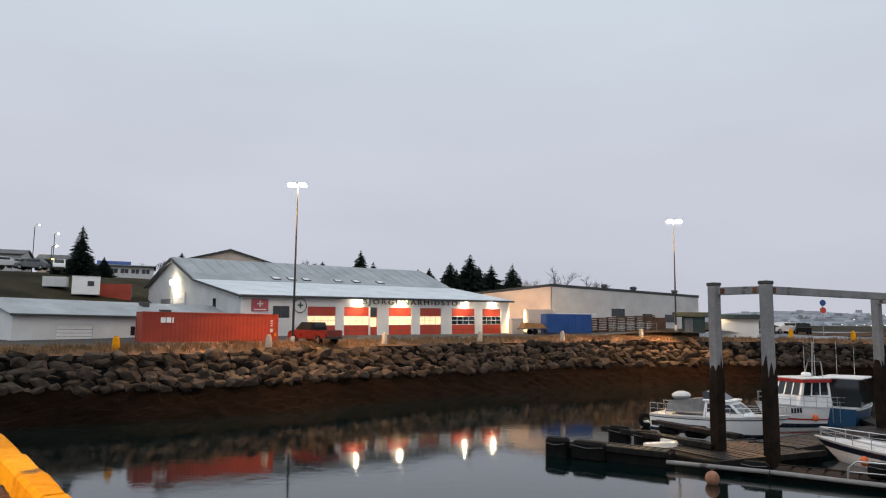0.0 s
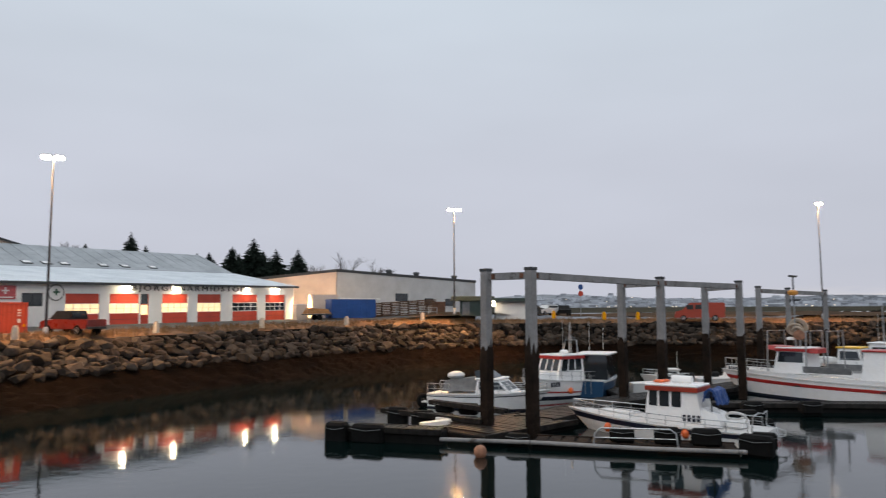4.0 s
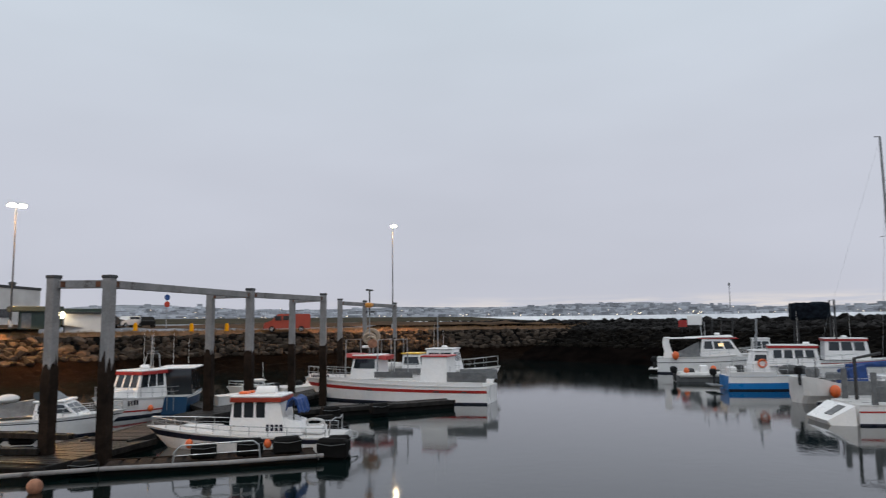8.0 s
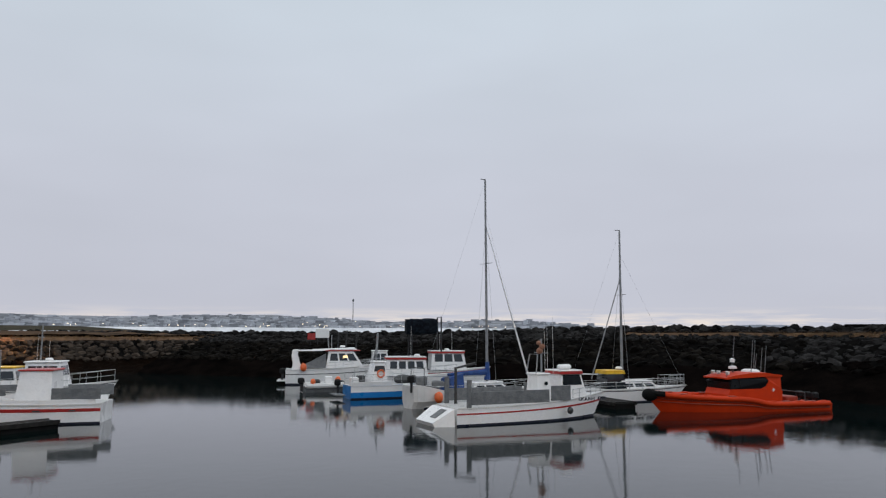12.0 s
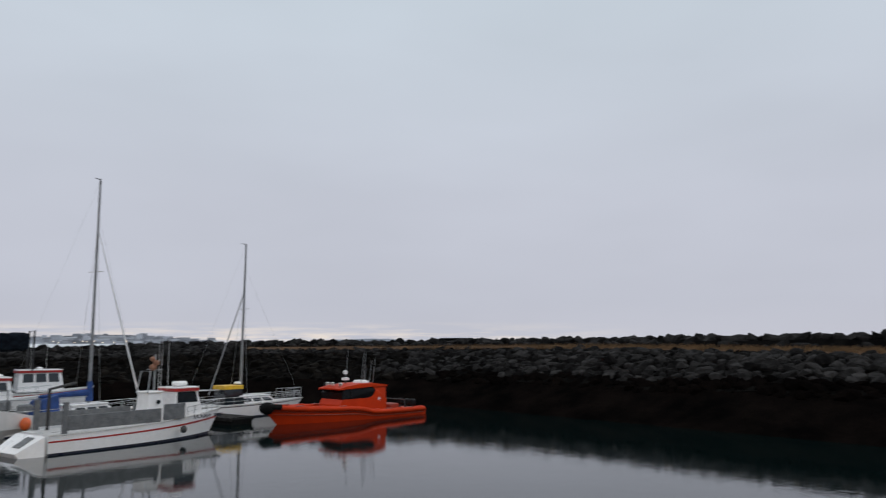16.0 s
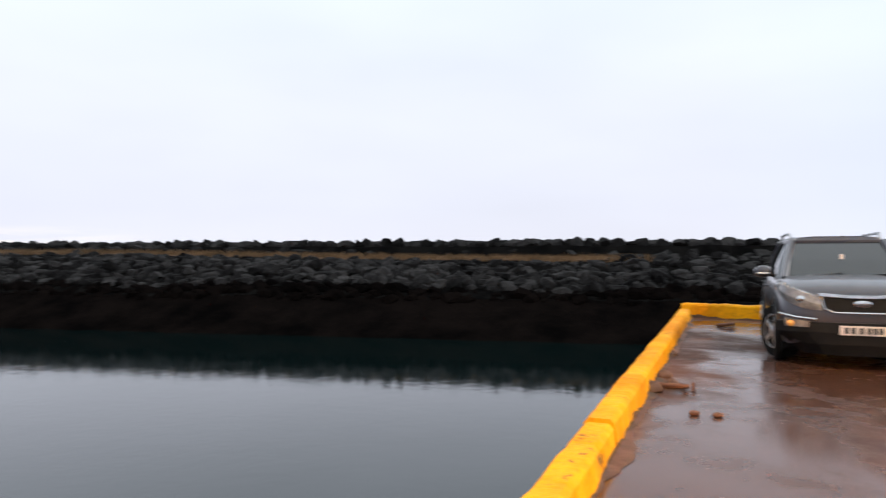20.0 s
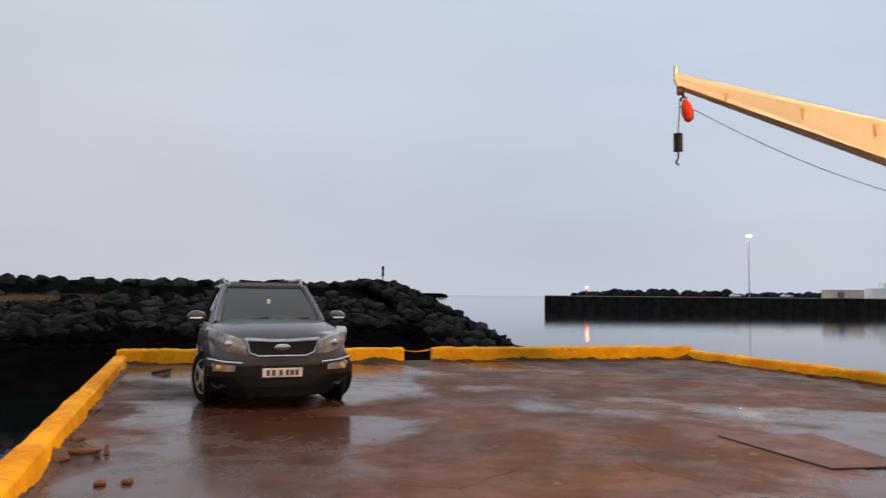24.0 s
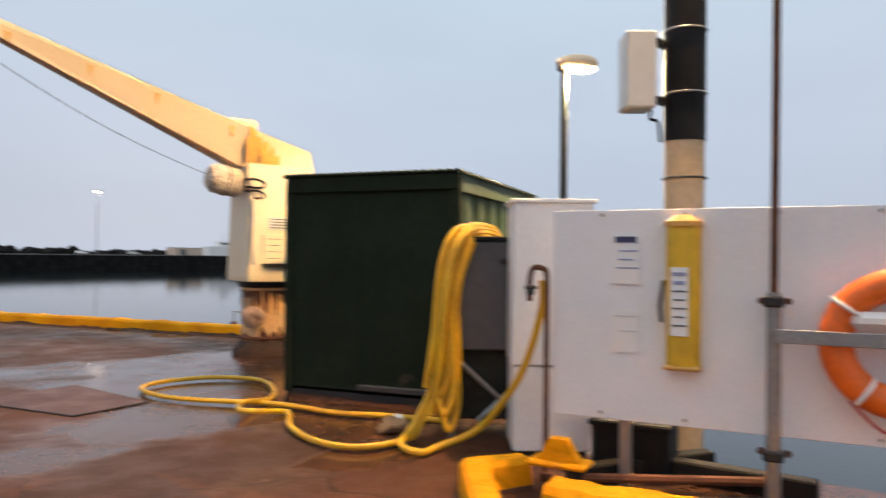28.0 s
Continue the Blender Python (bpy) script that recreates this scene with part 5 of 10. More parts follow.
def van(place, turn, mat, label):
    c = thing("van", label, "vehicle", place, turn)
    side = [(-2.6, 0.4), (-2.65, 1.9), (-2.5, 2.05), (1.0, 2.05), (1.75, 1.3), (2.55, 1.05), (2.65, 0.6), (2.6, 0.4)]
    part("body", Shape().loft([[(x, y * (0.93 if z > 1.4 else 1.0), z) for x, z in side] for y in (-0.95, 0.95)]), mat, c)
    for y in (-0.93, 0.93):
        part("window", Shape().box(1.0, y, 1.55, 0.7, 0.04, 0.5, 0.01), M_glass, c)
        part("window", Shape().box(-0.1, y, 1.58, 1.1, 0.04, 0.48, 0.01), M_glass, c)
    part("bumper", Shape().box(2.65, 0, 0.5, 0.12, 1.8, 0.25, 0.03), M_darksteel, c)
    part("headlamp", Shape().box(2.62, -0.7, 0.85, 0.06, 0.3, 0.2, 0.02), M_hull, c)
    part("windscreen", Shape().box(0, 0, 0, 0.03, 1.5, 0.95, m=pose(1.42, 0, 1.66, 0, -45)), M_glass, c)
    for y in (-0.85, 0.85):
        for x in (-1.6, 1.7):
            wheel(c, x, y, 0.34, 0.22)
    return c


vn = van((58.9, 78.6, 4.6), 143, M_contred, "bright red van parked beyond the shore")
vn.scale = (1.15, 1.15, 1.15)


def small_car(place, turn, mat, label):
    c = thing("parked_car", label, "vehicle", place, turn, group="far parked cars")
    side = [(-2.0, 0.3), (-2.05, 0.85), (-1.7, 0.95), (-1.2, 1.45), (0.4, 1.45), (1.05, 0.95), (1.95, 0.8), (2.05, 0.35)]
    part("body", Shape().loft([[(x, y * (0.85 if z > 1.2 else 1.0), z) for x, z in side] for y in (-0.85, 0.85)]), mat, c)
    part("window", Shape().box(-0.35, -0.8, 1.18, 1.7, 0.06, 0.34, 0.02).box(-0.35, 0.8, 1.18, 1.7, 0.06, 0.34, 0.02), M_glass, c)
    for y in (-0.78, 0.78):
        for x in (-1.3, 1.3):
            wheel(c, x, y, 0.31, 0.2)


for x, y, t, m, l in ((40.5, 90.5, 20, M_darksteel, "dark car parked by the hut"), (43.5, 91.5, 200, M_hullgrey, "grey car parked by the hut"), (46.2, 92, 70, M_black, "black car parked beside the road sign"),
                      (-62.5, 97, 10, M_darksteel, "dark car parked on the slope"), (-56, 97, 190, M_greytarp, "grey car parked on the slope"), (-59.4, 96.4, 35, M_hullgrey, "pale car parked in the row on the slope"), (-65.5, 98.5, 205, M_greytarp, "grey car at the end of the row on the slope")):
    small_car((x, y, rise(x, y)), t, m, l)

wv = van((-53.4, 98.9, rise(-53.4, 98.9)), -62, M_hull, "white van parked nose-on in front of the hedge")
wv.scale = (0.8, 0.8, 0.8)
ht = plain_box_thing("site_hut", "small white site hut behind the long shed", "hut", (-42.6, 85.2, rise(-42.6, 85.2)), 26, (3.0, 2.4, 2.1), M_hull, M_hullgrey)
part("window", Shape().box(0.5, -1.22, 1.3, 0.7, 0.04, 0.6, 0.01), M_glass, ht)
ht = plain_box_thing("utility_trailer", "low white covered trailer beside the site hut", "trailer", (-46.5, 85.6, rise(-46.5, 85.6)), 20, (2.6, 1.6, 1.2), M_hullgrey)

# houses on the slope
def hz_(x, y):
    return rise(x, y)


gable_house("house", "pale two-storey house with a flat-pitched roof on the slope", (-86, 116, hz_(-80, 116) - 0.3), 20, 15, 9, 3.6, 4.6, M_greywall, M_trim, windows=[(3, 2.0, 2.0, 1.0), (8, 2.0, 2.0, 1.0), (12, 2.0, 1.6, 1.0)])
gable_house("house", "long low white house with a row of windows", (-57.5, 117.5, hz_(-56, 118) - 0.5), 22, 9.0, 8, 1.9, 2.3, M_white, M_trim, windows=[(1.2 + 1.65 * k, 1.1, 1.2, 0.8) for k in range(5)])
gable_house("house", "house with a blue metal roof behind the white one", (-63.5, 131, hz_(-62, 131) + 0.2), 22, 5.0, 5, 1.4, 2.9, M_greywall, M_tarp, windows=[(2.5, 0.8, 2, 0.7)])
gable_house("house", "brown-roofed house with a lamp at its corner", (-69.0, 121, hz_(-68, 121) + 0.4), 20, 5.5, 6, 2.0, 3.0, M_cream, M_trim, windows=[(1.6, 1.1, 1.0, 0.7), (3.8, 1.1, 1.0, 0.7)])
fence((-78, 108), (-56, 113), hz_(-68, 110), 10, "green wire fence on the slope")
M_hedge = material("dark_hedge", (0.02, 0.03, 0.02), 0.9, colour2=(0.012, 0.018, 0.012), scale=1.2, fine=9, bump=0.8, depth=0.1)
for i in range(5):
    x, y = -76 + i * 5, 108.5 + i * 1.1
    sh = Shape()
    rnd = random.Random(i)
    for j in range(26):
        sh.ball((rnd.uniform(-2.6, 2.6), rnd.uniform(-0.5, 0.5), rnd.uniform(0.2, 1.5)), rnd.uniform(0.3, 0.6), n=6, k=4)
    solo("hedge", sh, M_hedge, "dark clipped hedge on the slope", "hedge", place=(x, y, rise(x, y)), turn=10)


def street_light(place, h, power, label, colour=M_lamp):
    m = thing("street_lamp", label, "lamp", place, 0, group="town street lamps")
    part("pole", Shape().tube([(0, 0, 0), (0, 0, h), (0.6, 0, h + 0.2)], 0.07, 6), M_darksteel, m)
    hd_ = part("lamp_head", Shape().box(0.8, 0, h + 0.2, 0.5, 0.25, 0.12, 0.02), M_darksteel, m)
    part("bulb", Shape().box(0.8, -0.05, h + 0.1, 0.22, 0.2, 0.16), colour, hd_)


for x, y, h in ((-74, 128, 9.0), (-88, 138, 9.5), (-78, 142, 9), (-64, 116, 4.2), (-40, 128, 3.5)):
    street_light((x, y, rise(x, y)), h, 0, "distant street lamp on the slope")
p = (-66.2, 119.0, rise(-66, 119))
street_light(p, 2.2, 0, "orange lamp beside the brown-roofed house", material("orange_glow", (1, 0.5, 0.1), 0.4, bump=0.0, emit=(1.0, 0.36, 0.06), strength=25.0))


# trees
def spruce(place, h, seed, r=0.22):
    rnd = random.Random(seed)
    t = thing("spruce_tree", "dark pointed spruce tree", "tree", place, 0, group="spruces behind the station")
    part("trunk", Shape().tube([(0, 0, 0), (0.03 * h * rnd.uniform(-1, 1) * 0.3, 0, h * 0.5), (0, 0, h * 0.98)], h * 0.016, 7, 0.02), M_bark, t)
    V, F = [], []
    z = 0.06
    while z < 1.0:
        rad = h * r * (1 - z) ** 0.9 * rnd.uniform(0.72, 1.12) + 0.08
        n = max(7, int(17 * (1 - z) + 7))
        for k in range(n):
            a = 6.283 * (k + rnd.random()) / n
            L = rad * rnd.uniform(0.6, 1.15)
            c, s = math.cos(a), math.sin(a)
            z0 = z * h
            drop = L * rnd.uniform(0.15, 0.45)
            for j in range(3):
                u = 0.3 + 0.35 * j
                w = L * 0.34 * (1.25 - u)
                bx, by, bz = c * L * u, s * L * u, z0 - drop * u + rnd.uniform(-0.1, 0.1)
                tx, ty, tz = c * L * (u + 0.38), s * L * (u + 0.38), z0 - drop * (u + 0.3)
                i = len(V)
                V += [(bx - s * w, by + c * w, bz - 0.12 * L), (bx + s * w, by - c * w, bz - 0.12 * L), (tx, ty, tz), (c * L * (u - 0.3), s * L * (u - 0.3), bz + 0.14 * L)]
                F += [(i, i + 2, i + 3), (i + 1, i + 3, i + 2), (i, i + 1, i + 2)]
        z += 0.022 + 0.010 * rnd.random()
    part("crown", Shape().add(V, F), M_spruce, t)


def bare_tree(place, h, seed):
    rnd = random.Random(seed)
    t = thing("bare_tree", "leafless grey birch tree", "tree", place, 0, group="bare trees on the slope")
    part("trunk", Shape().tube([(0, 0, 0), (0.1, 0, h * 0.5)], h * 0.02, 6, h * 0.012), M_bark, t)
    sh = Shape()

    def grow(p, d, L, r, k):
        q = p + d * L
        sh.tube([p, q], r, 3, r * 0.6, cap=False)
        if k:
            for _ in range(3 if k > 1 else 4):
                nd = (d + Vector((rnd.uniform(-0.8, 0.8), rnd.uniform(-0.8, 0.8), rnd.uniform(-0.2, 0.5)))).normalized()
                grow(p + d * L * rnd.uniform(0.4, 1.0), nd, L * rnd.uniform(0.55, 0.8), r * 0.55, k - 1)

    for _ in range(5):
        grow(Vector((0.05, 0, h * rnd.uniform(0.25, 0.5))), Vector((rnd.uniform(-0.6, 0.6), rnd.uniform(-0.6, 0.6), 1)).normalized(), h * 0.3, h * 0.012, 3)
    part("crown", sh, M_twig, t)


def at(az, dist):
    return dist * math.sin(radians(az)), dist * math.cos(radians(az))


for i, (az, dist, top) in enumerate(((-27.0, 118, 20.6), (-20.2, 140, 18.6), (-6.6, 132, 19.5), (-5.6, 134, 17.4), (-9.6, 133, 17.3), (-2.0, 150, 17.6), (-1.1, 152, 18.0), (0.6, 150, 19.2), (1.1, 153, 18.0), (2.2, 150, 21.0),
                                     (2.9, 152, 18.6), (3.9, 150, 18.7), (5.6, 150, 18.9), (1.6, 154, 17.8), (3.4, 154, 17.4), (-25.5, 120, 15.4), (-28.4, 122, 15.0))):
    x, y = at(az, dist)
    g = rise(x, y)
    spruce((x, y, g - 0.3), top + (0.0 if i == 0 else 0.7) - g, 100 + i, 0.30 if i == 0 else 0.42 if i == 2 else 0.52)
for i, (az, dist, top) in enumerate(((-11.2, 135, 18.6), (-10.4, 136, 18.3), (-21.8, 139, 17.2), (-22.8, 137, 16.8), (7.4, 150, 17.0), (8.4, 150, 16.6), (9.5, 150, 17.8), (11.8, 150, 16.4), (12.6, 150, 16.2), (-24.2, 125, 15.0))):
    x, y = at(az, dist)
    g = rise(x, y)
    bare_tree((x, y, g - 0.3), top - g, 200 + i)


# withered grass tufts along the verge
def tufts(line, norms, dists, heights, seed, n, name, label, lo=0, hi=None):
    rnd = random.Random(seed)
    V, F = [], []
    hi = hi or len(line)
    for _ in range(n):
        i = rnd.randrange(lo, hi)
        d = rnd.uniform(*dists)
        p = line[i] + norms[i] * d + Vector((rnd.uniform(-1, 1), rnd.uniform(-1, 1)))
        z = heights(d, p)
        for _ in range(5):
            a, L, w = rnd.uniform(0, 6.28), rnd.uniform(0.2, 0.5), rnd.uniform(0.012, 0.03)
            bx, by = p.x + rnd.uniform(-0.15, 0.15), p.y + rnd.uniform(-0.15, 0.15)
            k = len(V)
            V += [(bx - w, by, z - 0.05), (bx + w, by, z - 0.05), (bx + math.cos(a) * L * 0.4, by + math.sin(a) * L * 0.4, z + L)]
            F.append((k, k + 1, k + 2))
    solo(name, Shape().add(V, F), M_blade, label, "grass", "stuff")


tufts(LINE, LNORM, (7.9, 11.0), lambda d, p: min(rise(p.x, p.y), 4.9) * (0.90 + 0.025 * (d - 7.2)), 5, 5000, "grass_tufts", "withered yellow-brown grass tufts above the boulders")
tufts(BLINE, BN, (2.4, 4.2), lambda d, p: sink(p.y, 5.7 - 0.17 * (d - 2.2)), 6, 4500, "grass_tufts", "withered grass tufts on the breakwater ledge", lo=south, hi=grass_end)

# ---- floating docks and piles ----
def float_dock(name, label, path, width, top, planks=True, thick=0.55):
    """A pontoon along a path: dark float, planks across, edge beams."""
    d = thing(name, label, "pontoon", (path[0][0], path[0][1], 0), 0)
    o = Vector(path[0])
    pts = [Vector(p) - o for p in path]
    sh, beams, n_pl = Shape(), Shape(), 0
    for a, b in zip(pts, pts[1:]):
        L = (b - a).length
        ang = math.degrees(math.atan2((b - a).y, (b - a).x))
        m = pose(a.x, a.y, 0, 0, 0, ang)
        part("float", Shape().box(L / 2, 0, top - 0.06 - thick / 2, L + width * 0.3, width * 0.92, thick, 0.05, m=m), M_tyre, d)
        for s in (-1, 1):
            part("edge_beam", Shape().box(L / 2, s * width / 2, top - 0.1, L + width * 0.3, 0.14, 0.26, 0.02, m=m), M_wood, d)
        k = int(L / 0.32)
        plank = Shape().box(0, 0, 0, 0.27, width - 0.1, 0.06, 0.01).mesh("plank", M_wood)
        for i in range(k):
            ob = part("plank", plank, M_wood, d)
            ob.matrix_basis = m @ pose(0.16 + i * L / k, 0, top - 0.02 + random.uniform(-0.008, 0.008), 0, 0, random.uniform(-0.6, 0.6))
    return d


PILES = [(12.15, 31.9), (13.75, 30.3), (24.0, 39.5), (24.8, 36.5), (34.0, 44.6), (32.9, 39.6), (41.1, 47.3), (46.3, 49.8), (54.0, 53.5)]
PTOP = 7.70


def pile(x, y, turn, w=0.41):
    p = thing("mooring_pile", "square concrete pile, grey above and dark with tide growth below", "pile", (x, y, -4), turn, group="mooring piles")
    up = part("shaft", Shape().box(0, 0, 9.25, w, w, 4.8, 0.03), M_pile, p)
    rnd = random.Random(int(x * 100))
    n = 24
    ring0, ring1 = [], []
    for k in range(n):
        a = 2 * math.pi * k / n
        c, s = math.cos(a), math.sin(a)
        q = (w / 2 + 0.025) / max(abs(c), abs(s))
        ring0.append((c * q, s * q, 0.0))
        ring1.append((c * q, s * q, 8.1 + rnd.choice((-0.5, -0.25, 0.0, 0.05, 0.4)) * rnd.random() * 1.4))
    part("tide_growth", Shape().loft([ring0, ring1]), M_pilewet, p, "dark brown growth up to the tide mark")
    part("cap", Shape().box(0, 0, 11.70, w + 0.05, w + 0.05, 0.14, 0.02), M_trim, p)


for i, (x, y) in enumerate(PILES):
    pile(x, y, 25 + 3 * i)


def beam(p, q, z, h, w, label):
    a, b = Vector(p), Vector(q)
    L = (b - a).length
    t = thing("cross_beam", label, "beam", (a.x, a.y, z), math.degrees(math.atan2((b - a).y, (b - a).x)), group="beams on the piles")
    part("beam", Shape().box(L / 2, 0, 0, L - 0.44, w, h, 0.02), M_pile, t)
    for k in range(2):
        part("bolt_plate", Shape().box(0.42 if k == 0 else L - 0.42, 0, 0, 0.2, w + 0.03, h * 0.7, 0.01), M_rust, t)


BL = "weathered timber beam bolted between two mooring piles"
for a, b in ((0, 1), (1, 3), (3, 5), (2, 3), (4, 5), (6, 7), (7, 8)):
    beam(PILES[a], PILES[b], PTOP - 0.32, 0.34, 0.2, BL)

float_dock("walkway_pontoon", "long grey plank walkway floating between the piles", [(15.3, 33.3), (22.6, 38.4), (33.5, 42.6), (47, 49)], 2.2, 0.5)
float_dock("head_pontoon", "broad grey plank head of the floating dock round two piles", [(10.7, 31.0), (15.6, 33.5)], 3.7, 0.45, thick=0.6)
float_dock("finger_pontoon", "short dark finger of the dock on black floats", [(9.5, 30.5), (6.1, 32.8)], 0.95, 0.62, thick=0.75)
float_dock("finger_pontoon", "thin plank finger with black fender blocks", [(11.9, 31.9), (8.4, 37.3)], 0.34, 0.72, thick=0.10)
float_dock("finger_pontoon", "thin plank finger beside the low cruiser", [(14.4, 35.2), (11.9, 40.4)], 0.34, 0.66, thick=0.10)
tv = (Vector((19.6, 23.5)) - Vector((9.3, 30.1))).normalized()
tn = Vector((-tv.y, tv.x))
tp = lambda s, d: tuple(Vector((9.3, 30.1)) + tv * s + tn * d)
float_dock("finger_pontoon", "narrow grey plank finger beside the red-striped boat", [(25.5, 36.2), (37.0, 31.6)], 1.2, 0.5)
float_dock("finger_pontoon", "low plank finger behind the white boats", [(24.6, 39.2), (28.0, 52)], 1.0, 0.45)
float_dock("finger_pontoon", "grey plank finger by the orange rescue boat", [(56.5, -1.6), (59.6, 0.6)], 2.0, 0.5)
float_dock("finger_pontoon", "grey plank pontoon among the moored boats", [(60.4, 5.0), (71.2, 22)], 1.8, 0.5)


def fender(x, y, z, sx, sy, sz, turn, label="black rubber fender block on the pontoon"):
    f = thing("dock_fender", label, "fender", (x, y, z), turn, group="dock fenders")
    part("block", Shape().box(0, 0, 0, sx, sy, sz, 0.12), M_tyre, f)
    part("rope", Shape().tube([(-sx / 2, -sy / 2 - 0.02, sz * 0.3), (0, -sy / 2 - 0.05, sz * 0.2), (sx / 2, -sy / 2 - 0.02, sz * 0.3)], 0.014, 5), M_greytarp, f)


ta = math.degrees(math.atan2(tv.y, tv.x))
for x, y, z, sx, sy, sz, turn in ((5.25, 32.75, 0.32, 1.0, 0.7, 0.95, -36), (6.5, 31.9, 0.34, 1.5, 0.6, 0.85, -36), (8.95, 36.45, 0.38, 1.05, 0.6, 0.95, -30), (9.95, 35.25, 0.34, 1.15, 0.7, 0.90, -20), (10.75, 34.95, 0.30, 0.7, 0.6, 0.7, 25),
                                   (12.45, 39.6, 0.34, 1.1, 0.6, 0.62, -42), (13.4, 38.2, 0.36, 1.1, 0.6, 0.62, -42)):
    fender(x, y, z, sx, sy, sz, turn)
# log boom off the dock head with fender blocks behind it
lb = thing("log_boom", "long grey log boom floating off the dock head", "boom", (9.3, 30.1, 0), ta)
part("log", Shape().tube([(0.0, 0, 0.24), (4.0, 0.06, 0.27), (8.5, -0.04, 0.24), (12.3, 0.05, 0.26)], 0.09, 10), M_pile, lb)
part("lower_log", Shape().tube([(9.0, 0.35, 0.05), (12.1, 0.4, 0.06)], 0.14, 8), M_pilewet, lb)
for k in (3.9, 8.3, 12.0):
    part("strap", Shape().torus(0.10, 0.02, 12, 6, m=pose(k, 0.02, 0.25, 0, 90)), M_darksteel, lb)
for s_, d, z, sx, sz, tilt in ((3.3, 0.5, 0.30, 1.0, 0.5, 0), (9.4, 0.95, 0.62, 1.05, 0.7, 0), (10.9, 0.90, 0.62, 1.15, 0.7, 3), (12.75, 0.6, 0.42, 1.3, 0.85, -28), (13.2, 1.9, 0.40, 1.0, 0.7, -10), (7.6, 0.95, 0.58, 1.0, 0.6, 0)):
    x, y = tp(s_, d)
    fender(x, y, z, sx, 0.6, sz, ta + tilt)
dk = thing("side_pontoon", "low black weed-grown pontoon alongside the cabin boat", "pontoon", (9.3, 30.1, 0), ta)
part("float", Shape().box(8.0, 1.0, 0.0, 8.2, 1.5, 0.5, 0.06), M_tyre, dk)
for k in range(14):
    part("plank", Shape().box(4.25 + 0.58 * k, 1.0, 0.27 + 0.01 * (k % 3), 0.46, 1.46, 0.05, 0.01), M_pilewet, dk)
part("edge_beam", Shape().box(8.0, 0.28, 0.24, 8.1, 0.12, 0.2, 0.02), M_pilewet, dk)
part("edge_beam", Shape().box(8.0, 1.72, 0.24, 8.1, 0.12, 0.2, 0.02), M_pilewet, dk)
# small stuff lying on the dock
for x, y, t, l, m in ((9.8, 32.6, 20, "white plastic float lying by the finger", M_hullgrey), (10.9, 33.4, -25, "grey-white plastic float lying on the dock", M_hullgrey)):
    f = thing("dock_float", l, "float", (x, y, 0.42), t)
    part("body", Shape().loft([[(u * 0.8, v * 0.28 * k, z) for v in (-1, 1)] + [(u * 0.8, v * 0.22 * k, z + 0.2) for v in (1, -1)] for u, k, z in ((-1, 0.5, 0.02), (-0.7, 1, 0.02), (0.7, 1, 0.02), (1, 0.5, 0.02))]), m, f)
for x, y in ((25.3, 30.2), (28.0, 33.0), (31.0, 32.0), (23.9, 27.6)):
    fender(x, y, 0.45, 1.1, 0.7, 0.7, -20)


def buoy(place, r, mat, label):
    b = thing("buoy", label, "buoy", place, 0, group="buoys")
    part("ball", Shape().ball((0, 0, 0), r, rz=r * 1.08, n=16, k=10), mat, b)
    part("eye", Shape().torus(r * 0.2, r * 0.06, 12, 6, m=pose(0, 0, r * 1.15, 90)), M_trim, b)


buoy((10.05, 27.1, 0.2), 0.26, M_buoypale, "pale orange mooring buoy floating by the dock head")
# bent guard rail on the log boom
x, y = tp(6.5, 0.0)
g = thing("guard_rail", "bent white tube guard rail on the log boom", "rail", (x, y, 0.3), ta)
part("tube", Shape().tube([(0, 0, 0), (0.05, 0, 0.45), (0.3, 0, 0.68), (3.0, 0, 0.72), (3.22, 0, 0.55), (3.28, 0, 0)], 0.035, 8), M_alu, g)
part("mid_tube", Shape().tube([(0.03, 0, 0.3), (3.26, 0, 0.34)], 0.018, 6), M_alu, g)

# ---- boats ----
def hull_shape(L, B, fb, fs, tw=0.8, draft=0.45, rake=0.9, full=2.2, flare=0.35, n=16, sheer=None):
    """Rings of a hull from stern to bow; x ahead, z over the waterline. Returns rings and a function for its side."""
    def half(s):
        t = min(s / 0.4, 1.0)
        b = B / 2 * (tw + (1 - tw) * (1 - (1 - t) ** 2))
        if s > 0.4:
            b *= max(1 - ((s - 0.4) / 0.6) ** full, 0.012)
        return b

    def top(s):
        if sheer:
            return float(np.interp(s, [p[0] for p in sheer], [p[1] for p in sheer]))
        return fs + (fb - fs) * s ** 2.0

    def side(s, h, out=0.0):
        """A point of the port side at station s and height share h (1 sheer, 0 waterline, -1 keel)."""
        b, z = half(s), top(s)
        k = 1 - flare * (0.25 + 0.75 * s ** 2) * (1 - max(h, 0)) ** 1.3
        if h < 0:
            k *= 1 + 0.9 * h
        y = b * k + out
        x = -L / 2 + L * s - rake * s ** 4 * (1 - max(h, 0)) - (0.3 * rake * s ** 4 * -min(h, 0))
        return (x, y, z * h if h >= 0 else draft * h)

    hs = (1.0, 0.85, 0.6, 0.35, 0.12, 0.0, -0.4, -1.0)
    rings = []
    for i in range(n + 1):
        s = i / n
        a = [side(s, h) for h in hs]
        rings.append(a + [(x, -y, z) for x, y, z in a[::-1]])
    return rings, side, top, half


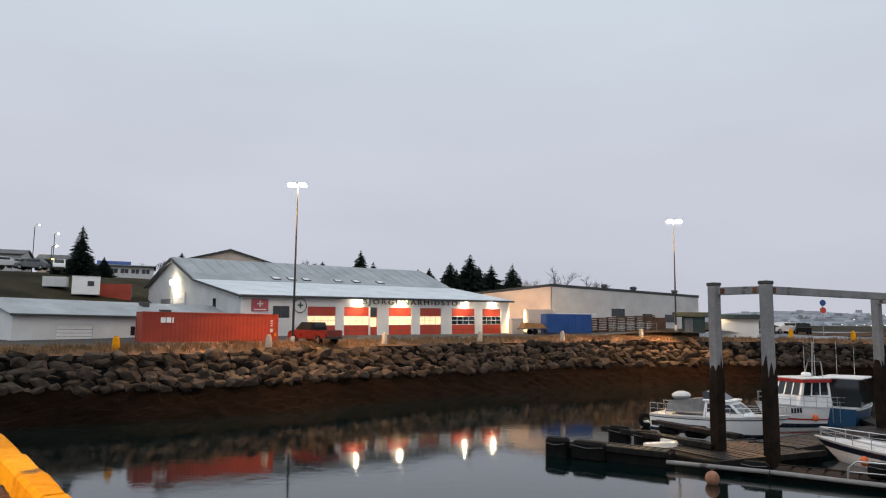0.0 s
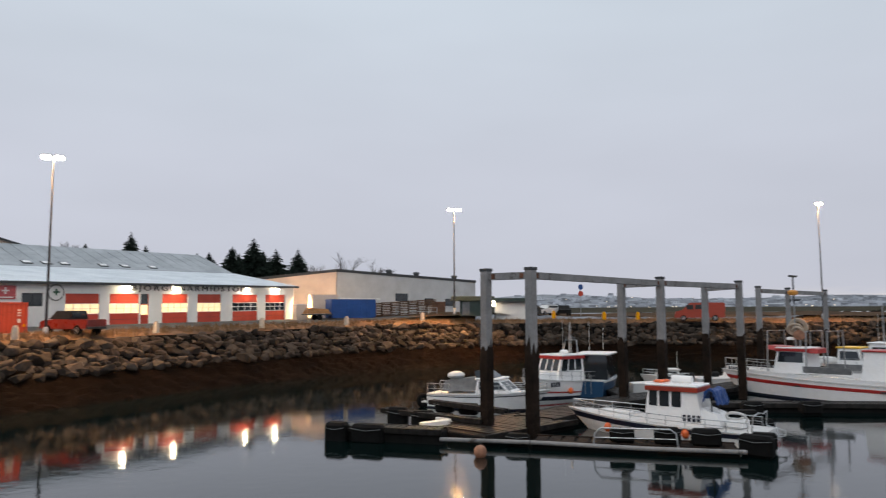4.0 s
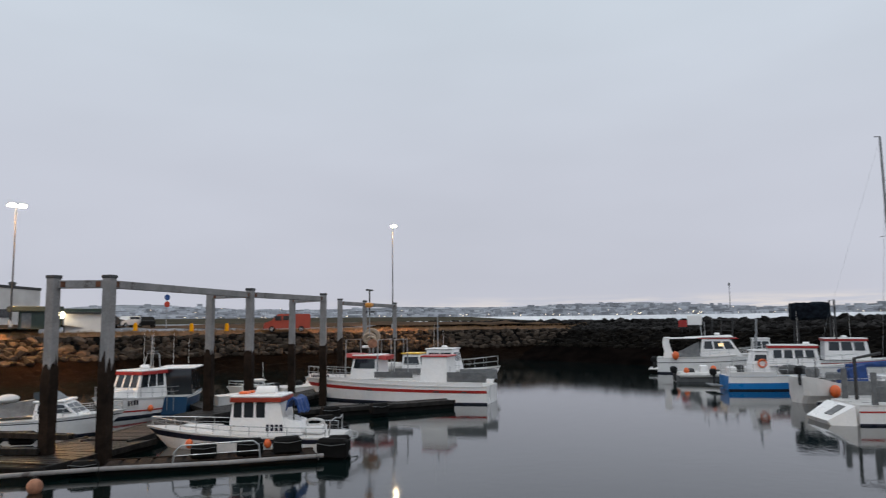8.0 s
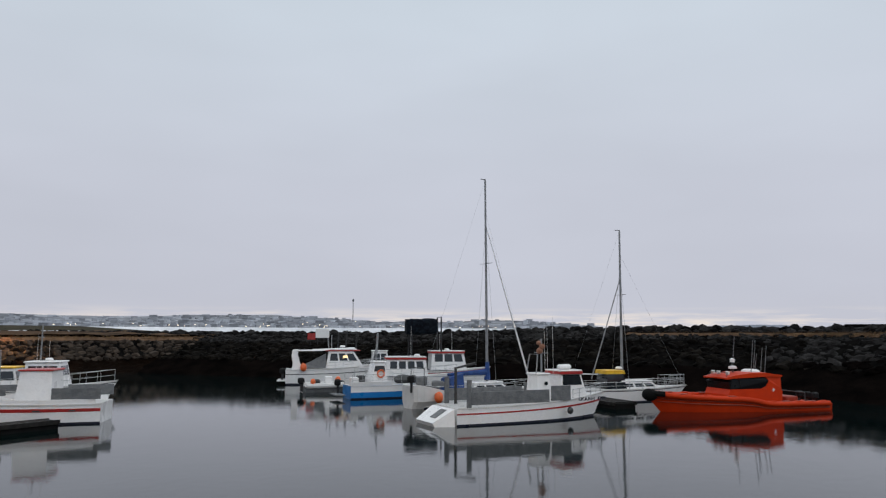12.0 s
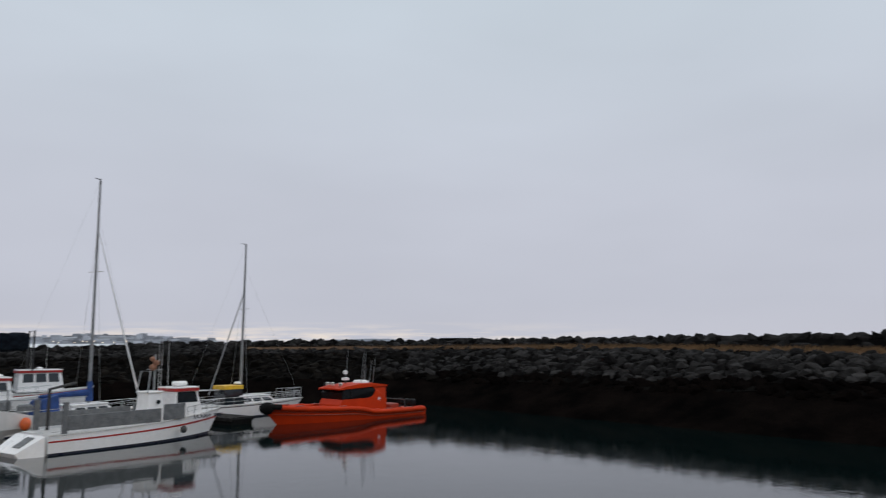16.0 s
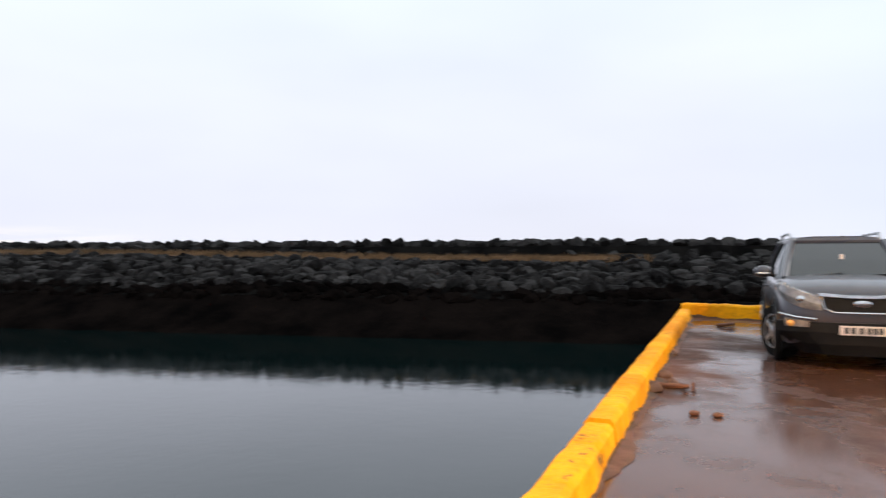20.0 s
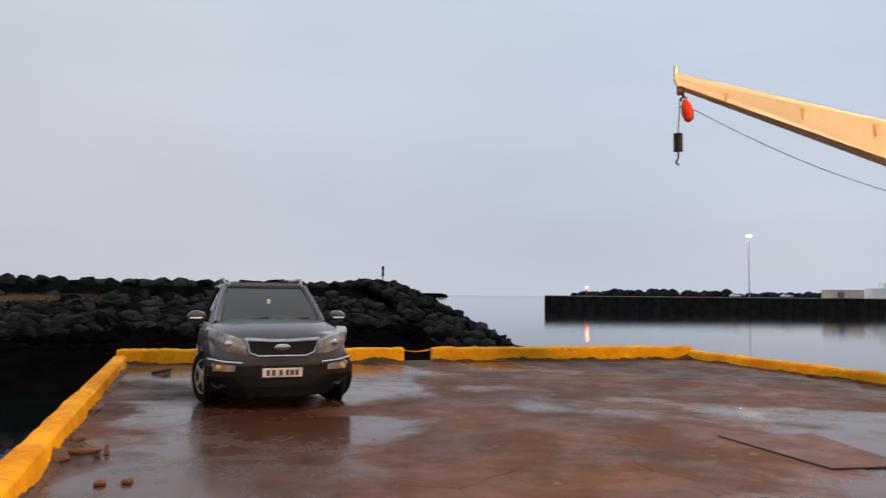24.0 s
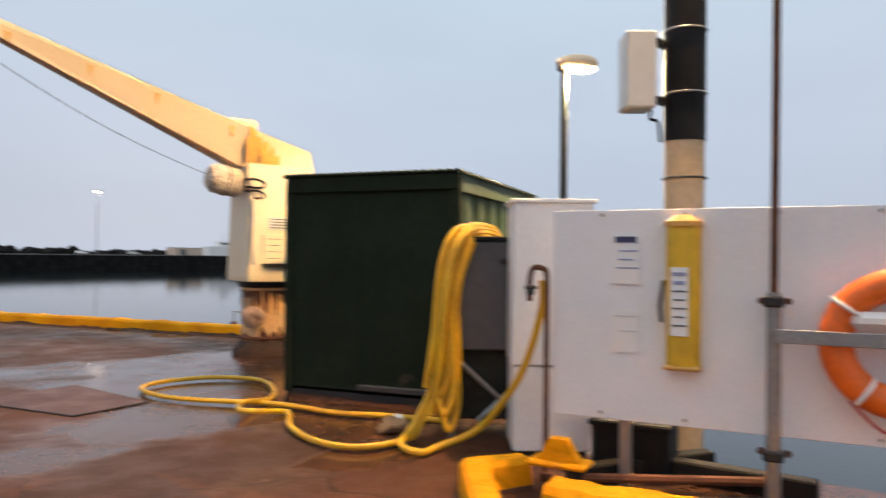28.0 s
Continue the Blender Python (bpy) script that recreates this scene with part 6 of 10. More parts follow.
def band(side, h0, h1, s0=0.0, s1=1.0, n=20, out=0.012):
    sh = Shape()
    for sg in (1, -1):
        rings = []
        for i in range(n + 1):
            s = s0 + (s1 - s0) * i / n
            a, b = side(s, h0, out), side(s, h1, out)
            a2, b2 = side(s, h0, -0.02), side(s, h1, -0.02)
            rings.append([(p[0], sg * p[1], p[2]) for p in (a, b, b2, a2)])
        sh.loft(rings)
    return sh


def rail(parent, side, top, s0, s1, h, n, mat=M_alu, inset=0.1, mid=True):
    for sg in (1, -1):
        pts = []
        for i in range(n + 1):
            s = s0 + (s1 - s0) * i / n
            x, y, z = side(s, 1.0)
            pts.append((x, sg * max(y - inset, 0.01), z))
        r = part("guard_rail", Shape().tube([(x, y, z + h) for x, y, z in pts], 0.022, 6), mat, parent)
        if mid:
            part("mid_rail", Shape().tube([(x, y, z + h * 0.5) for x, y, z in pts], 0.014, 5), mat, r)
        for x, y, z in pts:
            part("stanchion", Shape().tube([(x, y, z - 0.03), (x, y, z + h)], 0.018, 5), mat, r)


def cabin(parent, x0, x1, w, z0, z1, mat, roof=None, front=0.35, aft=0.1, tuck=0.12, side_win=3, front_win=3, band_mat=None, win=(0.45, 0.86), over=0.12, name="wheelhouse", label=""):
    """A wheelhouse from x0 (aft) to x1 (fore), with panes let into its sides and front."""
    h = z1 - z0

    def at(u, v, t):  # u along, v side, t height share
        xa, xb = x0 + aft * t, x1 - front * t
        return (xa + (xb - xa) * u, v * (w / 2 - tuck * t), z0 + h * t)

    body = part(name, Shape().loft([[at(0, -1, t), at(1, -1, t), at(1, 1, t), at(0, 1, t)] for t in (0, 1)]), mat, parent, label)
    t0, t1 = win
    for sg in (-1, 1):
        for k in range(side_win):
            u0, u1 = 0.07 + 0.88 * k / side_win + 0.02, 0.07 + 0.88 * (k + 1) / side_win - 0.03
            q = [at(u0, sg, t0), at(u1, sg, t0), at(u1, sg, t1), at(u0, sg, t1)]
            part("window", Shape().loft([[(x, y + sg * d, z) for x, y, z in q] for d in (-0.01, 0.015)]), M_glass, body)
    for k in range(front_win):
        v0, v1 = -0.9 + 1.8 * k / front_win + 0.05, -0.9 + 1.8 * (k + 1) / front_win - 0.05
        q = [at(1, v0, t0), at(1, v1, t0), at(1, v1, t1), at(1, v0, t1)]
        part("window", Shape().loft([[(x + d, y, z) for x, y, z in q] for d in (-0.01, 0.015)]), M_glass, body)
    xa, xb = x0 + aft - over, x1 - front + over
    wr = w - 2 * tuck + 2 * over
    rf = part("roof", Shape().box((xa + xb) / 2, 0, z1 + 0.05, xb - xa, wr, 0.12, 0.04), roof or mat, parent)
    if band_mat:
        part("trim_band", Shape().box((xa + xb) / 2, 0, z1 - 0.10, xb - xa + 0.02, wr + 0.02, 0.20, 0.02), band_mat, rf, "coloured band under the roof")
    return body


def aerial(parent, x, y, z, h, r=0.012, mat=M_hull):
    part("aerial", Shape().tube([(x, y, z), (x, y, z + h)], r, 5, r * 0.5), mat, parent)


def outboard(parent, x, y, z):
    o = part("outboard_motor", Shape().box(x - 0.3, y, z + 0.45, 0.55, 0.4, 0.55, 0.12), M_black, parent)
    part("leg", Shape().box(x - 0.25, y, z - 0.1, 0.2, 0.14, 0.9, 0.04), M_darksteel, o)


def radar(parent, x, y, z):
    part("radar_dome", Shape().lathe([(0.05, 0), (0.28, 0.02), (0.3, 0.12), (0.22, 0.22), (0.02, 0.24)], 14, m=pose(x, y, z)), M_hull, parent)


def hang_fender(parent, x, y, z, mat=M_buoy, r=0.17):
    part("fender", Shape().ball((x, y, z), r, rz=r * 1.25, n=12, k=8), mat, parent, "orange ball fender")


def id_marks(parent, x, y, z, n, size, mat=M_navy):
    """Plain bars in place of a registration."""
    for k in range(n):
        part("registration_bar", Shape().box(x - k * size * 0.75, y, z, size * 0.5, 0.015, size), mat, parent, "dark registration mark")


def boat(label, place, heading, L, B, fb, fs, hull=M_hull, stripe=None, stripe_h=(0.62, 0.8), boot=M_navy, deck=M_hullgrey, bulwark=0.0, **kw):
    """heading: degrees clockwise from north of the bow."""
    b = thing("boat", label, "boat", (place[0], place[1], 0.0), 90 - heading, group="moored boats")
    rings, side, top, half = hull_shape(L, B, fb, fs, **kw)
    h = part("hull", Shape().loft(rings), hull, b)
    h.data.polygons.foreach_set("use_smooth", [True] * len(h.data.polygons))
    h.data.set_sharp_from_angle(angle=radians(35))
    if stripe:
        part("stripe", band(side, *stripe_h), stripe, h)
    if boot:
        part("boot_top", band(side, 0.0, 0.10), boot, h)
    part("rubbing_strake", band(side, 0.93, 1.0, out=0.035), deck, h)
    if bulwark:
        sh = Shape()
        for sg in (1, -1):
            rr = []
            for i in range(19):
                s = 0.02 + 0.95 * i / 18
                x, y, z = side(s, 1.0)
                rr.append([(x, sg * y, z - 0.02), (x, sg * (y + 0.01), z + bulwark), (x, sg * max(y - 0.05, 0.0), z + bulwark), (x, sg * max(y - 0.06, 0.0), z - 0.02)])
            sh.loft(rr)
        part("bulwark", sh, hull, h)
    zs = top(0.3)
    part("deck", Shape().loft([[(side(s, 1)[0], sg * max(half(s) - 0.12, 0.01), top(s) + 0.008 + k) for sg in (1, -1)] + [(side(s, 1)[0], sg * max(half(s) - 0.12, 0.01), top(s) + 0.004) for sg in (-1, 1)] for s, k in ((i / 12, 0.004) for i in range(13))]), deck, b)
    return b, side, top, half


# white work boat with orange trim, nearest the dock head
b, side, top, half = boat("white cabin boat with navy stripe and orange roof trim", (19.65, 29.15), 324.5, 9.4, 2.8, 1.00, 0.64, stripe=M_navy, stripe_h=(0.60, 0.88), boot=None, flare=0.28, rake=1.1, tw=0.9)
cabin(b, -2.25, 0.45, 1.75, 0.6, 2.34, M_hull, band_mat=M_orangecab, front=0.22, aft=0.35, tuck=0.10, side_win=0, win=(0.50, 0.90), name="wheelhouse")
for sg in (-1, 1):
    for x0, x1 in ((-0.18, 0.20), (-0.72, -0.28), (-1.26, -0.84)):
        part("window", Shape().prism([(x0, -0.36), (x1 - 0.05, -0.36), (x1, -0.30), (x1, 0.28), (x1 - 0.06, 0.36), (x0 + 0.06, 0.36), (x0, 0.30)], -0.014, 0.022, m=pose(0, sg * 0.806, 1.82, 90 + sg * 3.2)), M_glass, b, "tall dark wheelhouse window")
part("aft_coaming", Shape().loft([[(-2.15, -0.75, 0.7), (-2.95, -0.75, 0.7), (-2.95, 0.75, 0.7), (-2.15, 0.75, 0.7)], [(-2.10, -0.68, 1.45), (-2.75, -0.68, 1.25), (-2.75, 0.68, 1.25), (-2.10, 0.68, 1.45)]]), M_hull, b)
part("foredeck_hatch", Shape().loft([[(1.2, -0.75, 0.72), (3.0, -0.45, 0.82), (3.0, 0.45, 0.82), (1.2, 0.75, 0.72)], [(1.25, -0.68, 0.93), (2.9, -0.40, 1.02), (2.9, 0.40, 1.02), (1.25, 0.68, 0.93)]]), M_hull, b)
part("hatch_rim", Shape().tube([(1.3, -0.66, 0.95), (2.85, -0.38, 1.04), (2.85, 0.38, 1.04), (1.3, 0.66, 0.95), (1.3, -0.66, 0.95)], 0.03, 6), M_hullgrey, b)
rail(b, side, top, 0.06, 0.97, 0.42, 10)
part("life_raft", Shape().tube([(-1.45, -0.2, 2.58), (-0.55, -0.2, 2.58)], 0.20, 12), M_hull, b, "white life raft canister")
part("roof_float", Shape().box(-0.05, 0.1, 2.50, 0.45, 0.5, 0.12, 0.05).box(-0.2, -0.35, 2.50, 0.3, 0.3, 0.12, 0.05), M_buoy, b, "orange floats on the roof")
part("stern_frame", Shape().tube([(-2.5, -0.5, 0.75), (-2.5, -0.5, 2.3), (-2.5, 0.5, 2.3), (-2.5, 0.5, 0.75)], 0.03, 6), M_darksteel, b)
sh, rings, rnd = Shape(), [], random.Random(3)
for k in range(9):
    y = -0.75 + 0.19 * k
    a, c = 0.55 + 0.25 * noise.noise((k * 0.6, 1.0, 0)), 0.35 + 0.2 * noise.noise((k * 0.7, 4.0, 0))
    q = 0.05 * math.sin(k * 1.9)
    rings.append([(-2.90 + q, y, 2.22 - a), (-2.72 + q * 0.5, y, 2.24), (-2.50, y, 2.34 + 0.04 * math.sin(k)), (-2.26 - q * 0.5, y, 2.20), (-2.16 - q, y, 2.22 - c), (-2.22 - q, y, 2.22 - c), (-2.34, y, 2.14), (-2.50, y, 2.28), (-2.66, y, 2.18), (-2.82 + q, y, 2.22 - a)])
part("tarpaulin", sh.loft(rings), M_tarp, b, "crumpled blue tarpaulin thrown over the stern frame")
part("engine_box", Shape().box(-3.4, 0, 0.85, 0.8, 1.0, 0.35, 0.06), M_hull, b)
id_marks(b, -1.40, 0.870, 1.02, 4, 0.28)
part("registration_bars", Shape().box(-1.72, -0.870, 1.02, 0.9, 0.015, 0.26), M_navy, b, "dark registration marks")
aerial(b, -1.0, 0.4, 2.6, 1.3)
for x, z in ((2.0, 0.38), (-1.6, 0.42)):
    hang_fender(b, x, 1.36, z)
part("pushpit", Shape().tube([(-4.3, -1.15, 0.72), (-5.1, -1.05, 0.55), (-5.3, 0, 0.5), (-5.1, 1.05, 0.55), (-4.3, 1.15, 0.72)], 0.03, 6).tube([(-4.3, -0.5, 0.4), (-5.25, -0.5, 0.5)], 0.025, 5).tube([(-4.3, 0.5, 0.4), (-5.25, 0.5, 0.5)], 0.025, 5), M_alu, b, "bent tube frame over the stern")
part("stern_rail", Shape().tube([(-4.3, 1.2, 0.72), (-4.35, 1.15, 1.35), (-4.4, 0.4, 1.42), (-4.4, -0.4, 1.30), (-4.35, -1.15, 1.35), (-4.3, -1.2, 0.72)], 0.028, 6), M_alu, b)
part("hose_coil", Shape().torus(0.42, 0.04, 20, 6, m=pose(-3.5, 0.45, 1.15, 40)).torus(0.38, 0.04, 20, 6, m=pose(-3.45, 0.40, 1.22, 25, 10)), M_hullgrey, b)

# long fishing boat with a red stripe
b, side, top, half = boat("long white fishing boat with a red stripe and two cabins", (38.05, 37.65), 335.8, 14.6, 4.0, 1.80, 1.35, stripe=M_redstripe, stripe_h=(0.62, 0.78), boot=M_navy, bulwark=0.30, flare=0.25, rake=1.3)
cabin(b, 0.9, 3.1, 2.3, 1.8, 3.6, M_hull, side_win=1, front_win=3, front=0.3, band_mat=M_redstripe)
cabin(b, -4.4, -2.3, 2.4, 1.5, 3.55, M_hull, side_win=0, front_win=2, front=0.2, roof=M_redstripe, name="deckhouse")
part("tarpaulin", Shape().loft([[(0.3, -1.0, 3.3), (0.3, 1.0, 3.3), (0.3, 0.8, 3.6), (0.3, -0.8, 3.65)], [(3.6, -0.9, 3.5), (3.6, 0.9, 3.5), (3.6, 0.6, 3.8), (3.6, -0.6, 3.8)]]), M_redstripe, b, "red canvas roof cover")
for sg in (-1, 1):
    part("grey_screen", Shape().box(-5.9, sg * 1.72, 2.05, 2.8, 0.05, 0.75, 0.01), M_greytarp, b, "grey canvas screen at the stern")
    part("side_screen", Shape().box(-0.6, sg * 1.9, 2.2, 2.9, 0.05, 0.45, 0.01), M_greytarp, b)
part("mast", Shape().tube([(2.0, 0, 3.6), (2.0, 0, 7.4)], 0.06, 8, 0.04), M_steel, b)
part("crosstree", Shape().tube([(2.0, -0.7, 6.9), (2.0, 0.7, 6.9)], 0.03, 6), M_steel, b)
part("wind_vane", Shape().box(2.0, -0.6, 7.2, 0.35, 0.04, 0.14).box(2.0, 0.55, 7.15, 0.1, 0.1, 0.2), M_trim, b)
part("deck_lamp", Shape().box(2.0, 0.1, 7.75, 0.5, 0.7, 0.40, 0.12), material("amber_hood", (0.72, 0.30, 0.04), 0.5, scale=2, fine=12, bump=0.1), b, "orange-yellow hooded deck lamp")
part("lamp_post", Shape().tube([(2.0, 0.0, 6.9), (2.0, 0.0, 9.0)], 0.05, 6), M_darksteel, b)
part("radar_bar", Shape().box(2.0, 0, 9.0, 0.2, 1.1, 0.14, 0.04), M_darksteel, b)
dr = part("net_drum", Shape().lathe([(0.1, -0.4), (0.36, -0.36), (0.36, -0.28), (0.2, -0.24), (0.2, 0.24), (0.36, 0.28), (0.36, 0.36), (0.1, 0.4)], 18, m=pose(1.6, 0.3, 4.6, 90, 0, 15)), M_buoypale, b, "pale orange line hauler drum")
part("bracket", Shape().tube([(1.6, 0.3, 3.6), (1.6, 0.3, 4.6)], 0.06, 6), M_steel, dr)
M_coil = material("pale_rope", (0.46, 0.38, 0.30), 0.85, colour2=(0.34, 0.27, 0.20), scale=4, fine=24, bump=0.4)
part("rope_coil", Shape().torus(0.5, 0.16, 18, 8, m=pose(1.9, -0.3, 5.2, 80, 10) @ Matrix.Diagonal((1, 1, 0.7, 1))).torus(0.42, 0.12, 18, 8, m=pose(2.1, -0.2, 5.0, 60, 35)).torus(0.36, 0.10, 18, 8, m=pose(1.7, 0.3, 4.8, 75, -30)), M_coil, b, "coiled pale rope")
for x in (-0.5, 0.8, 3.3):
    part("gallows", Shape().tube([(x, -1.5, 1.9), (x, -1.3, 4.9), (x, 1.3, 4.9), (x, 1.5, 1.9)], 0.045, 6), M_steel, b)
rail(b, side, top, 0.72, 0.98, 0.9, 6)
aerial(b, -3.2, 0.5, 3.6, 2.5)
aerial(b, -3.6, -0.5, 3.6, 2.0)
radar(b, 2.3, 0, 4.2)
id_marks(b, 2.4, 1.12, 3.2, 4, 0.3)
id_marks(b, 6.0, 1.45, 2.0, 9, 0.22)
id_marks(b, 5.2, -1.6, 2.0, 9, 0.22)
b.scale = (1.0, 1.0, 0.90)
part("scupper", Shape().box(-5.8, 2.0, 0.95, 0.4, 0.03, 0.1).box(-3.8, 2.02, 0.95, 0.4, 0.03, 0.1).box(1.2, 2.02, 1.0, 0.4, 0.03, 0.1), M_trim, b)

# cabin boat with red window trim
b, side, top, half = boat("white cabin boat with a red roof edge", (22.6, 45.2), 250, 7.6, 2.7, 1.45, 1.0, stripe=M_redstripe, stripe_h=(0.28, 0.36), boot=M_navy)
cabin(b, -1.2, 1.5, 2.1, 1.1, 2.75, M_hull, band_mat=M_redstripe, front=0.55, win=(0.42, 0.9))
part("trunk", Shape().loft([[(1.4, -0.9, 1.1), (3.0, -0.35, 1.3), (3.0, 0.35, 1.3), (1.4, 0.9, 1.1)], [(1.4, -0.75, 1.75), (2.7, -0.3, 1.6), (2.7, 0.3, 1.6), (1.4, 0.75, 1.75)]]), M_hull, b)
rail(b, side, top, 0.1, 0.97, 0.6, 8)
part("mast", Shape().tube([(-0.8, 0, 2.8), (-0.9, 0, 5.0)], 0.05, 6), M_alu, b)
part("light_frame", Shape().tube([(-0.9, -0.7, 2.85), (-1.0, -0.5, 3.8), (-1.0, 0.5, 3.8), (-0.9, 0.7, 2.85)], 0.035, 6), M_alu, b)
radar(b, -0.3, 0, 2.9)
for y in (-0.4, 0.4):
    aerial(b, -0.6, y, 2.9, 2.4)
part("deck_lamp", Shape().box(-0.95, -0.3, 3.9, 0.14, 0.24, 0.2, 0.03).box(-0.95, 0.3, 3.9, 0.14, 0.24, 0.2, 0.03), M_trim, b)
id_marks(b, 2.2, 1.22, 0.95, 4, 0.3)
hang_fender(b, 0.6, 1.4, 0.5)
hang_fender(b, -2.0, 1.35, 0.5)

# white cruiser
b, side, top, half = boat("low white motor cruiser with dark side windows", (15.6, 40.6), 131, 7.4, 2.6, 1.25, 0.85, stripe=M_navy, stripe_h=(0.8, 0.85), boot=M_navy, rake=1.3)
cabin(b, -0.6, 1.7, 1.9, 0.95, 1.75, M_hull, front=0.9, side_win=2, front_win=2, win=(0.3, 0.85), name="cuddy")
part("windscreen", Shape().loft([[(-0.6, -0.8, 1.75), (0.7, -0.7, 1.75), (0.7, 0.7, 1.75), (-0.6, 0.8, 1.75)], [(-0.7, -0.7, 2.25), (0.0, -0.6, 2.25), (0.0, 0.6, 2.25), (-0.7, 0.7, 2.25)]]), M_glass, b)
part("canvas_cover", Shape().loft([[(-2.8, -0.9, 1.0), (-2.8, 0.9, 1.0), (-2.7, 0.6, 1.6), (-2.7, -0.6, 1.6)], [(-0.6, -0.8, 1.1), (-0.6, 0.8, 1.1), (-0.6, 0.6, 1.9), (-0.6, -0.6, 1.9)]]), M_greytarp, b)
part("bench", Shape().ball((-2.2, 0, 1.9), 0.5, 0.7, 0.25), M_hullgrey, b)
rail(b, side, top, 0.45, 0.97, 0.45, 6)
rail(b, side, top, 0.0, 0.2, 0.6, 3)
outboard(b, -3.7, 0.4, 0.5)
part("bathing_platform", Shape().box(-3.9, 0, 0.3, 0.6, 1.8, 0.08, 0.03), M_hull, b)
part("tyre_fender", Shape().torus(0.3, 0.14, 18, 8, m=pose(-4.0, -0.9, 0.4, 90, 0, 40)), M_tyre, b)
hang_fender(b, -1.5, 1.35, 0.4, M_tyre, 0.2)

# hard-top boat with a blue stern
b, side, top, half = boat("blue-sterned boat with a white hard top over its cabin", (26.2, 46.6), 40, 7.0, 2.6, 1.3, 1.05, hull=M_tealhull, boot=M_navy)
cabin(b, -2.2, 1.2, 2.2, 1.0, 2.75, M_glass, roof=M_hull, front=0.5, side_win=3, win=(0.2, 0.9), over=0.25)
aerial(b, -0.5, 0.5, 2.9, 2.2)
aerial(b, -1.0, -0.6, 2.9, 1.8)
part("stern_ladder", Shape().tube([(-3.55, -0.2, 0.2), (-3.6, -0.2, 1.5), (-3.6, 0.2, 1.5), (-3.55, 0.2, 0.2)], 0.025, 6), M_alu, b)

# small open boats
for (x, y), hdg, L, m, l in (((30.2, 44.8), 100, 4.6, M_hullgrey, "small open grey rowing boat with a cover"), ((37.5, 46.5), 95, 6.0, M_hull, "small white motor boat with a low cuddy"), ((33.8, 48.2), 290, 5.4, M_hullgrey, "small grey boat behind the walkway")):
    b, side, top, half = boat(l, (x, y), hdg, L, L * 0.36, 0.95, 0.7, hull=m, rake=0.6)
    cabin(b, -0.2, L * 0.22, L * 0.24, 0.7, 1.25, m, front=0.5, side_win=2, front_win=2, name="cuddy")
    outboard(b, -L / 2 - 0.05, 0, 0.4)
    rail(b, side, top, 0.5, 0.96, 0.4, 4)

# white boat with a yellow canopy behind the fishing boat
b, side, top, half = boat("white work boat with a yellow canopy behind the long fishing boat", (47.5, 42.0), 155, 11.5, 3.4, 1.9, 1.2, boot=M_navy, stripe=M_navy, stripe_h=(0.9, 0.94))
cabin(b, -0.6, 2.2, 2.4, 1.5, 3.3, M_hull, side_win=2, front=0.4)
cabin(b, -2.8, -0.9, 2.2, 1.3, 2.9, M_hull, roof=M_yellowcab, side_win=1, front_win=2, name="shelter")
part("mast", Shape().tube([(0.2, 0, 3.3), (0.2, 0, 6.2)], 0.05, 6), M_steel, b)
part("crosstree", Shape().tube([(0.2, -0.6, 5.2), (0.2, 0.6, 5.2)], 0.03, 6), M_steel, b)
radar(b, 0.8, 0, 3.4)
rail(b, side, top, 0.0, 0.98, 0.85, 10)
part("dinghy", Shape().ball((-4.0, 0, 1.8), 1.2, 0.6, 0.4), M_hullgrey, b)
for x in (-3.4, -4.6):
    part("gallows", Shape().tube([(x, -1.3, 1.3), (x, -1.2, 4.2), (x, 1.2, 4.2), (x, 1.3, 1.3)], 0.04, 6), M_steel, b)

# ---- boats on the far side ----
# arched cruiser
b, side, top, half = boat("white cruiser with a big stern arch", (76.3, 28.6), 158, 11.0, 3.5, 2.3, 1.65, boot=M_navy, stripe=M_trim, stripe_h=(0.66, 0.70))
cabin(b, -1.2, 3.0, 2.7, 1.8, 3.75, M_hull, side_win=3, front=1.3, aft=0.3, win=(0.40, 0.80))
part("roof_line", Shape().box(0.6, 0, 3.66, 3.9, 2.72, 0.09, 0.02), M_redstripe, b, "thin red line under the roof")
part("hard_top", Shape().loft([[(-2.9, -1.2, 3.62), (2.2, -1.2, 3.78), (2.2, 1.2, 3.78), (-2.9, 1.2, 3.62)], [(-2.7, -1.1, 3.80), (1.9, -1.1, 4.0), (1.9, 1.1, 4.0), (-2.7, 1.1, 3.80)]]), M_hull, b)
for sg in (-1, 1):
    part("arch_leg", Shape().loft([[(x0, sg * (1.5 - 0.1 * t), z), (x1, sg * (1.5 - 0.1 * t), z), (x1, sg * (1.32 - 0.1 * t), z), (x0, sg * (1.32 - 0.1 * t), z)] for t, x0, x1, z in ((0, -4.9, -3.7, 1.5), (0.4, -4.75, -4.05, 2.3), (0.8, -4.9, -4.3, 3.2), (1.0, -4.8, -4.2, 3.72))]), M_hull, b, "broad swept leg of the stern arch")
    part("arch_bar", Shape().tube([(-4.5, sg * 1.35, 3.66), (-1.6, sg * 1.25, 3.68)], 0.06, 8), M_hull, b)
part("arch_top", Shape().box(-4.5, 0, 3.70, 0.62, 2.9, 0.14, 0.04), M_hull, b)
part("canvas_cover", Shape().loft([[(-3.6, -1.2, 1.7), (-3.6, 1.2, 1.7), (-3.5, 0.9, 2.1), (-3.5, -0.9, 2.2)], [(-1.2, -1.3, 1.8), (-1.2, 1.3, 1.8), (-1.2, 1.1, 3.3), (-1.2, -1.1, 3.3)]]), M_greytarp, b)
part("cabin_light", Shape().box(0.9, -1.33, 3.0, 0.5, 0.06, 0.28), M_lit, b, "small lit cabin lamp")
